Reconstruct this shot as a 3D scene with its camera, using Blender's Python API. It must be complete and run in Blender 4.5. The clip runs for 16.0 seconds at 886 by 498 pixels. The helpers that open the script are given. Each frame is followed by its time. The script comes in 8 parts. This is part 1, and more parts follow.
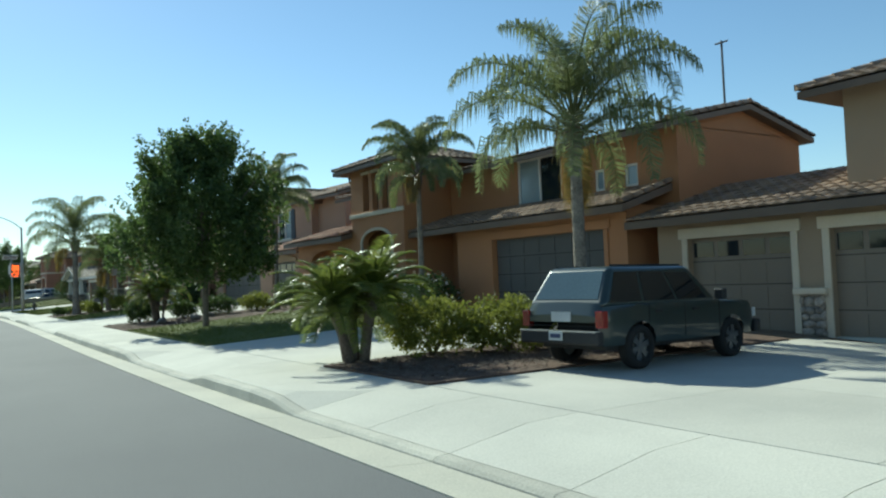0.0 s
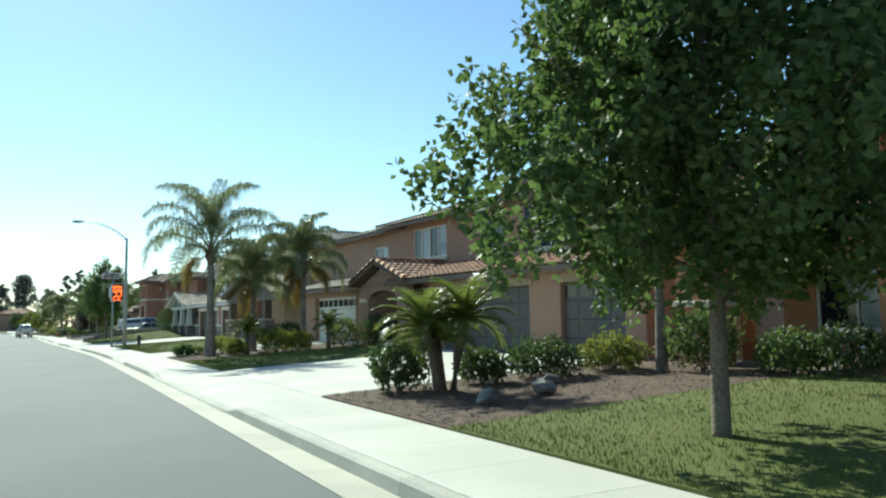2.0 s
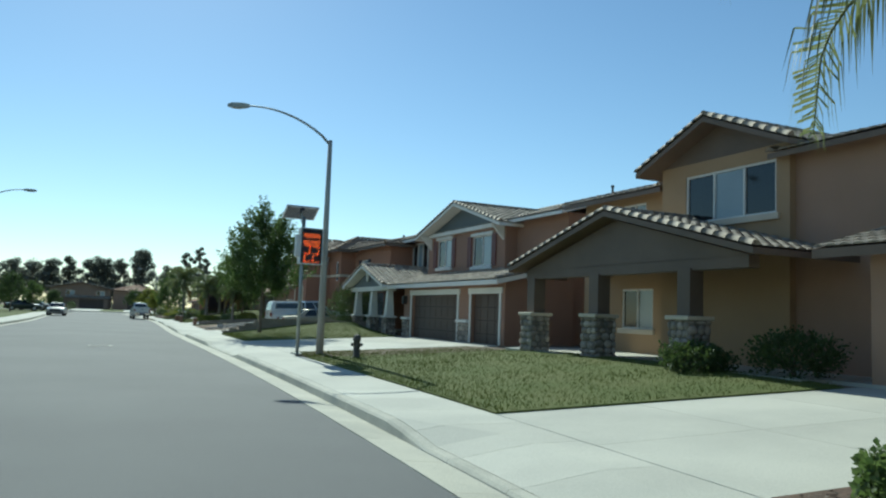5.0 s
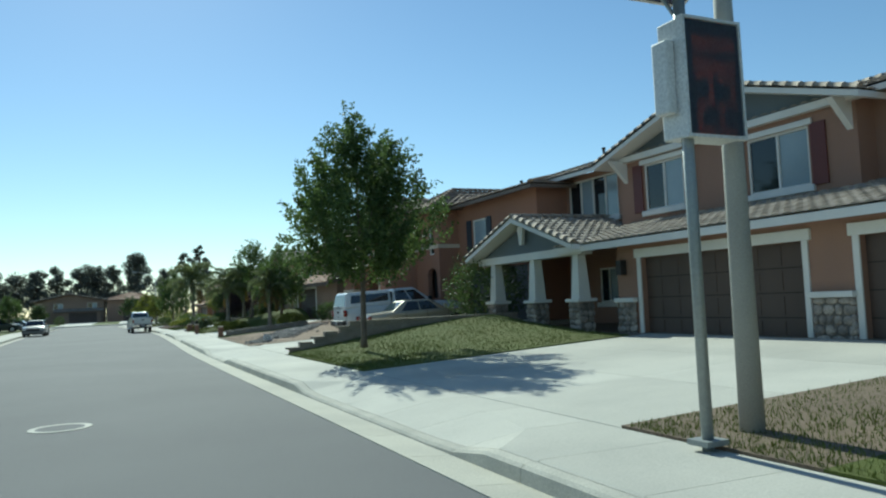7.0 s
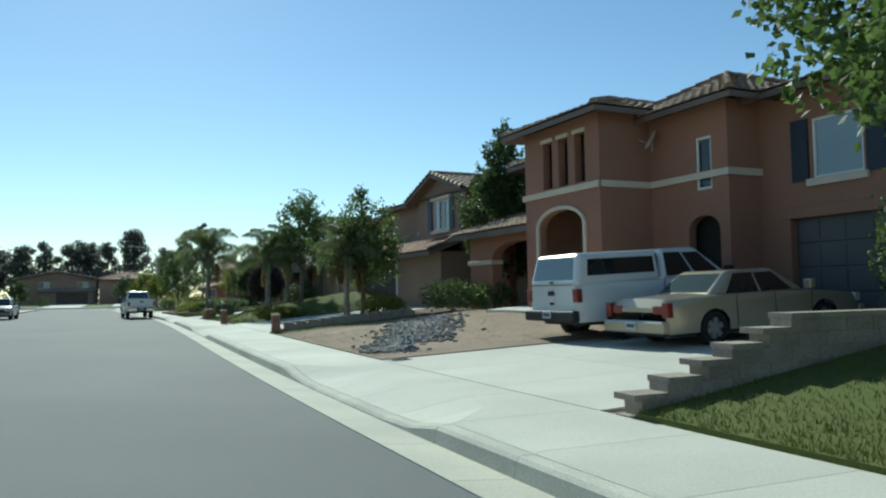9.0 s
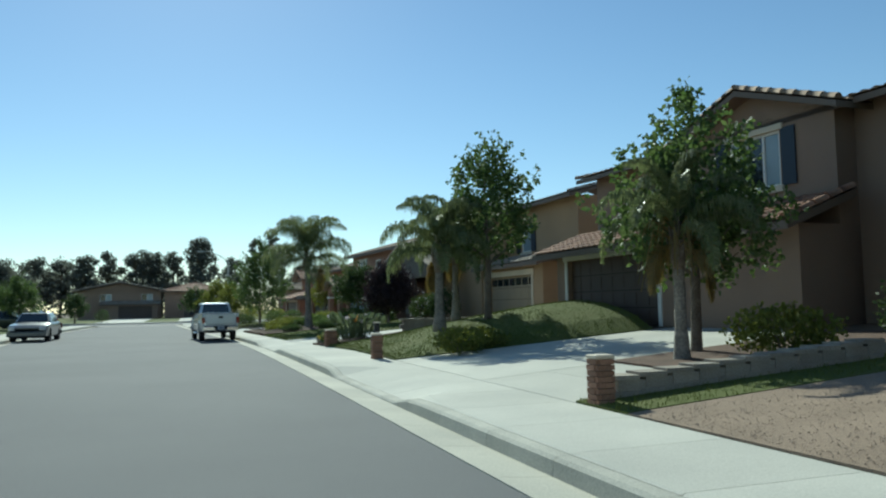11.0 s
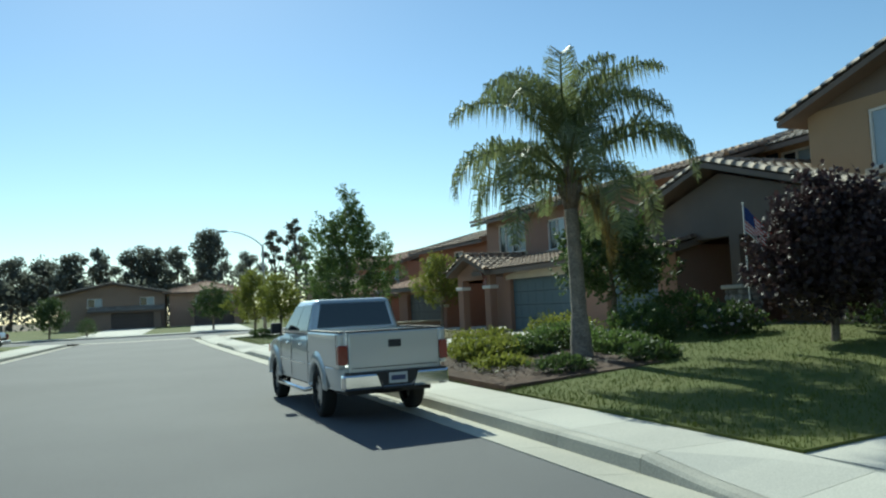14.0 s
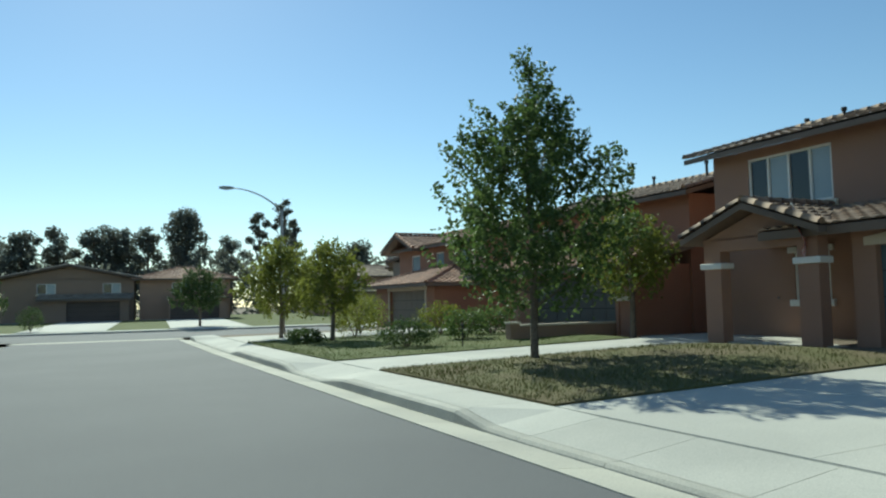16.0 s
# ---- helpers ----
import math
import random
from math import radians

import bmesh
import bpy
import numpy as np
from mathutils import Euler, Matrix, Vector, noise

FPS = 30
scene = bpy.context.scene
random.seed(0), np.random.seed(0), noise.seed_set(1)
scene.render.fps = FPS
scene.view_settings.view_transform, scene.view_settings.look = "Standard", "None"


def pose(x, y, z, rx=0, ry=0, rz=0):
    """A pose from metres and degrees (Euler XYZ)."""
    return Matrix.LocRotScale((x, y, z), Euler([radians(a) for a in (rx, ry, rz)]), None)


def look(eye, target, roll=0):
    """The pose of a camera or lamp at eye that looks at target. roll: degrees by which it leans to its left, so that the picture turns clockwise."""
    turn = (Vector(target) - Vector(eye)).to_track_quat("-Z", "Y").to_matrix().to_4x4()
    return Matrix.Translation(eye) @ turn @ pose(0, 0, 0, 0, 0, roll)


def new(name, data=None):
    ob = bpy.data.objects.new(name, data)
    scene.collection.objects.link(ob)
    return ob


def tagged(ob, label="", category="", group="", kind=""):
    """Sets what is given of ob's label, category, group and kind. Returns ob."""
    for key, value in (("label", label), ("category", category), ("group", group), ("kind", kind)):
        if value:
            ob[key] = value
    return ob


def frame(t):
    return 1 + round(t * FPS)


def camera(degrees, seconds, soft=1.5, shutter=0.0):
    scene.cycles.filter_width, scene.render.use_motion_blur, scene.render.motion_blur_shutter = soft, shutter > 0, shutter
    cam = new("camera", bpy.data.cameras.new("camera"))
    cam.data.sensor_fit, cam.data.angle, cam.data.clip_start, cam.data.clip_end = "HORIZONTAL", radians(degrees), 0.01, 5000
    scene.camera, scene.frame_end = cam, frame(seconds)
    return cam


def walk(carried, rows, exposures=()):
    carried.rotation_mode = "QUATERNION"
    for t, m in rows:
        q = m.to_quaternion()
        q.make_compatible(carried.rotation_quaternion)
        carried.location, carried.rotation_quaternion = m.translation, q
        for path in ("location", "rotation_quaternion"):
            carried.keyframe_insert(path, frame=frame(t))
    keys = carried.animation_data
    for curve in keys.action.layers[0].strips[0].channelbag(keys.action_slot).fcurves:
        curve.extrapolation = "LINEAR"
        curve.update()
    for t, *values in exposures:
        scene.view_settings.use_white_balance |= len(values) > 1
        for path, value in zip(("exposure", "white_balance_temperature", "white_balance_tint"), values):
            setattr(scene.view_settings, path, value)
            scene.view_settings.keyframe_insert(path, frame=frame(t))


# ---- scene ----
cam = camera(60.0, 16.0, soft=2.2)
PATH = [
    (0, (-0.305, 3.908, 1.529), (0.819, 5.56, 1.604), -2.4),
    (0.5, (0.043, 8.538, 1.542), (1.176, 10.184, 1.611), -2.4),
    (1, (0.385, 13.496, 1.408), (1.492, 15.159, 1.508), -1.2),
    (1.5, (0.497, 18.2, 1.356), (1.569, 19.884, 1.478), -0.3),
    (2, (0.487, 22.657, 1.584), (1.453, 24.399, 1.768), -0.8),
    (2.5, (0.797, 27.836, 1.545), (1.662, 29.631, 1.709), -2.0),
    (3, (0.804, 32.707, 1.536), (1.648, 34.51, 1.727), 0.3),
    (3.5, (0.806, 37.394, 1.596), (1.616, 39.213, 1.78), 0.6),
    (4, (1.0, 42.508, 1.576), (1.765, 44.347, 1.758), 1.7),
    (4.5, (1.052, 47.154, 1.583), (1.794, 49.005, 1.741), 2.1),
    (4.7, (1.046, 48.925, 1.577), (1.777, 50.778, 1.753), 2.5),
    (6.8, (0.984, 68.141, 1.677), (1.73, 69.992, 1.814), -3.2),
    (7, (0.937, 70.014, 1.656), (1.688, 71.863, 1.787), -2.6),
    (7.5, (0.89, 74.684, 1.599), (1.595, 76.547, 1.772), -1.7),
    (8, (0.943, 79.356, 1.514), (1.64, 81.225, 1.672), -2.1),
    (8.5, (0.925, 83.693, 1.449), (1.625, 85.558, 1.629), -1.4),
    (9, (0.927, 87.81, 1.386), (1.684, 89.658, 1.497), -1.0),
    (9.5, (0.841, 91.892, 1.421), (1.586, 93.744, 1.553), -0.7),
    (10, (0.671, 95.858, 1.402), (1.401, 97.714, 1.551), 0.7),
    (10.2, (0.598, 97.426, 1.396), (1.305, 99.292, 1.541), 0.5),
    (12.3, (0.18, 114.789, 1.48), (0.745, 116.7, 1.64), -2.2),
    (12.5, (0.02, 116.553, 1.489), (0.599, 118.462, 1.629), -2.6),
    (13, (-0.292, 120.937, 1.487), (0.293, 122.843, 1.638), -2.0),
    (13.5, (-0.621, 125.051, 1.547), (-0.004, 126.947, 1.699), -2.6),
    (14, (-0.995, 129.363, 1.599), (-0.371, 131.258, 1.74), -2.7),
    (14.5, (-1.296, 133.803, 1.569), (-0.659, 135.695, 1.686), -2.8),
    (15, (-1.825, 137.591, 1.65), (-1.154, 139.471, 1.776), -3.1),
    (15.5, (-1.869, 142.11, 1.59), (-1.199, 143.988, 1.742), -1.4),
    (16, (-2.121, 146.223, 1.495), (-1.42, 148.091, 1.632), -1.3),
]
walk(cam, [(t, look(eye, target, roll)) for t, eye, target, roll in PATH], exposures=[(0, 0.68, 5750, -8), (1, 0.84, 5850, -8), (1.5, 0.98, 5850, -8), (2, 1.05, 5850, -8), (3, 0.52, 5650, -8), (7, 0.44, 5550, -8), (8.5, 0.52, 5600, -8), (9.5, 0.44, 5600, -8), (12.5, 0.38, 5600, -8), (13.4, 0.42, 5600, -8), (14, 0.62, 5750, -8), (14.5, 0.64, 5750, -8), (15.2, 0.54, 5750, -8), (16, 0.5, 5750, -8)])

# ---- light ----
SUN_ELEV, SUN_AZ = radians(34), radians(0)   # sun ahead along the street
world = bpy.data.worlds.new("sky")
scene.world = world
world.use_nodes = True
wn = world.node_tree.nodes
wl = world.node_tree.links
sky = wn.new("ShaderNodeTexSky")
sky.sky_type = "NISHITA"
sky.sun_disc = False
sky.sun_elevation = SUN_ELEV
sky.sun_rotation = SUN_AZ
sky.air_density, sky.dust_density, sky.ozone_density = 1.0, 0.1, 1.5
wl.new(sky.outputs[0], wn["Background"].inputs[0])
wn["Background"].inputs[1].default_value = 0.075
sun = new("sun", bpy.data.lights.new("sun", "SUN"))
sun.data.energy, sun.data.angle, sun.data.color = 4.0, radians(0.53), (1.0, 0.93, 0.78)
to_sun = Vector((math.sin(SUN_AZ) * math.cos(SUN_ELEV), math.cos(SUN_AZ) * math.cos(SUN_ELEV), math.sin(SUN_ELEV)))
sun.matrix_world = look((0, 0, 60), Vector((0, 0, 60)) - to_sun)

# ---- materials ----
def mat(name, c1, c2=None, rough=0.8, big=0.6, fine=35.0, bump=0.25, metal=0.0, grain=0.16, island=0.0, piece=0.0, spec=0.4, coat=0.0, dist=0.01):
    """A surface of two tones in patches, with a fine grain that also gives its relief."""
    c2 = c2 or tuple(v * 0.82 for v in c1)
    m = bpy.data.materials.new(name)
    m.use_nodes = True
    n, l = m.node_tree.nodes, m.node_tree.links
    p = n["Principled BSDF"]
    g = n.new("ShaderNodeNewGeometry")
    nb = n.new("ShaderNodeTexNoise")
    nb.inputs["Scale"].default_value, nb.inputs["Detail"].default_value = big, 5
    nf = n.new("ShaderNodeTexNoise")
    nf.inputs["Scale"].default_value, nf.inputs["Detail"].default_value = fine, 3
    for t in (nb, nf):
        l.new(g.outputs["Position"], t.inputs["Vector"])
    ramp = n.new("ShaderNodeMapRange")
    ramp.inputs[1].default_value, ramp.inputs[2].default_value = 0.35, 0.65
    l.new(nb.outputs["Fac"], ramp.inputs[0])
    mix = n.new("ShaderNodeMix")
    mix.data_type = "RGBA"
    mix.inputs[6].default_value, mix.inputs[7].default_value = (*c1, 1), (*c2, 1)
    l.new(ramp.outputs[0], mix.inputs[0])
    val = n.new("ShaderNodeMapRange")
    val.inputs[1].default_value, val.inputs[2].default_value = 0.3, 0.7
    val.inputs[3].default_value, val.inputs[4].default_value = 1 - grain, 1 + grain
    l.new(nf.outputs["Fac"], val.inputs[0])
    out = val.outputs[0]
    for amount, src in ((island, g.outputs["Random Per Island"]), (piece, None)):
        if amount:
            if src is None:
                src = n.new("ShaderNodeObjectInfo").outputs["Random"]
            r = n.new("ShaderNodeMapRange")
            r.inputs[3].default_value, r.inputs[4].default_value = 1 - amount, 1 + amount
            l.new(src, r.inputs[0])
            k = n.new("ShaderNodeMath")
            k.operation = "MULTIPLY"
            l.new(out, k.inputs[0])
            l.new(r.outputs[0], k.inputs[1])
            out = k.outputs[0]
    vm = n.new("ShaderNodeVectorMath")
    vm.operation = "SCALE"
    l.new(mix.outputs[2], vm.inputs[0])
    l.new(out, vm.inputs["Scale"])
    l.new(vm.outputs[0], p.inputs["Base Color"])
    p.inputs["Roughness"].default_value, p.inputs["Metallic"].default_value = rough, metal
    p.inputs["Specular IOR Level"].default_value = spec
    p.inputs["Coat Weight"].default_value = coat
    p.inputs["Coat Roughness"].default_value = 0.08
    if bump:
        b = n.new("ShaderNodeBump")
        b.inputs["Strength"].default_value, b.inputs["Distance"].default_value = bump, dist
        l.new(nf.outputs["Fac"], b.inputs["Height"])
        l.new(b.outputs[0], p.inputs["Normal"])
    return m


def leafmat(name, c1, c2, glow=0.35, gloss=0.45):
    """Leaves: light shines through, and each leaf has its own tone."""
    m = bpy.data.materials.new(name)
    m.use_nodes = True
    n, l = m.node_tree.nodes, m.node_tree.links
    p = n["Principled BSDF"]
    g = n.new("ShaderNodeNewGeometry")
    mix = n.new("ShaderNodeMix")
    mix.data_type = "RGBA"
    mix.inputs[6].default_value, mix.inputs[7].default_value = (*c1, 1), (*c2, 1)
    l.new(g.outputs["Random Per Island"], mix.inputs[0])
    l.new(mix.outputs[2], p.inputs["Base Color"])
    p.inputs["Roughness"].default_value = gloss
    tr = n.new("ShaderNodeBsdfTranslucent")
    l.new(mix.outputs[2], tr.inputs[0])
    ms = n.new("ShaderNodeMixShader")
    ms.inputs[0].default_value = glow
    l.new(p.outputs[0], ms.inputs[1])
    l.new(tr.outputs[0], ms.inputs[2])
    l.new(ms.outputs[0], n["Material Output"].inputs[0])
    return m


def glow(name, c, strength):
    m = bpy.data.materials.new(name)
    m.use_nodes = True
    p = m.node_tree.nodes["Principled BSDF"]
    p.inputs["Base Color"].default_value = (*c, 1)
    p.inputs["Emission Color"].default_value = (*c, 1)
    p.inputs["Emission Strength"].default_value = strength
    return m


ASPHALT = mat("asphalt", (0.135, 0.135, 0.136), (0.115, 0.115, 0.118), rough=0.9, big=0.25, fine=90, bump=0.5, grain=0.25)
CONCRETE = mat("concrete", (0.55, 0.53, 0.46), (0.46, 0.445, 0.39), rough=0.9, big=0.5, fine=60, bump=0.2, grain=0.1, piece=0.06)
GUTTER = mat("gutter concrete", (0.50, 0.475, 0.39), (0.42, 0.40, 0.335), rough=0.9, big=0.7, fine=50, grain=0.12, piece=0.06)
KERB = mat("kerb concrete", (0.49, 0.47, 0.40), (0.40, 0.385, 0.33), rough=0.9, big=1.2, fine=50, grain=0.15, piece=0.08)
EARTH = mat("dry earth", (0.20, 0.15, 0.10), (0.15, 0.115, 0.08), rough=1, big=0.3, fine=25, bump=0.6, grain=0.25)
SOIL = mat("lawn soil", (0.085, 0.108, 0.017), (0.112, 0.122, 0.028), rough=1, big=0.7, fine=60, bump=0.6, grain=0.3, dist=0.015)
MULCH = mat("bark mulch", (0.09, 0.058, 0.042), (0.14, 0.088, 0.062), rough=1, big=3, fine=60, bump=0.6, grain=0.4, dist=0.012)
GRAVEL = mat("tan gravel", (0.31, 0.23, 0.165), (0.25, 0.185, 0.132), rough=1, big=1.0, fine=80, bump=0.6, grain=0.3, dist=0.012)
GRASS = leafmat("grass", (0.085, 0.118, 0.012), (0.14, 0.155, 0.024), 0.12, 0.75)
SOILDRY = mat("dry lawn soil", (0.11, 0.105, 0.03), (0.15, 0.115, 0.055), rough=1, big=0.9, fine=60, bump=0.6, grain=0.3, dist=0.015)
GRASSDRY = leafmat("dry grass", (0.09, 0.11, 0.02), (0.17, 0.15, 0.05), 0.12, 0.75)
STONE = mat("field stone", (0.42, 0.36, 0.30), (0.25, 0.22, 0.19), rough=0.9, big=3, fine=30, bump=0.5, grain=0.25, piece=0.35)
MORTAR = mat("mortar", (0.20, 0.18, 0.155), rough=1)
ROCK = mat("river rock", (0.26, 0.24, 0.215), (0.15, 0.14, 0.13), rough=0.85, big=4, fine=40, grain=0.2, piece=0.3, island=0.3)
BLOCK = mat("split block", (0.36, 0.31, 0.25), (0.27, 0.23, 0.19), rough=0.95, big=2, fine=45, bump=0.6, grain=0.2, piece=0.12)
STUCCO = {
    "tan": mat("tan stucco", (0.36, 0.27, 0.185), (0.32, 0.24, 0.165), big=0.5, fine=120, bump=0.5, grain=0.1),
    "orange": mat("orange stucco", (0.43, 0.21, 0.10), (0.375, 0.185, 0.09), big=0.5, fine=120, bump=0.5, grain=0.1),
    "rose": mat("rose-brown stucco", (0.39, 0.25, 0.175), (0.345, 0.222, 0.155), big=0.5, fine=120, bump=0.5, grain=0.1),
    "brick": mat("brick-red stucco", (0.335, 0.172, 0.112), (0.295, 0.15, 0.098), big=0.5, fine=120, bump=0.5, grain=0.1),
    "clay": mat("clay stucco", (0.34, 0.20, 0.14), (0.30, 0.178, 0.125), big=0.5, fine=120, bump=0.5, grain=0.1),
    "gold": mat("golden tan stucco", (0.42, 0.285, 0.165), (0.375, 0.255, 0.148), big=0.5, fine=120, bump=0.5, grain=0.1),
    "brown": mat("brown stucco", (0.29, 0.20, 0.145), (0.25, 0.175, 0.13), big=0.5, fine=120, bump=0.5, grain=0.1),
    "grey": mat("grey-brown stucco", (0.28, 0.24, 0.20), (0.24, 0.21, 0.175), big=0.5, fine=120, bump=0.5, grain=0.1),
}
CREAM = mat("cream trim", (0.66, 0.57, 0.44), (0.58, 0.50, 0.39), big=1, fine=60, bump=0.15, grain=0.07)
WHITE = mat("white paint", (0.76, 0.74, 0.70), (0.69, 0.67, 0.63), rough=0.5, big=1, fine=50, bump=0.08, grain=0.05)
BROWNWOOD = mat("brown fascia paint", (0.17, 0.125, 0.095), (0.135, 0.10, 0.075), rough=0.6, fine=50, grain=0.1)
BLUEGREY = mat("blue-grey siding", (0.13, 0.155, 0.17), (0.11, 0.13, 0.145), rough=0.6, grain=0.08)
NAVY = mat("navy shutter paint", (0.02, 0.03, 0.05), rough=0.5, grain=0.08)
REDSHUT = mat("dark red shutter paint", (0.13, 0.035, 0.03), rough=0.5, grain=0.08)
TILE = mat("brown roof tile", (0.30, 0.215, 0.15), (0.22, 0.155, 0.11), rough=0.85, big=1.5, fine=30, bump=0.3, grain=0.18, island=0.28, piece=0.2)
TILERED = mat("terracotta roof tile", (0.36, 0.20, 0.125), (0.27, 0.15, 0.10), rough=0.85, big=1.5, fine=30, bump=0.3, grain=0.18, island=0.28, piece=0.2)
TILEGREY = mat("grey-tan roof tile", (0.34, 0.29, 0.235), (0.26, 0.22, 0.18), rough=0.85, big=1.5, fine=30, bump=0.3, grain=0.18, island=0.28, piece=0.2)
GDOOR = {
    "tan": mat("tan garage door", (0.235, 0.19, 0.145), (0.205, 0.165, 0.125), rough=0.55, fine=70, bump=0.1, grain=0.06),
    "dark": mat("dark grey garage door", (0.105, 0.10, 0.097), (0.088, 0.085, 0.083), rough=0.5, fine=70, bump=0.1, grain=0.06),
    "white": mat("white garage door", (0.66, 0.66, 0.62), (0.6, 0.6, 0.56), rough=0.5, fine=70, bump=0.1, grain=0.05),
    "blue": mat("blue-grey garage door", (0.12, 0.165, 0.185), (0.10, 0.145, 0.165), rough=0.5, fine=70, bump=0.1, grain=0.06),
    "gold": mat("beige garage door", (0.36, 0.28, 0.185), (0.32, 0.25, 0.165), rough=0.55, fine=70, bump=0.1, grain=0.06),
    "brown": mat("dark brown garage door", (0.10, 0.07, 0.055), rough=0.55, fine=70, bump=0.1, grain=0.06),
}
GLASS = mat("dark window glass", (0.015, 0.022, 0.028), rough=0.05, bump=0, grain=0.1, spec=0.5)
BLIND = mat("pane with pale blind", (0.30, 0.36, 0.40), (0.26, 0.32, 0.36), rough=0.1, bump=0, grain=0.05, spec=0.5)
CARGLASS = mat("tinted car glass", (0.012, 0.016, 0.018), rough=0.03, bump=0, grain=0.1, spec=0.8)
# base colour raised to carry the pale reflection in rear windows
PALECAR = mat("pale car glass", (0.07, 0.10, 0.11), rough=0.05, bump=0, grain=0.1, spec=0.9)
DARKIN = mat("dark interior", (0.02, 0.018, 0.016), rough=0.9)
SILVER = mat("silver car paint", (0.50, 0.53, 0.54), (0.48, 0.51, 0.52), rough=0.3, metal=0.5, bump=0, grain=0.03, coat=0.8, fine=200)
CARWHITE = mat("white car paint", (0.72, 0.73, 0.72), rough=0.3, bump=0, grain=0.03, coat=0.8)
CHAMPAGNE = mat("champagne car paint", (0.42, 0.37, 0.27), (0.40, 0.35, 0.255), rough=0.3, metal=0.4, bump=0, grain=0.03, coat=0.8)
DKGREEN = mat("dark green car paint", (0.018, 0.03, 0.028), (0.015, 0.026, 0.024), rough=0.3, bump=0, grain=0.04, coat=0.8)
CARGREY = mat("grey car paint", (0.10, 0.105, 0.11), rough=0.32, metal=0.4, bump=0, grain=0.03, coat=0.8)
RUBBER = mat("tyre rubber", (0.018, 0.018, 0.018), rough=0.9, fine=60, grain=0.1)
ALLOY = mat("alloy", (0.55, 0.55, 0.55), rough=0.35, metal=0.9, bump=0, grain=0.04)
CHROME = mat("chrome", (0.75, 0.76, 0.77), rough=0.12, metal=1.0, bump=0, grain=0.03)
BLACKPL = mat("black plastic", (0.025, 0.025, 0.026), rough=0.6, bump=0.05)
TAILRED = mat("red tail lamp", (0.20, 0.018, 0.014), rough=0.15, bump=0, spec=0.8)
LAMPCLEAR = mat("clear lamp lens", (0.6, 0.6, 0.6), rough=0.1, bump=0, spec=0.8)
PLATE = mat("number plate", (0.55, 0.56, 0.55), rough=0.5, bump=0, grain=0.03)
PLATEBAR = mat("plate bar", (0.06, 0.07, 0.14), rough=0.6, bump=0)
STEEL = mat("galvanised steel", (0.36, 0.38, 0.37), (0.30, 0.32, 0.31), rough=0.5, metal=0.4, fine=30, grain=0.08, bump=0.05)
POLECON = mat("pole concrete", (0.42, 0.41, 0.37), (0.35, 0.34, 0.31), rough=0.85, fine=80, grain=0.12)
SIGNBLACK = mat("sign face black", (0.022, 0.024, 0.03), rough=0.35, bump=0)
# grey lifted for daylight caught on the sign's fins; also the valve box rim
LOUVRE = mat("sign louvre grey", (0.10, 0.12, 0.15), rough=0.4, bump=0)
SOLAR = mat("solar cells", (0.02, 0.03, 0.07), rough=0.12, bump=0, spec=0.8)
LED = glow("amber LED", (1.0, 0.14, 0.02), 4.0)
HYDRANT = mat("hydrant paint", (0.10, 0.09, 0.075), rough=0.6)
DISH = mat("dish grey", (0.6, 0.6, 0.58), rough=0.5, bump=0)
IRON = mat("dark iron", (0.03, 0.028, 0.026), rough=0.6)
BARK = mat("grey-brown bark", (0.20, 0.16, 0.125), (0.13, 0.105, 0.08), rough=1, big=4, fine=30, bump=0.9, grain=0.3, dist=0.03)
PALMBARK = mat("palm trunk", (0.27, 0.235, 0.195), (0.17, 0.15, 0.125), rough=1, big=5, fine=25, bump=0.8, grain=0.3, dist=0.03)
LEAF = leafmat("pear leaves", (0.065, 0.11, 0.024), (0.13, 0.175, 0.055), 0.5, 0.55)
LEAFDK = leafmat("dark leaves", (0.05, 0.08, 0.022), (0.085, 0.12, 0.036), 0.42, 0.6)
LEAFYEL = leafmat("yellow-green leaves", (0.15, 0.17, 0.024), (0.23, 0.24, 0.05), 0.5, 0.6)
# frond tones lightened and greyed to hold the sky's sheen on glossy leaflets
FROND = leafmat("palm fronds", (0.12, 0.15, 0.055), (0.23, 0.25, 0.11), 0.5, 0.4)
FRONDOLD = leafmat("yellowed palm fronds", (0.26, 0.17, 0.045), (0.17, 0.14, 0.045), 0.45)
DATE = leafmat("date palm fronds", (0.11, 0.15, 0.025), (0.21, 0.23, 0.05), 0.5, 0.35)
# distance haze and glare are put into this leaf colour, paler and greyer
EUCA = leafmat("haze-paled eucalyptus leaves", (0.11, 0.118, 0.095), (0.17, 0.178, 0.145), 0.5, 0.7)
LEAFPLUM = leafmat("purple-black plum leaves", (0.034, 0.022, 0.024), (0.06, 0.036, 0.038), 0.25, 0.6)
PADDLE = leafmat("grey-green paddle leaves", (0.10, 0.135, 0.06), (0.16, 0.19, 0.10), 0.3, 0.5)
PETALORANGE = leafmat("orange petals", (0.6, 0.2, 0.03), (0.62, 0.3, 0.06), 0.3)
PETAL = leafmat("white petals", (0.7, 0.66, 0.68), (0.6, 0.55, 0.62), 0.3)
PETALPINK = leafmat("pink petals", (0.55, 0.16, 0.14), (0.6, 0.25, 0.2), 0.3)
PETALYEL = leafmat("yellow petals", (0.55, 0.36, 0.03), (0.6, 0.42, 0.06), 0.3)
FLAGRED = mat("flag red", (0.45, 0.03, 0.03), rough=0.8, bump=0)
FLAGWHITE = mat("flag white", (0.75, 0.73, 0.72), rough=0.8, bump=0)
FLAGBLUE = mat("flag blue", (0.03, 0.05, 0.18), rough=0.8, bump=0)
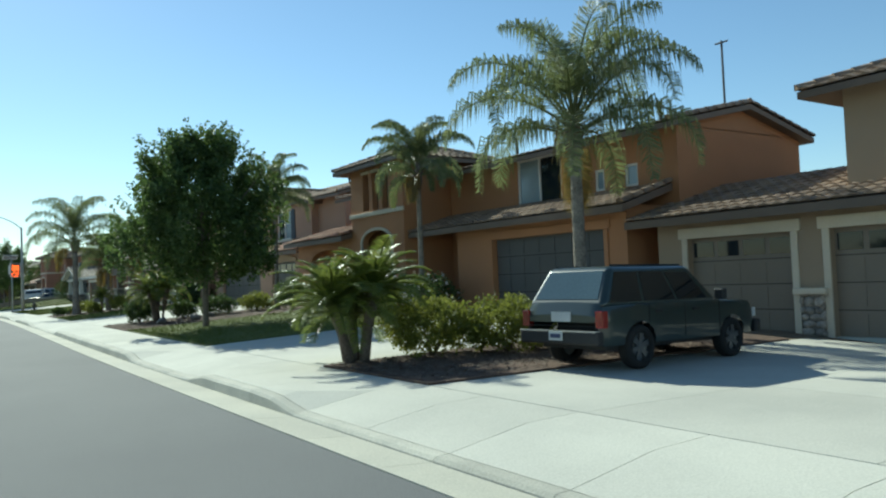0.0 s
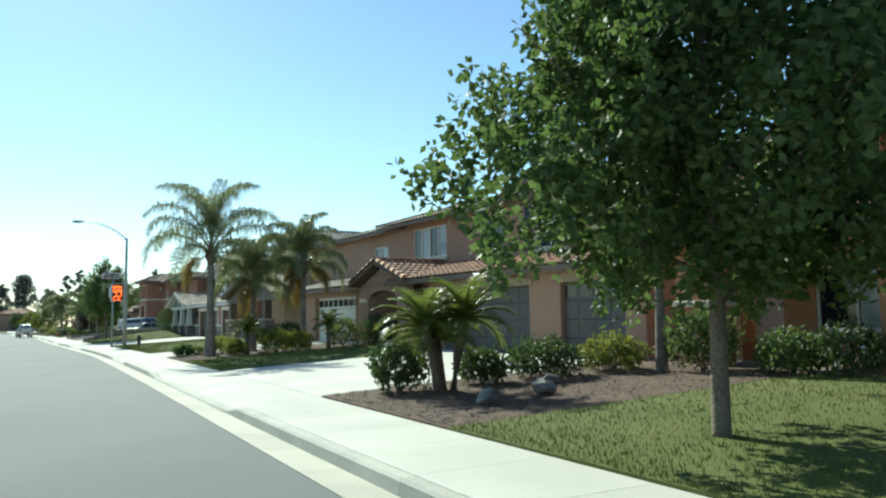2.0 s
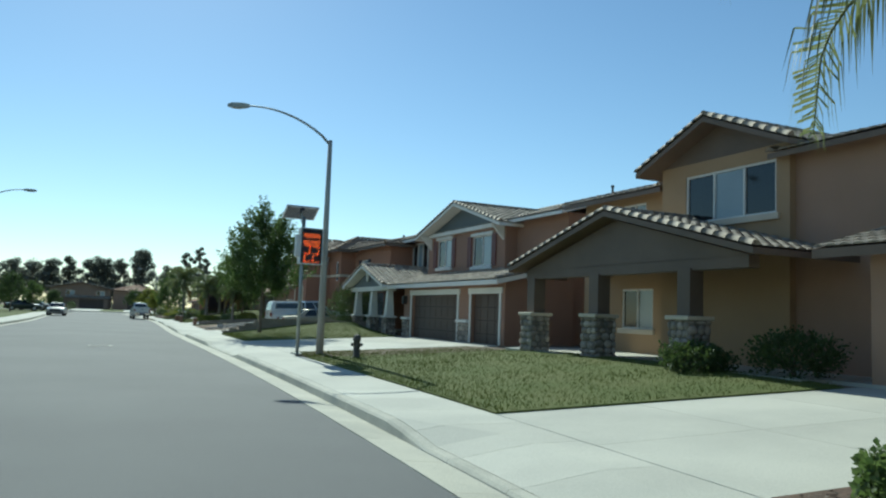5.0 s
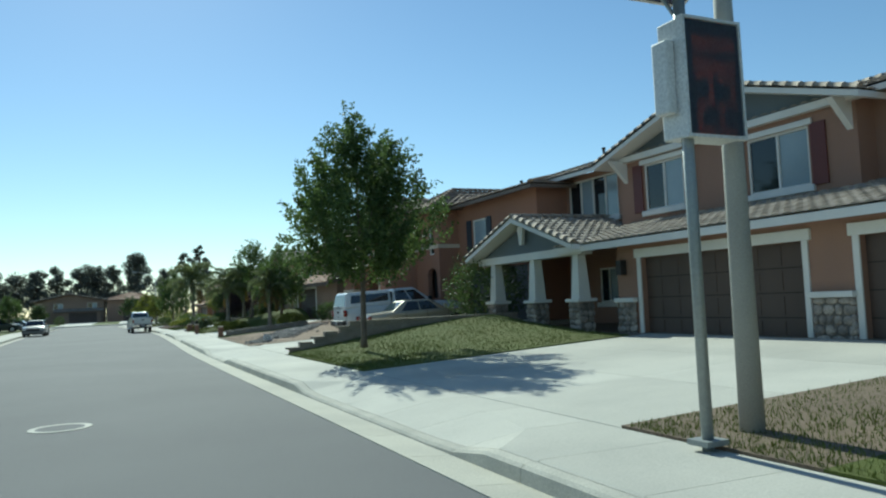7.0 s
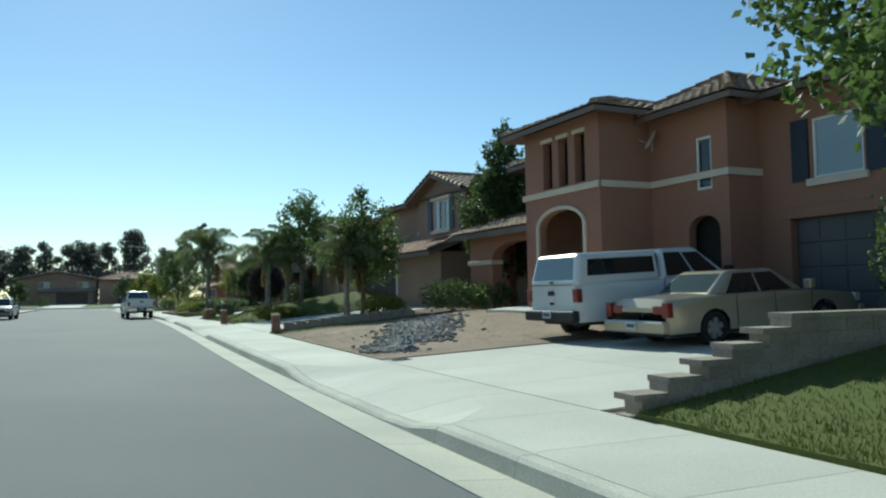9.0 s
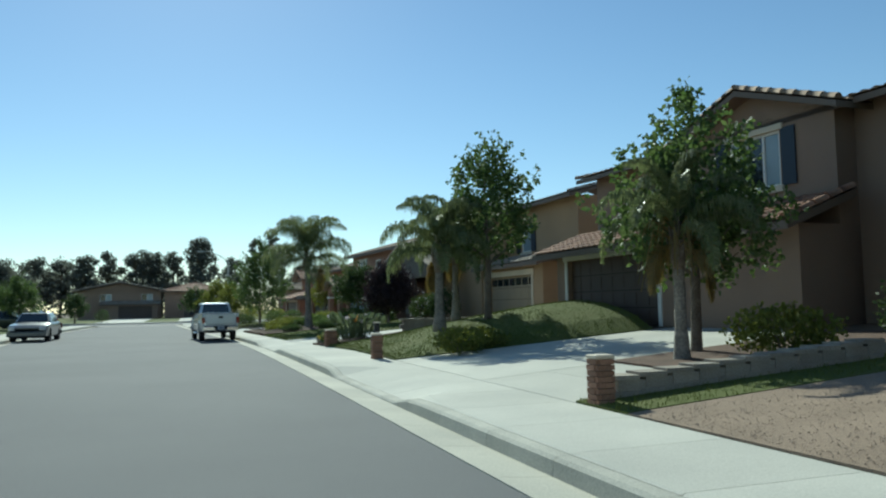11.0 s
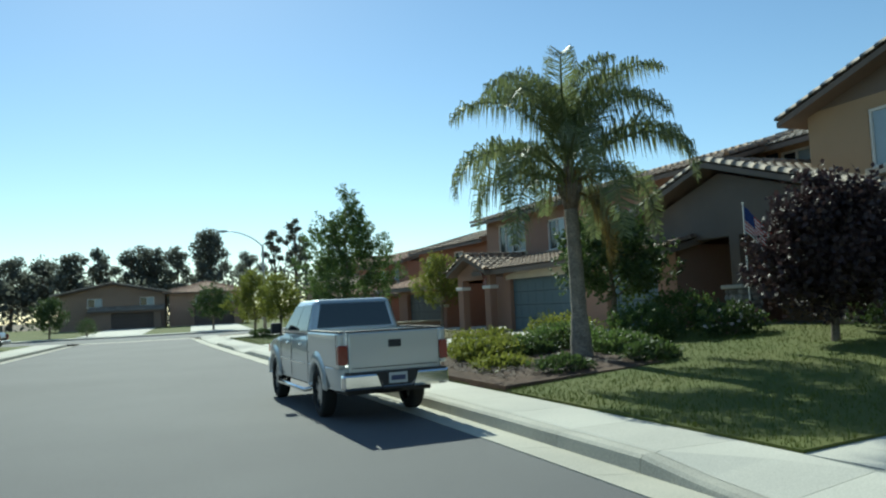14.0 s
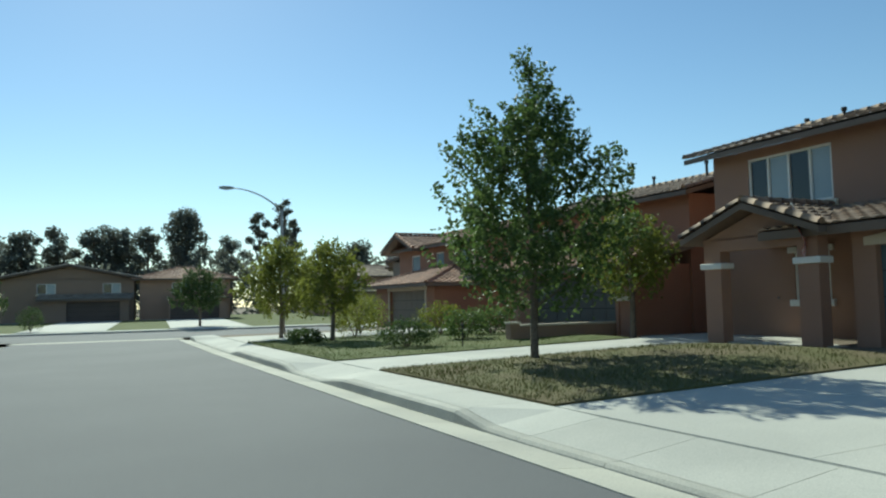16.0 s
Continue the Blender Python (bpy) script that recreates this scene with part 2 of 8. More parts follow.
SIGNWHITE = mat("sign white", (0.75, 0.75, 0.73), rough=0.5, bump=0)

# ---- mesh tools ----
class G:
    """Collects vertices and faces of one mesh."""

    def __init__(self):
        self.v, self.f = [], []

    def face(self, *pts):
        n = len(self.v)
        self.v += [tuple(p) for p in pts]
        self.f.append(tuple(range(n, n + len(pts))))

    def box(self, x0, x1, y0, y1, z0, z1):
        n = len(self.v)
        self.v += [(x, y, z) for z in (z0, z1) for y in (y0, y1) for x in (x0, x1)]
        self.f += [tuple(n + i for i in q) for q in ((0, 2, 3, 1), (4, 5, 7, 6), (0, 1, 5, 4), (2, 6, 7, 3), (0, 4, 6, 2), (1, 3, 7, 5))]
        return self

    def prism(self, pts, way):
        """A flat outline pushed along way."""
        n, k = len(self.v), len(pts)
        self.v += [tuple(p) for p in pts] + [tuple(Vector(p) + Vector(way)) for p in pts]
        self.f += [tuple(range(n, n + k)), tuple(range(n + 2 * k - 1, n + k - 1, -1))]
        self.f += [(n + i, n + k + i, n + k + (i + 1) % k, n + (i + 1) % k) for i in range(k)]
        return self

    def tube(self, pts, radii, k=8, caps=True):
        n = len(self.v)
        pts = [Vector(p) for p in pts]
        for i, p in enumerate(pts):
            d = (pts[min(i + 1, len(pts) - 1)] - pts[max(i - 1, 0)]).normalized()
            a = d.orthogonal().normalized() if abs(d.z) < 0.99 else Vector((1, 0, 0))
            if abs(d.z) >= 0.99:
                b = d.cross(a).normalized()
            else:
                a = d.cross(Vector((0, 0, 1))).normalized()
                b = d.cross(a).normalized()
            r = radii[i] if isinstance(radii, (list, tuple)) else radii
            self.v += [tuple(p + r * (math.cos(2 * math.pi * j / k) * a + math.sin(2 * math.pi * j / k) * b)) for j in range(k)]
        for i in range(len(pts) - 1):
            self.f += [(n + i * k + j, n + i * k + (j + 1) % k, n + (i + 1) * k + (j + 1) % k, n + (i + 1) * k + j) for j in range(k)]
        if caps:
            self.f += [tuple(range(n + k - 1, n - 1, -1)), tuple(range(n + (len(pts) - 1) * k, n + len(pts) * k))]
        return self

    def ball(self, c, r, seg=8, rings=5, jitter=0.0, rnd=None):
        n = len(self.v)
        rx, ry, rz = r if isinstance(r, tuple) else (r, r, r)
        self.v.append((c[0], c[1], c[2] - rz))
        for i in range(1, rings):
            a = math.pi * i / rings
            for j in range(seg):
                b = 2 * math.pi * j / seg
                q = 1 + (rnd.uniform(-jitter, jitter) if rnd else 0)
                self.v.append((c[0] + q * rx * math.sin(a) * math.cos(b), c[1] + q * ry * math.sin(a) * math.sin(b), c[2] - q * rz * math.cos(a)))
        self.v.append((c[0], c[1], c[2] + rz))
        top = n + 1 + (rings - 1) * seg
        for j in range(seg):
            self.f.append((n, n + 1 + (j + 1) % seg, n + 1 + j))
            self.f.append((top, top - seg + j, top - seg + (j + 1) % seg))
        for i in range(rings - 2):
            for j in range(seg):
                a = n + 1 + i * seg
                self.f.append((a + j, a + (j + 1) % seg, a + seg + (j + 1) % seg, a + seg + j))
        return self

    def weld(self):
        """Joins corners that lie in one place."""
        seen, to, v = {}, [], []
        for p in self.v:
            k = tuple(round(c, 4) for c in p)
            if k not in seen:
                seen[k] = len(v)
                v.append(p)
            to.append(seen[k])
        self.v = v
        self.f = [tuple(to[i] for i in f) for f in self.f]
        return self

    def mesh(self, name, material, smooth=False):
        me = bpy.data.meshes.new(name)
        me.from_pydata(self.v, [], self.f)
        me.materials.append(material)
        if smooth:
            me.polygons.foreach_set("use_smooth", [True] * len(me.polygons))
        return me

    def ob(self, name, material, parent=None, label="", smooth=False, bevel=0.0, kind=""):
        o = new(name, self.mesh(name, material, smooth))
        if parent is not None:
            o.parent = parent
        if bevel:
            b = o.modifiers.new("bevel", "BEVEL")
            b.width, b.segments, b.limit_method = bevel, 2, "ANGLE"
        if label or kind:
            tagged(o, label=label, kind=kind)
        return o


def part(name, g, material, parent, label="", **k):
    return g.ob(name, material, parent, label, **k)


def thing(name, m, label, category, group="", kind=""):
    e = new(name)
    e.empty_display_size = 0.2
    e.matrix_world = m
    return tagged(e, label, category, group, kind)


def share(name, me, parent, m):
    """One more piece on a mesh that is already there."""
    o = new(name, me)
    o.parent = parent
    o.matrix_local = m
    return o


def wall_panel(g, ax, c, th, u0, u1, z0, z1, holes=()):
    """A wall of thickness th with openings. ax 'x': it stands across x at c and runs along y; 'y': the other way.
    holes: (ua, ub, za, zb) or (ua, ub, za, spring, crown) for an arch."""
    P = (lambda u, d, z: (c + d, u, z)) if ax == "x" else (lambda u, d, z: (u, c + d, z))
    flat = [(h[0], h[1], h[2], h[-1]) for h in holes]
    us = sorted({u0, u1, *(h[0] for h in flat), *(h[1] for h in flat)})
    zs = sorted({z0, z1, *(h[2] for h in flat), *(h[3] for h in flat)})

    def solid(i, j):
        if not (0 <= i < len(us) - 1 and 0 <= j < len(zs) - 1):
            return False
        u, z = (us[i] + us[i + 1]) / 2, (zs[j] + zs[j + 1]) / 2
        return not any(a < u < b and e < z < f for a, b, e, f in flat)

    for i in range(len(us) - 1):
        for j in range(len(zs) - 1):
            if not solid(i, j):
                continue
            a, b, e, f = us[i], us[i + 1], zs[j], zs[j + 1]
            for d in (0, th):
                g.face(P(a, d, e), P(b, d, e), P(b, d, f), P(a, d, f))
            if not solid(i - 1, j):
                g.face(P(a, 0, e), P(a, th, e), P(a, th, f), P(a, 0, f))
            if not solid(i + 1, j):
                g.face(P(b, 0, e), P(b, th, e), P(b, th, f), P(b, 0, f))
            if not solid(i, j - 1):
                g.face(P(a, 0, e), P(b, 0, e), P(b, th, e), P(a, th, e))
            if not solid(i, j + 1):
                g.face(P(a, 0, f), P(b, 0, f), P(b, th, f), P(a, th, f))
    for h in holes:
        if len(h) == 5:
            ua, ub, _, zs0, zc = h
            m, r, k = (ua + ub) / 2, (ub - ua) / 2, 12
            curve = [(m - r * math.cos(math.pi * i / k), zs0 + (zc - zs0) * math.sin(math.pi * i / k)) for i in range(k + 1)]
            for (a, e), (b, f) in zip(curve, curve[1:]):
                for d in (0, th):
                    g.face(P(a, d, e), P(b, d, f), P(b, d, zc), P(a, d, zc))
                g.face(P(a, 0, e), P(b, 0, f), P(b, th, f), P(a, th, e))
    return g.weld()


def arch_frame(g, x0, x1, ua, ub, z0, spring, crown, w):
    """A moulding round an arched opening of a front wall."""
    m, k = (ua + ub) / 2, 14
    for u in (ua - w, ub):
        g.box(x0, x1, u, u + w, z0, spring)
    r, R = (ub - ua) / 2, (ub - ua) / 2 + w
    h, H = crown - spring, crown - spring + w
    for i in range(k):
        a, b = math.pi * i / k, math.pi * (i + 1) / k
        q = [(m - r * math.cos(a), spring + h * math.sin(a)), (m - R * math.cos(a), spring + H * math.sin(a)),
             (m - R * math.cos(b), spring + H * math.sin(b)), (m - r * math.cos(b), spring + h * math.sin(b))]
        g.prism([(x0, u, z) for u, z in q], (x1 - x0, 0, 0))
    return g


def tiles(g, a, b, c, d, course=0.36, width=0.30):
    """S-shaped tiles on a slope: a, b the eave from one end to the other, c, d the top above b and a."""
    a, b, c, d = (Vector(p) for p in (a, b, c, d))
    n = (b - a).cross(d - a if (d - a).length > 1e-3 else c - a).normalized()
    if n.z < 0:
        n = -n
    rows = max(1, round(((d + c) / 2 - (a + b) / 2).length / course))
    for r in range(rows):
        s0, s1 = r / rows, min(1, (r + 1.12) / rows)
        l0, r0, l1, r1 = a.lerp(d, s0), b.lerp(c, s0), a.lerp(d, s1), b.lerp(c, s1)
        cols = max(1, round((r0 - l0).length / width))
        for k in range(cols):
            u0, u1 = k / cols, (k + 1) / cols
            base = len(g.v)
            for j in range(5):
                u = u0 + (u1 - u0) * j / 4
                up = (0.0, 0.035, 0.05, 0.035, 0.0)[j]
                g.v.append(tuple(l0.lerp(r0, u) + n * (up + 0.045)))
            for j in range(5):
                u = u0 + (u1 - u0) * j / 4
                up = (0.0, 0.03, 0.042, 0.03, 0.0)[j]
                g.v.append(tuple(l1.lerp(r1, u) + n * (up + 0.012)))
            g.f += [(base + j, base + j + 1, base + j + 6, base + j + 5) for j in range(4)]
            g.f.append((base, base + 1, base + 2, base + 3, base + 4))
    return g


CAPMESH = {}


def capline(house, name, p, q, tile, r=0.11, lift=0.05):
    """A row of half-round cap tiles along a ridge, hip or verge."""
    key = tile.name
    if key not in CAPMESH:
        g = G()
        k = 6
        for x, rr in ((0, 0.115), (0.40, 0.095)):
            g.v += [(x, rr * math.cos(math.pi * j / k), rr * math.sin(math.pi * j / k)) for j in range(k + 1)]
        g.f += [(j, j + 1, j + k + 2, j + k + 1) for j in range(k)]
        g.f += [tuple(range(k + 1)), tuple(range(2 * k + 1, k, -1))]
        CAPMESH[key] = g.mesh("cap_tile", tile, True)
    p, q = Vector(p), Vector(q)
    d = (q - p).normalized()
    side = Vector((0, 0, 1)).cross(d).normalized()
    up = d.cross(side)
    n = max(1, int((q - p).length / 0.36))
    for i in range(n):
        m = Matrix.Translation(p + d * (i * (q - p).length / n) + up * lift) @ Matrix((d, side, up)).transposed().to_4x4()
        share(name, CAPMESH[key], house, m)


def slab(g, pts, t=0.14):
    """A roof deck under a slope, t thick."""
    return g.prism([tuple(Vector(p)) for p in pts], (0, 0, -t))


def roof_gable_x(house, x0, x1, y0, y1, eave, rise, tile, trim, verge=True, wall=None):
    """Gable whose ridge runs across the street (along x); its front is at x0. y0, y1: the eaves with their overhang."""
    m = (y0 + y1) / 2
    deck, t = G(), G()
    A = [(x0, y0, eave), (x1, y0, eave), (x1, m, eave + rise), (x0, m, eave + rise)]
    B = [(x1, y1, eave), (x0, y1, eave), (x0, m, eave + rise), (x1, m, eave + rise)]
    for q in (A, B):
        slab(deck, q)
        tiles(t, *q)
    roof = deck.ob("roof", trim, house)
    part("roof_tiles", t, tile, roof, kind="stuff")
    capline(house, "ridge_tile", (x0, m, eave + rise), (x1, m, eave + rise), tile)
    if verge:
        capline(house, "verge_tile", (x0 + 0.06, y0, eave), (x0 + 0.06, m, eave + rise), tile)
        capline(house, "verge_tile", (x0 + 0.06, y1, eave), (x0 + 0.06, m, eave + rise), tile)
    return roof


def roof_gable_y(house, x0, x1, y0, y1, eave, rise, tile, trim, ridge=0.5):
    """Gable whose ridge runs along the street."""
    m = x0 + (x1 - x0) * ridge
    deck, t = G(), G()
    A = [(x0, y1, eave), (x0, y0, eave), (m, y0, eave + rise), (m, y1, eave + rise)]
    B = [(x1, y0, eave), (x1, y1, eave), (m, y1, eave + rise), (m, y0, eave + rise)]
    for q in (A, B):
        slab(deck, q)
        tiles(t, *q)
    roof = deck.ob("roof", trim, house)
    part("roof_tiles", t, tile, roof, kind="stuff")
    capline(house, "ridge_tile", (m, y0, eave + rise), (m, y1, eave + rise), tile)
    for y in (y0 + 0.06, y1 - 0.06):
        capline(house, "verge_tile", (x0, y, eave), (m, y, eave + rise), tile)
        capline(house, "verge_tile", (x1, y, eave), (m, y, eave + rise), tile)
    return roof


def roof_hip(house, x0, x1, y0, y1, eave, rise, tile, trim):
    w, l = x1 - x0, y1 - y0
    k = min(w, l) / 2
    if l >= w:
        r0, r1 = ((x0 + x1) / 2, y0 + k, eave + rise), ((x0 + x1) / 2, y1 - k, eave + rise)
    else:
        r0, r1 = (x0 + k, (y0 + y1) / 2, eave + rise), (x1 - k, (y0 + y1) / 2, eave + rise)
    a, b, c, d = (x0, y0, eave), (x1, y0, eave), (x1, y1, eave), (x0, y1, eave)
    quads = [(a, b, r0, r0), (c, d, r1, r1), (d, a, r0, r1), (b, c, r1, r0)] if l >= w else [(d, a, r0, r0), (b, c, r1, r1), (a, b, r1, r0), (c, d, r0, r1)]
    deck, t = G(), G()
    for q in quads:
        pts = list(dict.fromkeys(q))
        slab(deck, pts)
        tiles(t, *q)
    roof = deck.ob("roof", trim, house)
    part("roof_tiles", t, tile, roof, kind="stuff")
    for p, q in ((a, r0), (d, r1 if l >= w else r0), (b, r0 if l >= w else r1), (c, r1), (r0, r1)):
        if (Vector(p) - Vector(q)).length > 0.3:
            capline(house, "hip_tile", p, q, tile)
    return roof


def roof_shed(house, x0, x1, y0, y1, eave, top, tile, trim):
    """A lean-to that rises from the street at x0 to the wall at x1."""
    deck, t = G(), G()
    q = [(x0, y1, eave), (x0, y0, eave), (x1, y0, top), (x1, y1, top)]
    slab(deck, q, 0.18)
    tiles(t, *q)
    roof = deck.ob("roof", trim, house)
    part("roof_tiles", t, tile, roof, kind="stuff")
    capline(house, "verge_tile", (x0, y0 + 0.06, eave), (x1, y0 + 0.06, top), tile)
    return roof


def gable_wall(g, x, y0, y1, z, rise, th=0.2):
    g.prism([(x, y0, z), (x, y1, z), (x, (y0 + y1) / 2, z + rise)], (th, 0, 0))
    return g


def window(house, x, y0, y1, z0, z1, panes=2, sill=True, shutters=None, head=False, blind=1, ax="x", trim=None):
    """A vinyl slider in a front wall at x (or, with ax 'y', in a side wall at y = x): frame, panes, sill, shutters."""
    trim = trim or CREAM
    T = (lambda g: g) if ax == "x" else (lambda g: turned(g))

    def turned(g):
        g.v = [(b, a, c) for a, b, c in g.v]
        return g

    w = 0.06
    step = (y1 - y0) / panes
    f = wall_panel(G(), "x", x + 0.03, 0.08, y0, y1, z0, z1, [(y0 + i * step + (w if i == 0 else w / 2), y0 + (i + 1) * step - (w if i == panes - 1 else w / 2), z0 + w, z1 - w) for i in range(panes)])
    win = T(f).ob("window", WHITE, house, "white vinyl window")
    for i in range(panes):
        g = G().box(x + 0.075, x + 0.085, y0 + i * step + w * 0.6, y0 + (i + 1) * step - w * 0.6, z0 + w, z1 - w)
        part("pane", T(g), BLIND if (i % 2 == 0) == bool(blind) else GLASS, win)
    if sill:
        g = G().box(x - 0.09, x + 0.02, y0 - 0.12, y1 + 0.12, z0 - 0.16, z0)
        part("sill", T(g), trim, win, bevel=0.015)
    if head:
        g = G().box(x - 0.07, x + 0.02, y0 - 0.14, y1 + 0.14, z1, z1 + 0.15)
        part("head_trim", T(g), trim, win, bevel=0.015)
    if shutters:
        for a in (y0 - 0.5, y1 + 0.08):
            g = G().box(x - 0.05, x - 0.004, a, a + 0.42, z0 - 0.02, z1 + 0.02)
            sh = part("shutter", T(g), shutters, win)
    return win


def garage_door(house, x, y0, y1, z0, z1, paint, lights=False, trim=None, arched=False, rows=4):
    """A sectional door set back in the wall, its lintel and jamb trim in front."""
    door = G().box(x + 0.16, x + 0.20, y0, y1, z0, z1).ob("garage_door", paint, house)
    cols = max(4, round((y1 - y0) / 0.62))
    rh, cw = (z1 - z0) / rows, (y1 - y0) / cols
    pm = G().box(-0.02, 0, 0.05, cw - 0.05, 0.07, rh - 0.07)
    k = len(pm.v)
    pm.v[0:8] = [(px + (0.0 if px == 0 else 0.006), py, pz) for px, py, pz in pm.v[0:8]]
    me = pm.mesh("panel", paint)
    lm = G().box(-0.015, 0, 0.06, cw - 0.06, 0.10, rh - 0.10).mesh("door_light", GLASS) if lights else None
    for r in range(rows):
        for c in range(cols):
            top = lights and r == rows - 1
            share("door_light" if top else "panel", lm if top else me, door, Matrix.Translation((x + 0.16, y0 + c * cw, z0 + r * rh)))
    g = G()
    for r in range(1, rows):
        g.box(x + 0.155, x + 0.161, y0, y1, z0 + r * rh - 0.008, z0 + r * rh + 0.008)
    part("seam", g, DARKIN, door)
    t = trim or CREAM
    if arched:
        pts = [(x - 0.06, y0 - 0.2, z1), (x - 0.06, y1 + 0.2, z1)]
        pts += [(x - 0.06, y1 + 0.2 - (y1 - y0 + 0.4) * i / 10, z1 + 0.16 + 0.22 * math.sin(math.pi * i / 10)) for i in range(11)]
        part("lintel", G().prism(pts, (0.07, 0, 0)), t, door, "pale arched header")
    else:
        part("lintel", G().box(x - 0.06, x + 0.01, y0 - 0.22, y1 + 0.22, z1, z1 + 0.24), t, door, bevel=0.012)
    for a in () if arched else (y0 - 0.14, y1):
        part("jamb", G().box(x - 0.04, x + 0.01, a, a + 0.14, z0, z1), t, door)
    return door


def stone_base(parent, x0, x1, y0, y1, z0, z1, seed, faces=("x", "y")):
    """Field stones set in mortar round a pier or along a wall foot."""
    r = random.Random(seed)
    core = part("stone_base", G().box(x0 + 0.04, x1 - 0.02, y0 + 0.04, y1 - 0.02, z0, z1), MORTAR, parent, "irregular field stone base")
    if not STONEMESH:
        for k in range(5):
            g = G().ball((0, 0, 0), (0.5, 0.5, 0.5), 7, 4, 0.12, r)
            STONEMESH.append(g.mesh("stone", STONE, True))
    for f in faces:
        z = z0 + 0.02
        while z < z1 - 0.03:
            h = r.uniform(0.12, 0.22)
            h = min(h, z1 - z)
            u, end = (y0, y1) if f == "x" else (x0, x1)
            while u < end - 0.05:
                w = min(r.uniform(0.16, 0.36), end - u)
                pos = (x0 + 0.04, u + w / 2, z + h / 2) if f == "x" else (u + w / 2, y0 + 0.04, z + h / 2)
                sc = (0.13, w * 1.02, h * 1.05) if f == "x" else (w * 1.02, 0.13, h * 1.05)
                share("stone", STONEMESH[r.randrange(5)], core, Matrix.LocRotScale(pos, Euler((r.uniform(-.1, .1), r.uniform(-.1, .1), 0)), sc))
                u += w
            z += h
    return core


STONEMESH = []


def pipes(house, spots):
    for x, y, z, h in spots:
        g = G().tube([(x, y, z), (x, y, z + h)], 0.05, 8)
        g.tube([(x, y, z + h), (x, y, z + h + 0.1)], 0.08, 8)
        part("vent_pipe", g, IRON, house)


def dish(x, y, z, parent):
    g = G()
    k = 12
    g.v.append((0, 0, 0))
    for rr, d in ((0.15, 0.02), (0.27, 0.07)):
        g.v += [(-d, rr * math.cos(2 * math.pi * j / k), rr * math.sin(2 * math.pi * j / k)) for j in range(k)]
    g.f += [(0, 1 + j, 1 + (j + 1) % k) for j in range(k)]
    g.f += [(1 + j, 1 + k + j, 1 + k + (j + 1) % k, 1 + (j + 1) % k) for j in range(k)]
    d = part("satellite_dish", g, DISH, parent, "pale grey satellite dish")
    d.matrix_local = pose(x, y, z, 0, 30, -40)
    a = part("dish_arm", G().tube([(0.0, 0, 0), (0.12, 0, -0.25)], 0.02, 6).tube([(0, 0, -0.1), (-0.3, 0, -0.12)], 0.012, 6), STEEL, d)

# ---- street and lots ----
KY = [-60, 0, 12, 21.8, 35.8, 46.6, 63.8, 76, 86.6, 94.9, 101, 118, 131, 137, 147, 155, 161, 172, 184, 260]
KX = [3.0, 3.15, 3.3, 3.43, 3.82, 4.1, 4.42, 4.2, 3.84, 3.57, 3.42, 3.3, 3.1, 2.83, 2.1, 1.45, 0.95, 0.1, -0.6, -4]


def kx(y):
    """The kerb's line on the houses' side."""
    return float(np.mean(np.interp([y - 5, y - 2.5, y, y + 2.5, y + 5], KY, KX)))


def sx(y):
    return kx(y) + float(np.interp(y, [126, 134], [1.72, 1.06]))


def lx(y):
    """The kerb on the far side of the street."""
    return kx(y) - 10.2 if y < 120 else float(np.interp(y, [120, 147, 156, 187, 260], [kx(120) - 10.2, -8.2, -8.9, -8.5, -8.4]))


RISE = [(-30, -.02), (11, -.02), (13, .0), (22, .04), (30, .05), (60, .055), (93, .05), (95, .043), (101, .043), (106, .075), (115, .085), (122, .075), (140, .065), (155, .04), (170, .02), (200, .0)]


def hz(x, y):
    """The lots' height: they rise from the pavement to the houses."""
    k = float(np.interp(y, [a for a, _ in RISE], [b for _, b in RISE]))
    return 0.165 + k * min(max(0.0, x - sx(y)), 9.0)


def strip(name, y0, y1, step, f0, f1, z0, z1, material, parent=None, kind="", label="", under=0.0):
    """A band along the street between the lines f0 and f1."""
    g = G()
    n = max(1, round((y1 - y0) / step))
    ys = [y0 + (y1 - y0) * i / n for i in range(n + 1)]
    for a, b in zip(ys, ys[1:]):
        g.face((f0(a), a, z0), (f1(a), a, z1), (f1(b), b, z1), (f0(b), b, z0))
        if under:
            g.face((f0(a), a, z0), (f0(b), b, z0), (f0(b), b, z0 - under), (f0(a), a, z0 - under))
            g.face((f1(a), a, z1), (f1(b), b, z1), (f1(b), b, z1 - under), (f1(a), a, z1 - under))
    return g.ob(name, material, parent, label, kind=kind)


# far ground, one sheet to the horizon, lower than all that lies on it
g = G()
for i in range(-12, 13):
    for j in range(-12, 13):
        s = 120
        g.face((i * s, j * s, -0.22), ((i + 1) * s, j * s, -0.22), ((i + 1) * s, (j + 1) * s, -0.22), (i * s, (j + 1) * s, -0.22))
tagged(g.ob("ground", EARTH), "dry brown earth round the lots", "ground", kind="structure")

road = strip("road", -70, 187, 4, lambda y: lx(y) + 0.5, lambda y: kx(y) - 0.52, 0.0, 0.0, ASPHALT)
tagged(road, "worn grey asphalt residential street", "road", kind="structure")
cross = G()
cross.face((-90, 186.9, 0.002), (90, 186.9, 0.002), (90, 198, 0.002), (-90, 198, 0.002))
tagged(cross.ob("cross_road", ASPHALT), "grey asphalt cross street at the end", "road", kind="structure")

valley = G().box(lx(184) + .3, kx(184) - .3, 184.6, 186.1, -.2, .008)
tagged(valley.ob("cross_gutter", GUTTER), "pale concrete valley gutter across the street end", "gutter", kind="structure")

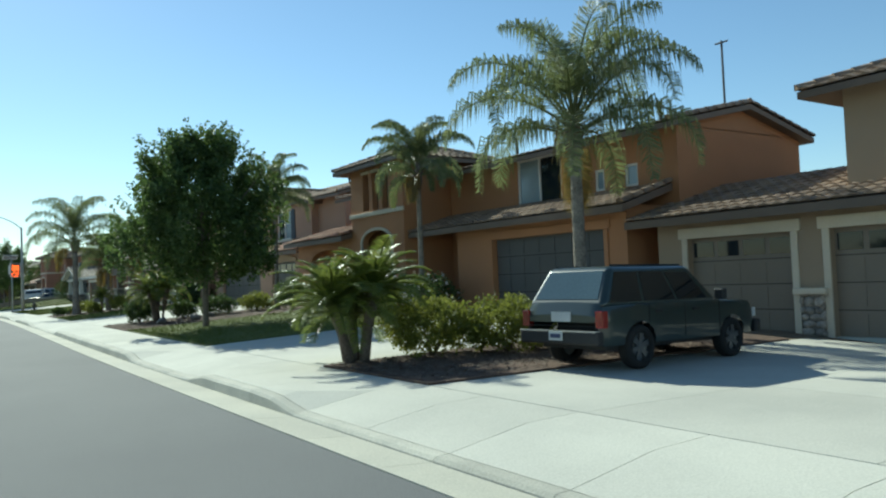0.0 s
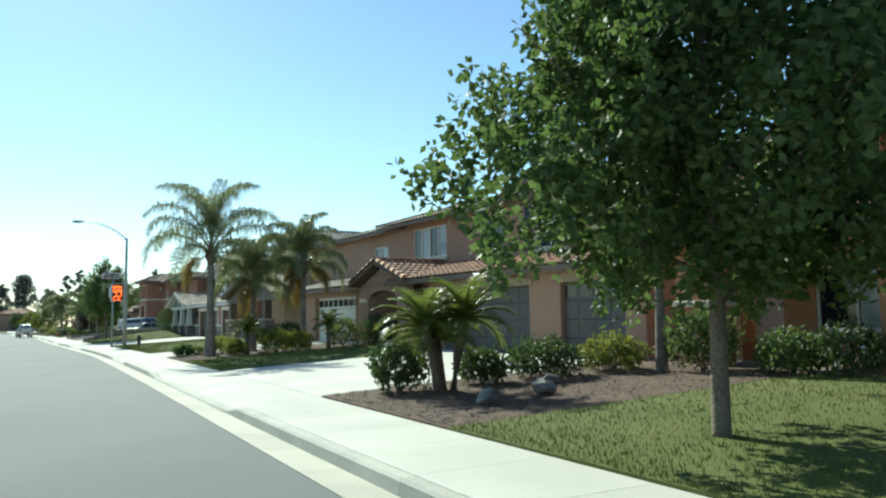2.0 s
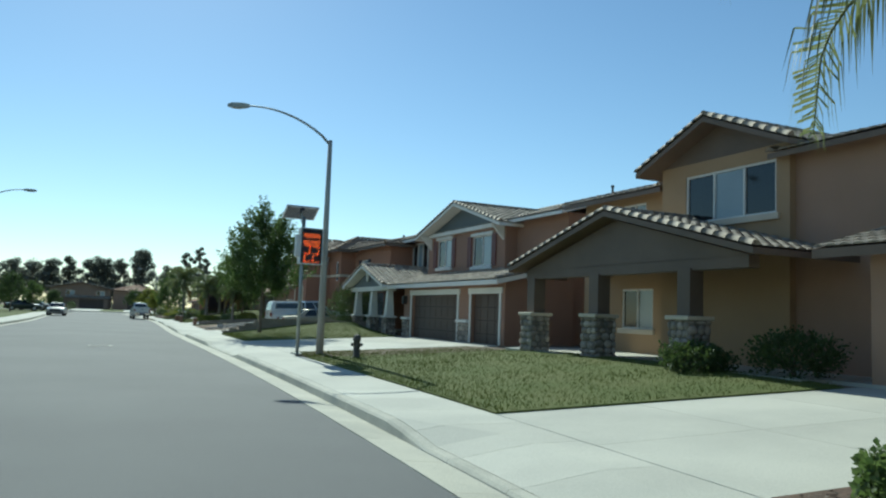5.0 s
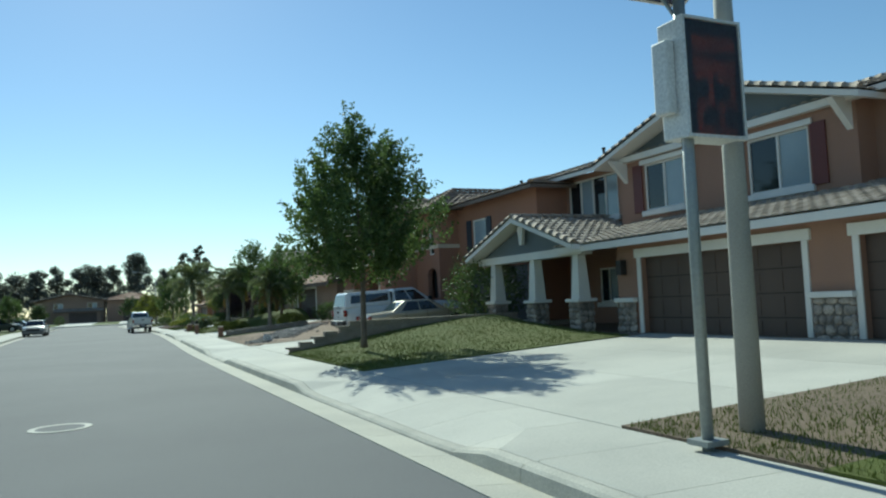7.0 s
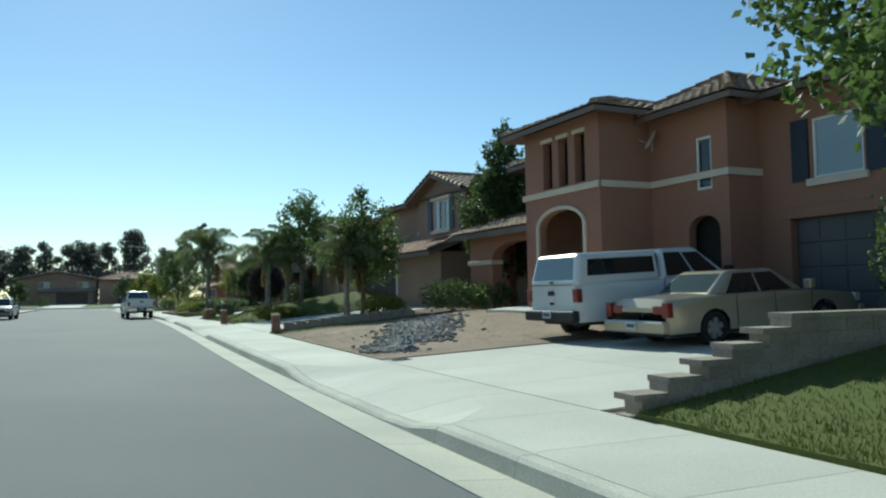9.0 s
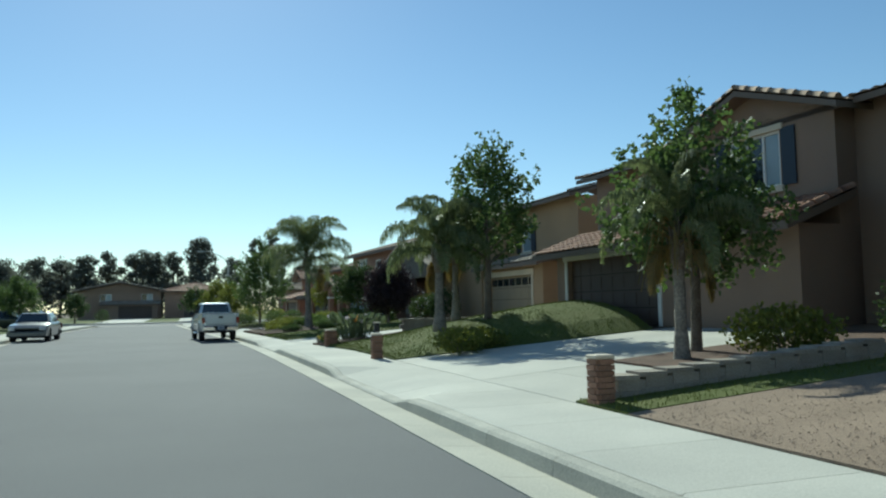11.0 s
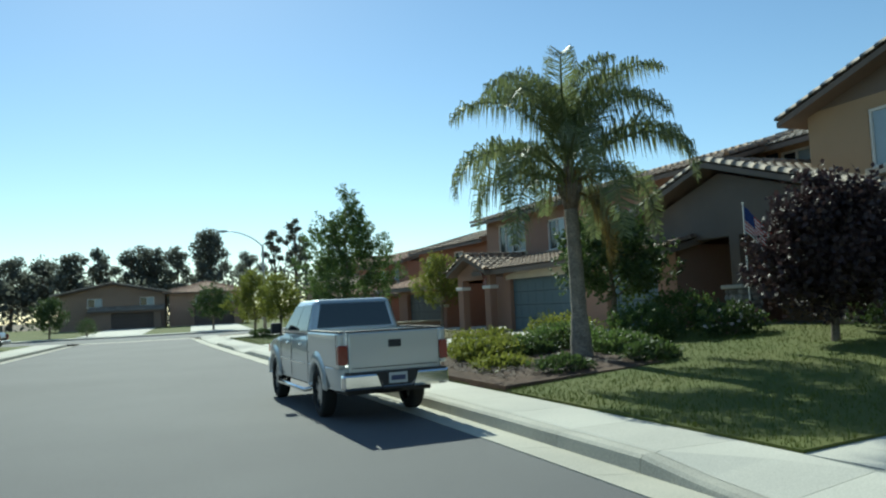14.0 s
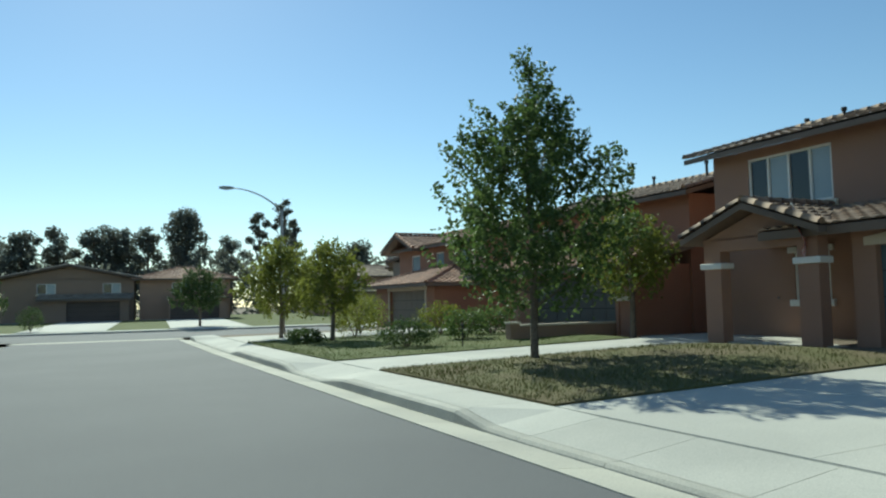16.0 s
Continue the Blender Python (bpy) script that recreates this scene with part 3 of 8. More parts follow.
# driveways: kerb drops (y from, y to)
DROPS = [(1.0, 13.4), (16.3, 22.3), (36.1, 47.9), (55.6, 61.5), (77.1, 85.4), (94.6, 101.2), (114.2, 120.5), (129.3, 135.4), (147.2, 155.4), (160.3, 164.6), (170.9, 182.8)]


def dropped(y):
    for a, b in DROPS:
        if a <= y <= b:
            return min(1.0, (y - a) / 0.9, (b - y) / 0.9)
    return 0.0


# gutter slabs, kerb stones and pavement slabs, each a piece of its own
gutter = thing("gutter", Matrix(), "pale concrete gutter pan with joints", "gutter", kind="structure")
kerb = thing("kerb", Matrix(), "weathered concrete kerb dropped at the driveways", "kerb", kind="structure")
pave = thing("pavement", Matrix(), "pale concrete pavement slabs with tooled joints", "pavement", kind="structure")
STEP = 1.52
y = -24.0
while y < 183:
    a, b = y + 0.004, y + STEP - 0.004
    g = G()
    for p, q in ((a, (a + b) / 2), ((a + b) / 2, b)):
        n = len(g.v)
        for yy in (p, q):
            k = kx(yy)
            g.v += [(k - 0.54, yy, 0.012), (k - 0.02, yy, -0.03), (k - 0.02, yy, -0.2), (k - 0.54, yy, -0.2)]
        g.f += [(n, n + 1, n + 5, n + 4), (n + 3, n + 7, n + 4, n), (n, n + 1, n + 2, n + 3), (n + 4, n + 7, n + 6, n + 5)]
    part("gutter_slab", g, GUTTER, gutter)
    g = G()
    for p, q in ((a, (a + b) / 2), ((a + b) / 2, b)):
        n = len(g.v)
        for yy in (p, q):
            k, d = kx(yy), dropped(yy)
            h = 0.132 - 0.122 * d
            g.v += [(k - 0.03, yy, -0.1), (k - 0.005, yy, h - 0.03), (k + 0.03, yy, h), (k + 0.16, yy, h + 0.004), (k + 0.16, yy, -0.1)]
        g.f += [(n + i, n + i + 1, n + i + 6, n + i + 5) for i in range(4)]
        g.f += [(n, n + 1, n + 2, n + 3, n + 4), (n + 9, n + 8, n + 7, n + 6, n + 5)]
    part("kerb_stone", g, KERB, kerb)
    g = G()
    ym = (a + b) / 2
    for p, q in ((a, ym), (ym, b)):
        n = len(g.v)
        for yy in (p, q):
            k, d = kx(yy), dropped(yy)
            h = 0.137 - 0.122 * d
            g.v += [(k + 0.165, yy, h), (k + 0.2 + 0.85 * d, yy, 0.152), (sx(yy) - 0.004, yy, 0.165), (sx(yy) - 0.004, yy, 0.0), (k + 0.165, yy, -0.05)]
        g.f += [(n + i, n + i + 1, n + i + 6, n + i + 5) for i in range(4)]
        g.f += [(n, n + 1, n + 2, n + 3, n + 4), (n + 9, n + 8, n + 7, n + 6, n + 5)]
    part("pavement_slab", g, CONCRETE, pave)
    y += STEP

# the other side of the street
strip("far_gutter", -24, 183, 6, lambda y: lx(y), lambda y: lx(y) + 0.52, -0.02, 0.012, GUTTER, kind="structure", label="pale concrete gutter on the far side")
strip("far_kerb", -24, 183, 6, lambda y: lx(y) - 0.16, lambda y: lx(y), 0.14, 0.12, KERB, kind="structure", label="concrete kerb on the far side", under=0.25)
strip("far_pavement", -24, 183, 6, lambda y: lx(y) - 1.8, lambda y: lx(y) - 0.165, 0.155, 0.145, CONCRETE, kind="structure", label="concrete pavement on the far side", under=0.2)
strip("far_verge", -24, 183, 6, lambda y: lx(y) - 30, lambda y: lx(y) - 1.8, 0.35, 0.16, SOIL, kind="structure", label="grassy lots on the far side")


def lot(name, y0, y1, depth, material, label, dz=0.0, bump=0.0, f0=None, category="ground", nx=10, mound=None, skew=0.0, ramp=False):
    """A piece of lot between two lines across the street, from the pavement back; it follows the rise."""
    g = G()
    ny = max(2, round((y1 - y0) / 0.8))
    P = []
    for j in range(ny + 1):
        row = []
        for i in range(nx + 1):
            yy = y0 + (y1 - y0) * j / ny
            s = sx(yy) + (f0 or 0.004)
            x = s + depth * i / nx
            yv = yy + skew * (x - s)
            z = hz(x, yv) + dz
            if mound:
                z += mound * ((j / ny) ** 1.5 if ramp else math.sin(math.pi * min(1, j / ny)) ** 0.7) * math.sin(math.pi * min(1, 0.05 + 0.95 * i / nx) * 0.5) ** 1.2
            edge = min(i / nx * depth, (ny - j) / ny * (y1 - y0), j / ny * (y1 - y0))
            z += bump * noise.noise(Vector((x * 0.7, yv * 0.7, 0))) * min(1, edge)
            row.append((x, yv, z))
        P.append(row)
    for j in range(ny):
        for i in range(nx):
            g.face(P[j][i], P[j][i + 1], P[j + 1][i + 1], P[j + 1][i])
    for row in (P[0], P[-1]):
        for p, q in zip(row, row[1:]):
            g.face(p, q, (q[0], q[1], q[2] - 0.3), (p[0], p[1], p[2] - 0.3))
    for r0, r1 in zip(P, P[1:]):
        p, q = r0[0], r1[0]
        g.face(p, q, (q[0], q[1], q[2] - 0.3), (p[0], p[1], p[2] - 0.3))
    o = g.ob(name, material, None, smooth=True)
    return tagged(o, label, category, kind="structure")


def blades(y0, y1, depth, count, seed, mound=0.0, ramp=False, grass=GRASS):
    """Grass blades on a lawn, too many to count."""
    r = random.Random(seed)
    g = G()
    for _ in range(count):
        yy = r.uniform(y0, y1)
        t = r.random() ** 1.4
        x = sx(yy) + 0.02 + depth * t
        z = hz(x, yy) + 0.03
        if mound:
            z += mound * (((yy - y0) / (y1 - y0)) ** 1.5 if ramp else math.sin(math.pi * (yy - y0) / (y1 - y0)) ** 0.7) * math.sin(math.pi * (0.05 + 0.95 * t) * 0.5) ** 1.2
        a, h, w = r.uniform(0, 6.28), r.uniform(0.03, 0.065), r.uniform(0.006, 0.012)
        dx, dy = math.cos(a) * w, math.sin(a) * w
        lx_, ly_ = r.uniform(-.03, .03), r.uniform(-.03, .03)
        n = len(g.v)
        g.v += [(x - dx, yy - dy, z - 0.02), (x + dx, yy + dy, z - 0.02), (x + lx_, yy + ly_, z + h)]
        g.f.append((n, n + 1, n + 2))
    return tagged(g.ob("grass", grass), "mown green grass blades on the lawn", "grass", kind="stuff")


def lawn(y0, y1, depth, label, mound=0.0, count=9000, seed=1, ramp=False, soil=SOIL, grass=GRASS):
    lot("lawn", y0, y1, depth, soil, label, dz=0.03, bump=0.03, category="lawn", mound=mound, ramp=ramp)
    blades(y0, y1, depth, count, seed, mound, ramp, grass)


def driveway(y0, y1, depth, label, z1=None, joints=3):
    """Concrete slabs from the pavement to the garage."""
    d = thing("driveway", Matrix(), label, "driveway", kind="structure")
    rows = max(2, round(depth / 2.6))
    for i in range(rows):
        for j in range(joints):
            g = G()
            ya, yb = y0 + (y1 - y0) * j / joints + 0.004, y0 + (y1 - y0) * (j + 1) / joints - 0.004
            c = []
            for yy, fx in ((ya, i), (ya, i + 1), (yb, i + 1), (yb, i)):
                x = sx(yy) + 0.01 + depth * fx / rows + (0.004 if fx == i else -0.004)
                t = fx / rows
                z = hz(x, yy) if z1 is None else 0.165 + (z1 - 0.165) * t
                c.append((x, yy, z))
            g.prism([(x, yy, z - 0.2) for x, yy, z in c], (0, 0, 0.2))
            part("drive_slab", g, CONCRETE, d)
    return d


CHIPS = leafmat("bark chips", (0.07, 0.05, 0.037), (0.19, 0.145, 0.11), 0.0, 0.9)


def litter(y0, y1, depth, count, seed, dz):
    """Bark chips and dry leaves on a bed."""
    r = random.Random(seed)
    g = G()
    for _ in range(count):
        yy = r.uniform(y0, y1)
        x = sx(yy) + 0.05 + depth * r.random() ** 1.3
        z = hz(x, yy) + dz
        a, l, w = r.uniform(0, 6.28), r.uniform(0.012, 0.036), r.uniform(0.006, 0.016)
        c, s = math.cos(a), math.sin(a)
        k = [r.uniform(0, 0.018) for _ in range(4)]
        n = len(g.v)
        g.v += [(x + c * l - s * w, yy + s * l + c * w, z + k[0]), (x - c * l - s * w, yy - s * l + c * w, z + k[1]), (x - c * l + s * w, yy - s * l - c * w, z + k[2]), (x + c * l + s * w, yy + s * l - c * w, z + k[3])]
        g.f.append((n, n + 1, n + 2, n + 3))
    return tagged(g.ob("bark_chips", CHIPS), "loose bark chips and dry leaves on the bed", "bark chips", kind="stuff")

# ---- lots along the street ----
lot("front_yard_base", -24, 184, 30, EARTH, "earth of the house lots", dz=-0.03, nx=12)
driveway(1.0, 12.2, 8.6, "wide pale concrete driveway with a dark car", joints=4)
driveway(15.4, 22.0, 8.4, "pale concrete driveway in tree shade", joints=2)
driveway(36.6, 46.0, 7.6, "sunlit pale concrete driveway", joints=3)
driveway(56.6, 62.0, 7.4, "pale concrete driveway to a white door", joints=2)
driveway(77.2, 86.4, 7.6, "wide sunlit concrete driveway with tree shadow", joints=3)
driveway(94.45, 101.2, 9.4, "pale concrete driveway with two parked cars", joints=3)
driveway(115.9, 121.4, 7.5, "pale concrete driveway between brick posts", joints=2)
driveway(112.6, 115.88, 2.4, "pale concrete parking apron by a brick post", joints=1)
lot("planting_bed", 112.6, 115.88, 5.0, MULCH, "mulch bed with shrubs and a low palm", dz=0.03, bump=0.05, f0=2.42, category="planting bed")
driveway(130.6, 134.8, 9.0, "shaded concrete driveway behind paddle-leaved plants", joints=2)
driveway(147.4, 154.8, 8.7, "pale concrete driveway with leaf shade", joints=2)
driveway(161.0, 164.0, 9.6, "narrow pale concrete driveway", joints=1)
driveway(175, 181, 9.6, "pale concrete driveway", joints=2)
lot("planting_bed", 15.2, 17.0, 2.8, MULCH, "small bark bed round a palm at the driveway", dz=0.035, bump=0.03, f0=5.6, category="planting bed")
litter(12.3, 15.3, 7, 4000, 61, .05)
lot("planting_bed", 12.2, 15.4, 8.0, MULCH, "dark bark bed between two driveways", dz=0.03, bump=0.04, category="planting bed")
lawn(22.0, 31.5, 7.4, "green lawn in the shade of a tree", 0.05, 16000, 2)
litter(31.6, 36.5, 7, 5000, 62, .05)
lot("planting_bed", 31.5, 36.6, 7.5, MULCH, "dark mulch bed with shrubs and stones", dz=0.03, bump=0.05, category="planting bed")
lawn(46.0, 52.2, 7.2, "sunlit lawn in front of the palms", 0.08, 13000, 3)
litter(52.3, 56.5, 7, 4500, 63, .05)
lot("planting_bed", 52.2, 56.6, 7.2, MULCH, "mulch bed under queen palms", dz=0.03, bump=0.05, category="planting bed")
lawn(62.0, 74.6, 7.0, "mown lawn beside the street lamp", 0.1, 18000, 4)
lot("bare_strip", 74.6, 77.2, 6.5, EARTH, "bare brown strip with sparse grass", dz=0.03, bump=0.05, category="bare ground")
blades(74.6, 77.1, 6.3, 6000, 5)
lawn(86.4, 93.85, 7.0, "raised green lawn round a young tree", 0.55, 19000, 6, True)
lot("gravel_yard", 101.2, 111.4, 6.4, GRAVEL, "tan gravel front yard with a rock stream", dz=0.02, bump=0.05, mound=0.16, category="gravel yard")
lawn(111.4, 112.6, 5.0, "small strip of grass by a brick post", 0.0, 1500, 7)
lawn(121.4, 129.2, 7.0, "steep green lawn mound with two palms", 0.8, 16000, 8)
litter(129.3, 130.5, 6, 1500, 64, .07)
lot("planting_bed", 129.2, 130.6, 7.0, MULCH, "narrow mulch bed with bird of paradise clumps", dz=0.05, bump=0.04, mound=0.22, category="planting bed")
lawn(134.8, 147.4, 8.2, "shaded green lawn rising to the porch", 0.1, 22000, 9)
litter(140.7, 147.3, 2.7, 5000, 65, .2)
lot("planting_bed", 140.6, 147.4, 2.9, MULCH, "reddish mulch bed round a queen palm with boulders", dz=0.10, bump=0.06, mound=0.1, category="planting bed")
lawn(154.8, 161.0, 6.4, "dry brownish lawn round a young tree", 0.12, 9000, 10, soil=SOILDRY, grass=GRASSDRY)
lawn(164.0, 175, 8.1, "flat green lawn", 0.05, 9000, 11)

# ---- houses ----


def block(house, paint, x0, x1, y0, y1, z0, z1, front=(), right=(), th=0.22, name="wall"):
    part(name, wall_panel(G(), "x", x0, th, y0, y1, z0, z1, front), paint, house)
    part(name, wall_panel(G(), "y", y0, th, x0 + th, x1, z0, z1, right), paint, house)
    part(name, G().box(x0 + th, x1, y1 - th, y1, z0, z1), paint, house)
    part(name, G().box(x1 - th, x1, y0 + th, y1 - th, z0, z1), paint, house)


def porch_floor(house, x0, x1, y0, y1, z=0.0):
    part("porch_floor", G().box(x0, x1, y0, y1, -0.5, z + 0.03), CONCRETE, house)


def footing(house, x0, x1, y0, y1):
    part("footing", G().box(x0 + 0.02, x1 - 0.02, y0 + 0.02, y1 - 0.02, -0.9, 0.02), CONCRETE, house)


def front_door(house, x, y0, y1, z1, paint):
    d = part("door", G().box(x - 0.02, x + 0.06, y0, y1, 0.02, z1), paint, house, "dark panelled front door", bevel=0.01)
    part("door_knob", G().ball((x - 0.06, y0 + 0.1, 1.0), 0.035), CHROME, d)


# Z: tan house at the start, two garage doors and an upper storey
hs = thing("house", pose(14.3, 0, 0.05), "tan stucco two-storey house with brown tile roof and stone piers", "house", "houses along the street")
P = STUCCO["tan"]
footing(hs, 0, 9, 0, 16.2)
block(hs, P, 0, 9, 0.5, 16.2, 0, 2.75, front=[(12.8, 15.35, 0, 2.13), (7.1, 12.0, 0, 2.13), (2.2, 6.0, 0, 2.13)])
for a, b in ((12.8, 15.35), (7.1, 12.0), (2.2, 6.0)):
    garage_door(hs, 0, a, b, 0, 2.13, GDOOR["tan"], lights=True, trim=CREAM)
stone_base(hs, -0.12, 0.0, 12.14, 12.64, 0, 0.85, 1)
part("pier_cap", G().box(-0.2, 0.0, 12.05, 12.73, 0.85, 0.98), CREAM, hs, bevel=0.02)
block(hs, P, 0.6, 9, 0.5, 11.9, 2.7, 4.9, front=[(9.2, 10.6, 3.6, 4.7)])
window(hs, 0.6, 9.2, 10.6, 3.6, 4.7)
roof_shed(hs, -0.6, 3.0, 0, 16.7, 2.62, 3.6, TILE, BROWNWOOD)
roof_hip(hs, 0.0, 9.6, -0.1, 12.5, 4.9, 1.6, TILE, BROWNWOOD)
roof_gable_y(hs, 2.9, 9.4, 11.6, 16.7, 2.9, 1.0, TILE, BROWNWOOD)

# A: orange stucco house with an arched entry tower
hs = thing("house", pose(13.3, 15.9, 0.5), "orange stucco house with arched entry tower and tile roof", "house", "houses along the street")
P = STUCCO["orange"]
footing(hs, 0.2, 9, 0, 19.5)
block(hs, P, 2.0, 7.4, 0.4, 18.0, 0, 4.62, front=[(1.7, 2.15, 3.25, 3.85), (2.9, 3.25, 3.25, 3.85), (4.6, 6.6, 2.95, 4.6), (15.6, 16.5, 3.55, 4.7), (15.4, 17.2, 0.75, 2.1)])
window(hs, 2.0, 1.7, 2.15, 3.25, 3.85, 1, False, head=False, trim=CREAM)
window(hs, 2.0, 2.9, 3.25, 3.25, 3.85, 1, False, trim=CREAM)
window(hs, 2.0, 4.6, 6.6, 2.95, 4.6, blind=0)
window(hs, 2.0, 15.6, 16.5, 3.55, 4.7, 1)
window(hs, 2.0, 15.4, 17.2, 0.75, 2.1)
block(hs, P, 0.7, 2.0, 1.0, 8.2, 0, 2.65, front=[(1.75, 6.35, 0, 2.1)])
garage_door(hs, 0.7, 1.75, 6.35, 0, 2.1, GDOOR["dark"], trim=P)
roof_shed(hs, 0.15, 2.1, 0.6, 10.4, 2.6, 3.2, TILE, BROWNWOOD)
roof_gable_y(hs, 1.4, 7.7, 0.1, 18.3, 4.6, 0.72, TILE, BROWNWOOD, ridge=0.53)
part("gable", G().prism([(2.0, 0.4, 4.6), (7.4, 0.4, 4.6), (4.75, 0.4, 5.22)], (0, 0.2, 0)), P, hs)
# tower
ty0, ty1 = 10.3, 14.1
slits = [(11.3, 11.75, 3.6, 4.95), (12.0, 12.45, 3.6, 4.95), (12.7, 13.15, 3.6, 4.95)]
block(hs, P, 0.0, 3.0, ty0, ty1, 0, 5.2, front=[(11.14, 13.28, 0, 2.42, 2.85), *slits])
part("arch_trim", arch_frame(G(), -0.06, 0.02, 11.14, 13.28, 0, 2.42, 2.85, 0.1), CREAM, hs)
part("band_trim", G().box(-0.07, 0.0, ty0 - 0.07, ty1 + 0.07, 3.38, 3.54), CREAM, hs, bevel=0.02)
for a, b, c, d in slits:
    # dark sheet behind each slit stands in for the shade inside
    part("slit_shade", G().box(0.5, 0.55, a - 0.1, b + 0.1, c, d), DARKIN, hs)
    part("slit_lintel", G().box(-0.04, 0.02, a - 0.05, b + 0.05, d, d + 0.1), CREAM, hs)
front_door(hs, 2.0, 11.7, 12.75, 2.15, BROWNWOOD)
roof_hip(hs, -0.5, 3.6, ty0 - 0.5, ty1 + 0.5, 5.2, 0.75, TILE, BROWNWOOD)
# porch wing
porch_floor(hs, 0, 2, 14.1, 19.3)
part("porch_pier", wall_panel(G(), "x", 0.0, 0.3, 14.1, 19.2, 0, 2.7, [(14.6, 17.9, 0, 1.9, 2.35)]), P, hs)
part("porch_pier", wall_panel(G(), "y", 18.9, 0.3, 0.3, 2.2, 0, 2.7, [(0.5, 1.7, 0, 2.2)]), P, hs)
part("pier_cap", G().box(-0.06, 0.36, 17.85, 19.27, 1.28, 1.42), CREAM, hs, bevel=0.02)
roof_shed(hs, -0.5, 2.1, 14.1, 19.7, 2.75, 3.45, TILERED, BROWNWOOD)
pipes(hs, [(4.6, 3.0, 5.2, 0.7), (4.2, 7.0, 5.1, 0.9), (4.5, 9.5, 5.15, 0.8)])
part("antenna", G().tube([(4.75, 0.9, 5.1), (4.75, 0.9, 7.25)], 0.03, 6).tube([(4.75, .7, 7.2), (4.75, 1.1, 7.2)], 0.025, 6), IRON, hs)

# B: rose-brown house, gable with shutters, porch gable, two garage doors
hs = thing("house", pose(14.4, 37.0, 0.48, 0, 0, 4), "rose-brown stucco house with navy shutters and tile roofs", "house", "houses along the street")
P = STUCCO["rose"]
footing(hs, 0.2, 10, 0, 17.6)
block(hs, P, 2.6, 10, 0.5, 18.0, 0, 5.4, front=[(13.3, 16.0, 3.75, 5.1), (9.2, 10.7, 3.55, 5.0), (13.2, 14.4, 0.95, 2.2), (15, 15.9, 0.02, 2.1)])
window(hs, 2.6, 13.3, 16.0, 3.75, 5.1, 4, trim=CREAM)
window(hs, 2.6, 9.2, 10.7, 3.55, 5.0, 2, head=True)
window(hs, 2.6, 13.2, 14.4, 0.95, 2.2, 2, head=True, trim=CREAM)
front_door(hs, 2.65, 15, 15.9, 2.1, BROWNWOOD)
part("wall", wall_panel(G(), "x", 2.2, 0.22, 3.2, 8.9, 2.4, 5.3, [(5.5, 7.1, 3.5, 5.05)]), P, hs)
part("wall", G().box(2.42, 2.62, 3.2, 3.42, 2.4, 5.3).box(2.42, 2.62, 8.68, 8.9, 2.4, 5.3), P, hs)
gb = G()
gable_wall(gb, 2.2, 3.2, 8.9, 5.3, 0.8)
part("gable", gb, P, hs)
window(hs, 2.2, 5.5, 7.1, 3.5, 5.05, 2, shutters=NAVY, head=True)
roof_gable_y(hs, 2.0, 10.6, 0.1, 18.4, 5.4, 1.25, TILE, BROWNWOOD, ridge=0.5)
roof_gable_x(hs, 1.75, 6.2, 2.7, 9.4, 5.22, 0.97, TILE, BROWNWOOD)
block(hs, P, 0, 2.7, 0.2, 10.6, 0, 2.75, front=[(4.8, 9.7, 0, 2.13), (0.9, 3.4, 0, 2.13)])
garage_door(hs, 0, 4.8, 9.7, 0, 2.13, GDOOR["dark"], arched=True, trim=STUCCO["tan"])
garage_door(hs, 0, 0.9, 3.4, 0, 2.13, GDOOR["dark"], arched=True, trim=STUCCO["tan"], lights=True)
roof_shed(hs, -0.55, 2.7, -0.3, 13.0, 2.62, 3.45, TILERED, BROWNWOOD)
roof_gable_x(hs, -0.75, 2.7, 11.2, 15.7, 2.62, 0.85, TILERED, BROWNWOOD)
gb = G()
gable_wall(gb, -0.35, 11.6, 15.3, 2.5, 0.75)
part("gable", gb, P, hs)
part("porch_beam", wall_panel(G(), "x", -0.35, 0.3, 11.6, 15.3, 0, 2.55, [(12.3, 14.7, 0, 1.9, 2.3)]), P, hs)
for a in (11.55, 14.75):
    part("pier_cap", G().box(-0.42, 0.0, a, a + 0.6, 1.85, 2.0), CREAM, hs, bevel=0.02)
porch_floor(hs, -0.2, 2.6, 10.6, 16)
pipes(hs, [(6.2, 5.9, 6.4, 0.55), (6.0, 16.0, 6.4, 0.5), (5.6, 15.2, 6.35, 0.5), (6.4, 1.0, 6.3, 0.5)])
dish(2.0, 8.95, 4.95, hs)

# C: golden stucco house, wide gable window, stone-piered porch, white garage door
hs = thing("house", pose(13.6, 53.6, 0.6, 0, 0, 2), "golden tan stucco house with stone porch piers and white garage door", "house", "houses along the street")
P = STUCCO["rose"]
P2 = STUCCO["gold"]
footing(hs, 0.4, 10, 0, 22)
block(hs, P, 2.4, 10, 0.5, 11.8, 0, 5.25, front=[(2.2, 3.7, 3.45, 4.55)])
window(hs, 2.4, 2.2, 3.7, 3.45, 4.55, 2)
block(hs, P, 0.5, 2.5, 0.8, 8.4, 0, 2.6, front=[(1.7, 6.6, 0, 2.13)])
garage_door(hs, 0.5, 1.7, 6.6, 0, 2.13, GDOOR["white"], lights=True, trim=STUCCO["brown"])
roof_shed(hs, -0.1, 2.5, 0.3, 9.2, 2.55, 3.25, TILEGREY, BROWNWOOD)
block(hs, P2, 2.2, 10, 11.8, 16.4, 0, 5.5, front=[(12.2, 15.4, 3.8, 5.15)])
window(hs, 2.2, 12.2, 15.4, 3.8, 5.15, 3, blind=0)
gb = G()
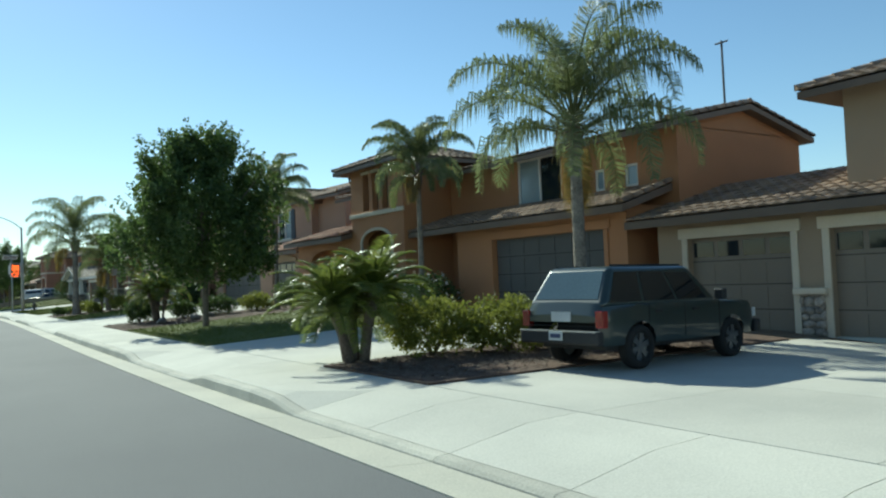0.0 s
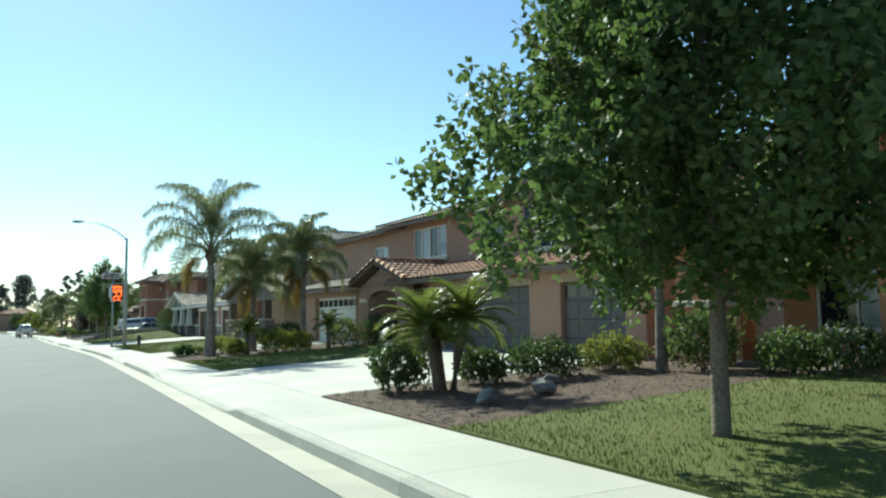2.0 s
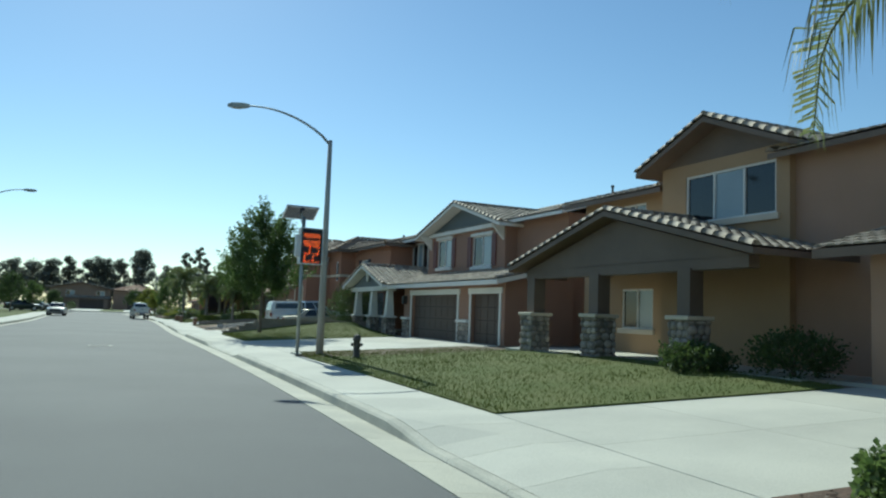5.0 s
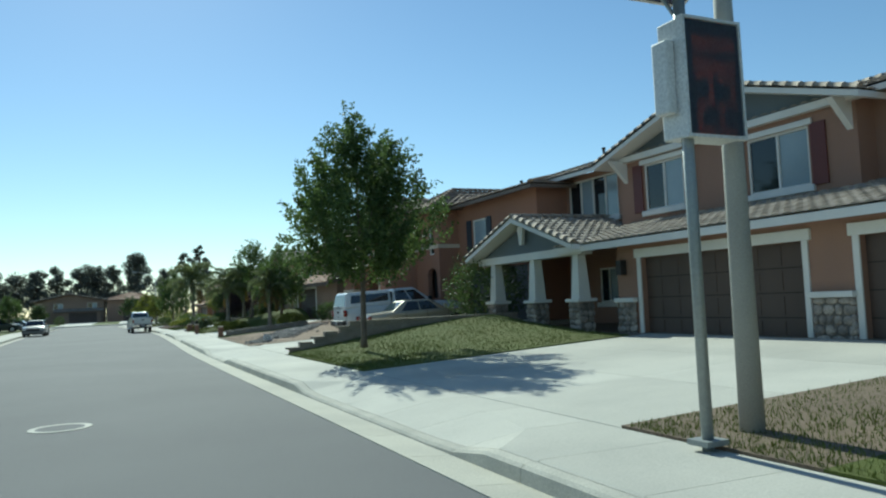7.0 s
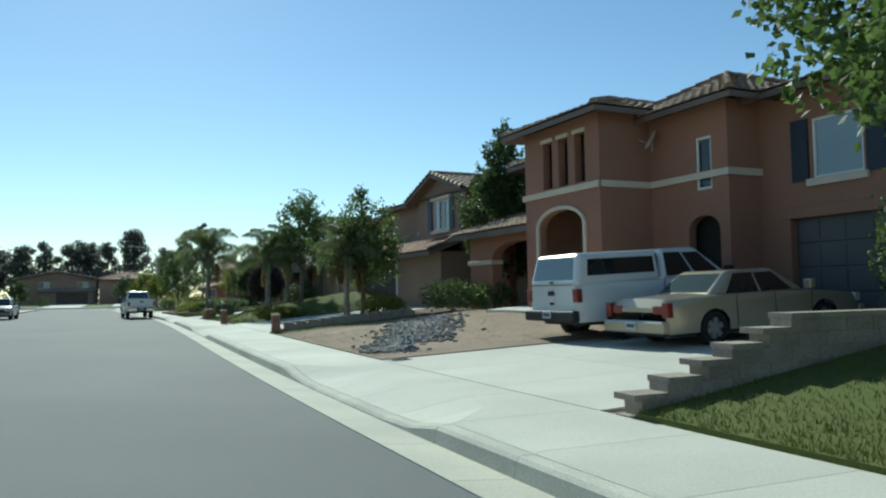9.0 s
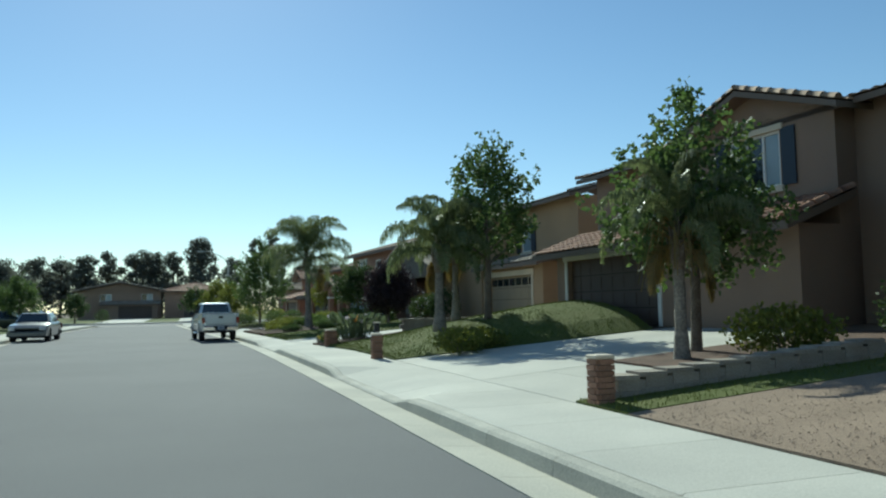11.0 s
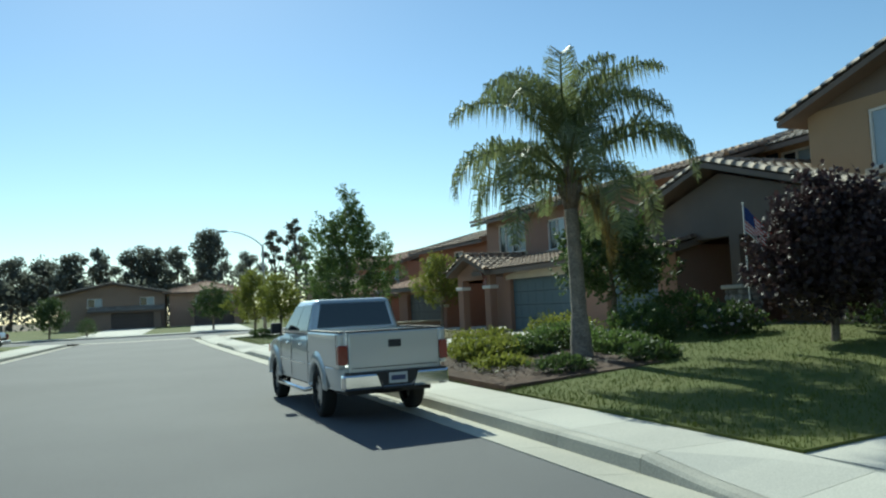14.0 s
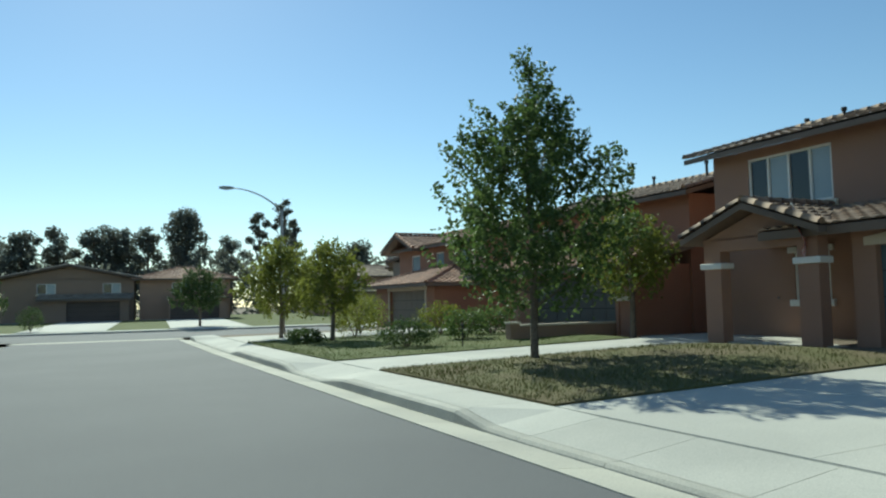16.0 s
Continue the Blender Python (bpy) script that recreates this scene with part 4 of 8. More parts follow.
gable_wall(gb, 2.2, 11.8, 16.4, 5.5, 0.92)
part("gable", gb, BROWNWOOD, hs)
roof_gable_x(hs, 1.6, 9, 11.3, 16.9, 5.42, 1.12, TILEGREY, BROWNWOOD)
block(hs, P2, 3.2, 10, 16.4, 21.8, 0, 5.2, front=[(18.4, 19.6, 4.1, 4.9), (18, 19.6, 0.8, 2.1)])
window(hs, 3.2, 18.4, 19.6, 4.1, 4.9, 2)
window(hs, 3.2, 18, 19.6, 0.8, 2.1, 2)
roof_gable_y(hs, 1.9, 10.5, 0.1, 12.2, 5.22, 1.2, TILEGREY, BROWNWOOD)
roof_gable_y(hs, 2.6, 10.5, 17.0, 22.3, 5.15, 1.1, TILEGREY, BROWNWOOD)
roof_gable_x(hs, -0.7, 3.2, 10.1, 20.4, 2.62, 1.3, TILEGREY, BROWNWOOD)
gb = G()
gable_wall(gb, -0.3, 10.5, 20.0, 2.5, 1.2)
part("gable", gb, BROWNWOOD, hs)
part("porch_beam", G().box(-0.3, 0.0, 10.6, 19.9, 2.25, 2.52), BROWNWOOD, hs)
for k, a in enumerate((12.2, 15.8, 19.2)):
    stone_base(hs, -0.5, 0.2, a, a + 0.7, -0.05, 1.1, 20 + k)
    part("pier_cap", G().box(-0.55, 0.25, a - 0.05, a + 0.75, 1.1, 1.2), CREAM, hs, bevel=0.02)
    part("porch_post", G().box(-0.35, 0.05, a + 0.12, a + 0.55, 1.2, 2.3), BROWNWOOD, hs)
porch_floor(hs, -0.4, 2.4, 9.2, 21)
front_door(hs, 2.3, 13, 14, 2.15, BROWNWOOD)
pipes(hs, [(6, 21, 6.1, 0.6), (6.5, 3, 6.3, 0.5)])

# D: brown house with white tapered porch columns on stone, wide double gable
hs = thing("house", pose(14.0, 77.6, 0.4, 0, 0, 3), "brown stucco house with white porch columns on stone bases", "house", "houses along the street")
P = STUCCO["clay"]
footing(hs, 0.3, 11, 0, 19.5)
block(hs, P, 3.0, 11, 0.5, 20.0, 0, 5.55, front=[(14.0, 16.9, 3.85, 5.35), (14.3, 15.3, 0.9, 2.1)])
window(hs, 3.0, 14.0, 16.9, 3.85, 5.35, 4, trim=WHITE)
window(hs, 3.0, 14.3, 15.3, 0.9, 2.1, 2, trim=WHITE)
part("wall", wall_panel(G(), "x", 2.4, 0.22, 4.6, 13.1, 2.6, 5.5, [(10.2, 11.9, 3.7, 5.15), (5.9, 7.8, 3.6, 5.05)]), P, hs)
part("wall", G().box(2.62, 3.05, 4.6, 4.82, 2.6, 5.5).box(2.62, 3.05, 12.88, 13.1, 2.6, 5.5), P, hs)
window(hs, 2.4, 10.2, 11.9, 3.7, 5.15, 2, shutters=REDSHUT, trim=WHITE, head=True)
window(hs, 2.4, 5.9, 7.8, 3.6, 5.05, 2, shutters=REDSHUT, trim=WHITE, head=True)
gb = G()
gable_wall(gb, 2.4, 4.6, 13.1, 5.5, 1.22)
part("gable", gb, BLUEGREY, hs, "blue-grey sided gable")
part("gable_beam", G().box(2.2, 2.42, 4.4, 13.3, 5.34, 5.52), WHITE, hs)
for a in (4.7, 12.7):
    part("bracket", G().prism([(2.4, a, 5.4), (1.75, a, 5.4), (2.4, a, 4.7)], (0, 0.16, 0)), WHITE, hs)
roof_gable_x(hs, 1.75, 8, 4.05, 13.65, 5.38, 1.4, TILEGREY, WHITE)
roof_gable_y(hs, 2.4, 11.6, 0.1, 20.5, 5.55, 1.35, TILEGREY, WHITE)
block(hs, P, 0, 3.1, 0.2, 10.4, 0, 2.75, front=[(4.3, 9.4, 0, 2.13), (0.6, 3.0, 0, 2.13)])
garage_door(hs, 0, 4.3, 9.4, 0, 2.13, GDOOR["brown"], trim=WHITE)
garage_door(hs, 0, 0.6, 3.0, 0, 2.13, GDOOR["brown"], trim=WHITE)
for k, (a, b) in enumerate(((3.15, 4.1), (9.65, 10.4))):
    stone_base(hs, -0.12, 0.0, a, b, 0, 0.95, 30 + k)
    part("pier_cap", G().box(-0.18, 0.02, a - 0.04, b + 0.04, 0.95, 1.07), WHITE, hs, bevel=0.015)
roof_shed(hs, -0.65, 3.0, -0.3, 12.6, 2.62, 3.5, TILEGREY, WHITE)
roof_gable_x(hs, -0.95, 3.0, 11.2, 17.9, 2.65, 1.12, TILEGREY, WHITE)
gb = G()
gable_wall(gb, -0.45, 11.6, 17.5, 2.6, 0.94)
part("gable", gb, BLUEGREY, hs, "blue-grey sided porch gable")
part("porch_beam", G().box(-0.5, -0.1, 11.4, 17.7, 2.38, 2.62), WHITE, hs)
part("king_post", G().prism([(-0.62, 14.48, 2.9), (-0.62, 14.62, 2.9), (-0.62, 14.74, 3.5), (-0.62, 14.36, 3.5)], (0.1, 0, 0)), WHITE, hs)
for k, a in enumerate((11.5, 13.9, 16.5)):
    stone_base(hs, -0.54, 0.02, a + 0.08, a + 0.64, -0.2, 1.0, 40 + k)
    part("pier_cap", G().box(-0.6, 0.08, a + 0.02, a + 0.7, 1.0, 1.1), WHITE, hs, bevel=0.02)
    c = G()
    n = len(c.v)
    for z, w in ((1.1, 0.205), (2.38, 0.135)):
        c.v += [(-0.26 + i * w, a + 0.36 + j * w, z) for i, j in ((-1, -1), (1, -1), (1, 1), (-1, 1))]
    c.f += [(n, n + 1, n + 5, n + 4), (n + 1, n + 2, n + 6, n + 5), (n + 2, n + 3, n + 7, n + 6), (n + 3, n, n + 4, n + 7), (n + 4, n + 5, n + 6, n + 7)]
    part("porch_column", c, WHITE, hs, "white tapered porch column")
porch_floor(hs, -0.5, 3.0, 10.4, 19)
front_door(hs, 2.95, 12.4, 13.4, 2.15, BROWNWOOD)
part("wall_lantern", G().box(-0.22, -0.02, 10.0, 10.2, 1.7, 2.1), IRON, hs)
pipes(hs, [(6.6, 19.0, 6.4, 0.6), (6.2, 17.6, 6.4, 0.7), (7, 3, 6.4, 0.9)])

# E: brick-red house with arched tower and arcade
hs = thing("house", pose(12.2, 94.2, 0.72, 0, 0, 3), "brick-red stucco house with arched entry and cream trim", "house", "houses along the street")
P = STUCCO["brick"]
footing(hs, 0.2, 12, 0.5, 18.5)
block(hs, P, 2.6, 12, 0.4, 7.0, 0, 4.95, front=[(1.2, 6.2, 0, 2.13), (4.4, 5.6, 2.95, 4.25)])
garage_door(hs, 2.6, 1.2, 6.2, 0, 2.13, GDOOR["dark"], trim=P)
window(hs, 2.6, 4.4, 5.6, 2.95, 4.25, 1, shutters=NAVY)
block(hs, P, 1.6, 10, 7.0, 9.6, 0, 4.95, front=[(7.5, 8.0, 2.95, 4.2), (7.3, 8.3, 1.0, 2.0, 2.35)])
window(hs, 1.6, 7.5, 8.0, 2.95, 4.2, 1, False, blind=0)
# dark sheet that puts the shade of the arched recess into colour
part("recess_shade", G().box(1.95, 2.0, 7.2, 8.4, 0.9, 2.4), DARKIN, hs)
ty0, ty1 = 9.6, 13.1
slits = [(10.2, 10.65, 3.42, 4.7), (10.95, 11.4, 3.42, 4.7), (11.7, 12.15, 3.42, 4.7)]
block(hs, P, 0.0, 6, ty0, ty1, 0, 5.1, front=[(10.3, 12.4, 0, 2.35, 2.8), *slits])
part("arch_trim", arch_frame(G(), -0.06, 0.02, 10.3, 12.4, 0, 2.35, 2.8, 0.1), CREAM, hs)
for a, b, c, d in slits:
    # again a dark sheet in place of the shade behind each slit
    part("slit_shade", G().box(0.5, 0.55, a - 0.1, b + 0.1, c, d), DARKIN, hs)
    part("slit_lintel", G().box(-0.04, 0.02, a - 0.05, b + 0.05, d, d + 0.1), CREAM, hs)
part("band_trim", G().box(-0.07, 0.0, ty0 - 0.07, ty1 + 0.07, 3.2, 3.36).box(-0.07, 1.6, ty0 - 0.07, ty0, 3.2, 3.36).box(1.53, 1.6, 7.0, ty0 - 0.07, 3.2, 3.36).box(1.53, 2.6, 6.93, 7.0, 3.2, 3.36), CREAM, hs)
front_door(hs, 3.0, 10.8, 11.9, 2.15, BROWNWOOD)
part("entry_wall", G().box(3.06, 3.2, ty0 + 0.22, ty1 - 0.22, 0, 3.0), P, hs)
roof_hip(hs, -0.5, 5, ty0 - 0.5, ty1 + 0.5, 5.1, 0.8, TILE, BROWNWOOD)
roof_hip(hs, 1.1, 9, 6.4, 10.4, 4.95, 1.0, TILE, BROWNWOOD)
roof_hip(hs, 2.0, 12.6, -0.2, 8, 4.95, 1.05, TILE, BROWNWOOD)
block(hs, P, 2.4, 12, 13.1, 16.6, 0, 4.9, front=[(14.2, 14.8, 3.5, 4.5), (15.1, 15.7, 3.5, 4.5)])
for a in (14.2, 15.1):
    window(hs, 2.4, a, a + 0.6, 3.5, 4.5, 1)
roof_hip(hs, 1.8, 12.6, 12.0, 17.2, 4.9, 1.1, TILE, BROWNWOOD)
part("arcade_wall", wall_panel(G(), "x", 0.9, 0.35, 13.1, 18.4, 0, 2.62, [(13.6, 16.8, 0, 1.75, 2.25)]), P, hs)
part("arcade_wall", wall_panel(G(), "y", 18.1, 0.35, 1.25, 2.6, 0, 2.62, [(1.4, 2.3, 0, 2.0)]), P, hs)
part("pier_cap", G().box(0.83, 1.3, 16.76, 18.5, 1.55, 1.7), CREAM, hs, bevel=0.02)
roof_shed(hs, 0.3, 2.5, 13.1, 19.0, 2.6, 3.35, TILE, BROWNWOOD)
porch_floor(hs, 0.2, 2.5, 9.6, 18.4)
pipes(hs, [(6, 7, 5.7, 0.5), (7, 2, 6.2, 0.6)])
dish(1.35, 9.2, 4.35, hs)

# F: brown house with shuttered gable behind the trees
hs = thing("house", pose(13.2, 112.6, 0.75, 0, 0, 3), "brown stucco house with navy shutters behind trees", "house", "houses along the street")
P = STUCCO["brown"]
footing(hs, 0.2, 10, 0, 15)
block(hs, P, 1.6, 10, 0.6, 15.0, 0, 5.0, front=[(9.6, 10.6, 3.6, 4.6)])
window(hs, 1.6, 9.6, 10.6, 3.6, 4.6, 2)
part("wall", wall_panel(G(), "x", 1.0, 0.22, 4.4, 9.4, 0, 5.0, [(6.0, 7.7, 3.4, 4.75)]), P, hs)
part("wall", G().box(1.22, 1.65, 4.4, 4.62, 0, 5.0).box(1.22, 1.65, 9.18, 9.4, 0, 5.0), P, hs)
window(hs, 1.0, 6.0, 7.7, 3.4, 4.75, 3, shutters=NAVY, head=True)
gb = G()
gable_wall(gb, 1.0, 4.4, 9.4, 5.0, 0.85)
part("gable", gb, P, hs)
roof_gable_x(hs, 0.5, 6, 3.9, 9.9, 4.9, 1.0, TILE, BROWNWOOD)
roof_gable_y(hs, 1.0, 10.5, 0.2, 15.4, 5.0, 1.1, TILE, BROWNWOOD)
block(hs, P, -0.2, 1.7, 4.4, 14.8, 0, 2.3, front=[(9.3, 14.1, 0, 2.05)])
garage_door(hs, -0.2, 9.3, 14.1, 0, 2.05, GDOOR["brown"], trim=WHITE)
roof_shed(hs, -0.9, 1.1, 4.0, 15.3, 2.3, 3.05, TILERED, BROWNWOOD)
pipes(hs, [(5.5, 11, 5.9, 0.5)])

# G: golden house, wide upstairs window, porch gable with a flag
hs = thing("house", pose(14.0, 131.6, 0.62, 0, 0, 2), "golden brown stucco house with porch gable and wide upstairs window", "house", "houses along the street")
P = STUCCO["gold"]
footing(hs, 0.2, 11, 0, 21)
block(hs, P, 1.6, 11, 0.4, 7.0, 0, 5.3, front=[(4.75, 5.75, 3.25, 4.5)])
window(hs, 1.6, 4.75, 5.75, 3.25, 4.5, 1, shutters=NAVY)
block(hs, P, 0.0, 1.6, 0.6, 6.8, 0, 2.55, front=[(1.6, 6.1, 0, 2.05)])
garage_door(hs, 0, 1.6, 6.1, 0, 2.05, GDOOR["gold"], lights=True, trim=CREAM)
roof_shed(hs, -0.55, 1.7, 0.1, 7.0, 2.55, 3.1, TILEGREY, BROWNWOOD)
block(hs, P, 0.0, 10, 7.0, 12.7, 0, 5.2, front=[(8.5, 11.0, 3.55, 4.9)])
window(hs, 0, 8.5, 11.0, 3.55, 4.9, 3)
gb = G()
gable_wall(gb, 0.0, 7.0, 12.7, 5.2, 0.8)
part("gable", gb, BROWNWOOD, hs)
roof_gable_x(hs, -0.5, 8, 6.5, 13.2, 5.1, 1.0, TILEGREY, BROWNWOOD)
block(hs, P, 1.8, 10, 12.7, 16.9, 0, 5.0, front=[(14.4, 15.5, 3.9, 4.85), (13.4, 14.9, 0.7, 2.1)])
window(hs, 1.8, 14.4, 15.5, 3.9, 4.85, 2, shutters=NAVY)
window(hs, 1.8, 13.4, 14.9, 0.7, 2.1, 2)
roof_hip(hs, 1.2, 10.6, 12, 17.5, 5.0, 1.0, TILEGREY, BROWNWOOD)
roof_gable_y(hs, 1.0, 11.5, 0, 7.4, 5.3, 1.4, TILEGREY, BROWNWOOD)
roof_gable_x(hs, -1.9, 2.4, 8.9, 19.9, 2.7, 1.6, TILEGREY, BROWNWOOD)
gb = G()
gable_wall(gb, -1.4, 9.4, 19.4, 2.6, 1.42)
part("gable", gb, BROWNWOOD, hs)
part("porch_beam", G().box(-1.45, -1.1, 9.3, 19.5, 2.35, 2.62), BROWNWOOD, hs)
for k, a in enumerate((9.6, 13.6, 18.4)):
    stone_base(hs, -1.6, -0.95, a, a + 0.65, -0.2, 1.0, 60 + k)
    part("pier_cap", G().box(-1.67, -0.9, a - 0.05, a + 0.7, 1.0, 1.1), CREAM, hs, bevel=0.02)
    part("porch_post", G().box(-1.45, -1.1, a + 0.14, a + 0.5, 1.1, 2.36), BROWNWOOD, hs)
porch_floor(hs, -1.5, 1.8, 8.8, 19.5)
block(hs, STUCCO["orange"], 1.8, 8, 16.9, 20, 0, 2.7)
front_door(hs, -0.05, 10, 11, 2.15, BROWNWOOD)

# H: tan house with blue garage doors and small porch gable
hs = thing("house", pose(11.7, 146.8, 0.4, 0, 0, 5), "brown stucco house with blue-grey garage doors", "house", "houses along the street")
P = STUCCO["clay"]
footing(hs, 0.2, 10, 0, 17.5)
block(hs, P, 2.2, 10, 0.4, 16.5, 0, 4.9, front=[(12.8, 15.3, 3.3, 4.65), (9.6, 10.9, 3.15, 4.4), (6.0, 7.4, 3.15, 4.4), (13.0, 14.0, 0.95, 2.1)])
window(hs, 2.2, 12.8, 15.3, 3.3, 4.65, 4)
window(hs, 2.2, 9.6, 10.9, 3.15, 4.4, 2)
window(hs, 2.2, 6.0, 7.4, 3.15, 4.4, 2)
window(hs, 2.2, 13.0, 14.0, 0.95, 2.1, 2, head=True, trim=WHITE)
roof_gable_y(hs, 1.6, 10.5, 0, 17.0, 4.9, 1.2, TILE, BROWNWOOD)
block(hs, P, 0, 2.3, 0.6, 10.8, 0, 2.5, front=[(5.6, 10.3, 0, 2.0), (1.4, 3.9, 0, 2.0)])
garage_door(hs, 0, 5.6, 10.3, 0, 2.0, GDOOR["blue"], arched=True, trim=CREAM)
garage_door(hs, 0, 1.4, 3.9, 0, 2.0, GDOOR["blue"], arched=True, trim=CREAM)
roof_shed(hs, -0.55, 2.3, 0.1, 12.6, 2.42, 3.1, TILE, BROWNWOOD)
roof_gable_x(hs, -0.8, 2.3, 10.9, 14.7, 2.42, 0.68, TILE, BROWNWOOD)
gb = G()
gable_wall(gb, -0.4, 11.2, 14.4, 2.35, 0.55)
part("gable", gb, P, hs)
part("porch_beam", wall_panel(G(), "x", -0.4, 0.3, 11.25, 14.35, 0, 2.4, [(11.75, 13.85, 0, 2.1)]), P, hs)
for a in (11.17, 13.77):
    part("pier_cap", G().box(-0.46, -0.05, a, a + 0.66, 1.7, 1.84), WHITE, hs, bevel=0.02)
porch_floor(hs, -0.3, 2.2, 11, 16)
front_door(hs, 2.25, 14.4, 15.3, 2.1, BROWNWOOD)
pipes(hs, [(6.2, 16.6, 5.8, 0.5), (6.0, 15.2, 5.8, 0.5)])
dish(2.0, 16.3, 2.9, hs)

# I: red-brown house with a dark garage
hs = thing("house", pose(11.6, 165.2, 0.2, 0, 0, 6), "red-brown stucco house with dark garage and tile roof", "house", "houses along the street")
P = STUCCO["brick"]
footing(hs, 0.2, 10, 0, 17)
block(hs, P, 1.8, 10, 0.3, 9.5, 0, 4.5, front=[(3.2, 4.4, 3.2, 4.2), (7.6, 8.4, 3.2, 4.2)])
window(hs, 1.8, 3.2, 4.4, 3.2, 4.2, 2)
window(hs, 1.8, 7.6, 8.4, 3.2, 4.2, 1)
block(hs, P, -0.6, 1.9, 0.4, 7.0, 0, 2.3, front=[(1.0, 5.6, 0, 1.95)])
garage_door(hs, -0.6, 1.0, 5.6, 0, 1.95, GDOOR["dark"], trim=P)
part("pier_cap", G().box(-0.7, -0.5, 0.35, 0.95, 1.2, 1.34), CREAM, hs)
roof_shed(hs, -1.1, 1.9, 0, 9.9, 2.3, 3.0, TILERED, BROWNWOOD)
roof_gable_y(hs, 1.2, 10.5, -0.2, 9.9, 4.5, 1.2, TILE, BROWNWOOD)
pipes(hs, [(5.6, 1.2, 5.6, 0.5), (5.4, 3.0, 5.6, 0.5), (5.6, 6, 5.6, 0.4)])

# J, K: two more houses towards the corner
for X, Y, Z, R, pa, ro in ((10.6, 181.0, 0.1, 6, "brick", TILERED), (12.5, 205, 0.1, -20, "grey", TILEGREY)):
    hs = thing("house", pose(X, Y, Z, 0, 0, R), "stucco house with low porch roof near the corner", "house", "houses along the street")
    P = STUCCO[pa]
    footing(hs, 0.2, 10, 0, 14)
    block(hs, P, 3.0, 10, 0.3, 11.5, 0, 4.6, front=[(2.2, 3.2, 3.2, 4.2), (5.2, 6.2, 3.2, 4.2), (8.4, 9.6, 3.2, 4.2)])
    for a, b in ((2.2, 3.2), (5.2, 6.2), (8.4, 9.6)):
        window(hs, 3.0, a, b, 3.2, 4.2, 1)
    roof_gable_y(hs, 2.4, 10.5, -0.2, 12.0, 4.6, 1.2, ro, BROWNWOOD)
    roof_gable_x(hs, 1.9, 7, 7.2, 12.0, 4.5, 1.0, ro, BROWNWOOD)
    block(hs, P, 0, 3.1, 0.4, 8.0, 0, 2.3, front=[(1.4, 6.0, 0, 2.0)])
    garage_door(hs, 0, 1.4, 6.0, 0, 2.0, GDOOR["tan"], trim=CREAM)
    roof_hip(hs, -0.7, 6, -0.2, 8.6, 2.3, 1.0, ro, BROWNWOOD)

# houses beyond the cross street, facing back down the street
far_lots = G()
far_lots.face((-90, 198, 0.12), (90, 198, 0.12), (90, 199.8, 0.13), (-90, 199.8, 0.13))
far_lots.face((-90, 198, 0.12), (90, 198, 0.12), (90, 198, -0.2), (-90, 198, -0.2))
tagged(far_lots.ob("cross_pavement", CONCRETE), "pale pavement along the cross street", "pavement", kind="structure")
g = G()
g.face((-90, 199.8, 0.125), (90, 199.8, 0.125), (90, 245, 0.5), (-90, 245, 0.5))
tagged(g.ob("cross_lots", SOIL), "grass lots beyond the cross street", "lawn", kind="structure")
for X, W, pa, tone, ro, door, label in ((-15.6, 11.5, "brown", 4.6, TILEGREY, "brown", "brown two-storey house with low hipped roof"), (-3.6, 8.6, "rose", 4.5, TILERED, "brown", "rose-brown two-storey house with tile roof"), (-41, 12, "tan", 4.6, TILE, "tan", "tan two-storey house at the corner"), (14, 12, "rose", 4.6, TILE, "tan", "rose house behind street trees")):
    hs = thing("house", pose(X, 226, 0.35, 0, 0, 90) @ Matrix.Diagonal((1, 1, 0.89, 1)), label + " beyond the cross street", "house", "far houses")
    P = STUCCO[pa]
    # local x runs away from the street, local y to the left
    footing(hs, 0.1, 9, -W, 0)
    block(hs, P, 1.2, 9, -W, 0, 0, tone, front=[(-W + 1.2, -W + 2.8, 3.0, 4.1), (-4.6, -3.0, 3.0, 4.1)])
    window(hs, 1.2, -W + 1.2, -W + 2.8, 3.0, 4.1, 2)
    window(hs, 1.2, -4.6, -3.0, 3.0, 4.1, 2)
    if pa == "brown":
        roof_gable_x(hs, 0.4, 9.8, -W - 0.8, 0.8, tone, 1.5, ro, BROWNWOOD)
        gb = G()
        gable_wall(gb, 1.2, -W, 0, tone - .05, 1.35)
        part("gable", gb, P, hs)
    else:
        roof_hip(hs, 0.4, 9.8, -W - 0.8, 0.8, tone, 1.5, ro, BROWNWOOD)
    block(hs, P, -0.6, 1.3, -W + 0.4, -3.6, 0, 2.4, front=[(-W + 1.2, -W + 5.8, 0, 2.1)])
    garage_door(hs, -0.6, -W + 1.2, -W + 5.8, 0, 2.1, GDOOR[door], trim=P)
    roof_shed(hs, -1.2, 1.3, -W, -3.2, 2.4, 3.0, ro, BROWNWOOD)
    d = G().prism([(X + W - 6.2, 199.82, -0.05), (X + W - 1.0, 199.82, -0.05), (X + W - 1.0, 226.5, 0.17), (X + W - 6.2, 226.5, 0.17)], (0, 0, 0.2))
    tagged(d.ob("driveway", CONCRETE), "pale concrete driveway beyond the cross street", "driveway", kind="structure")

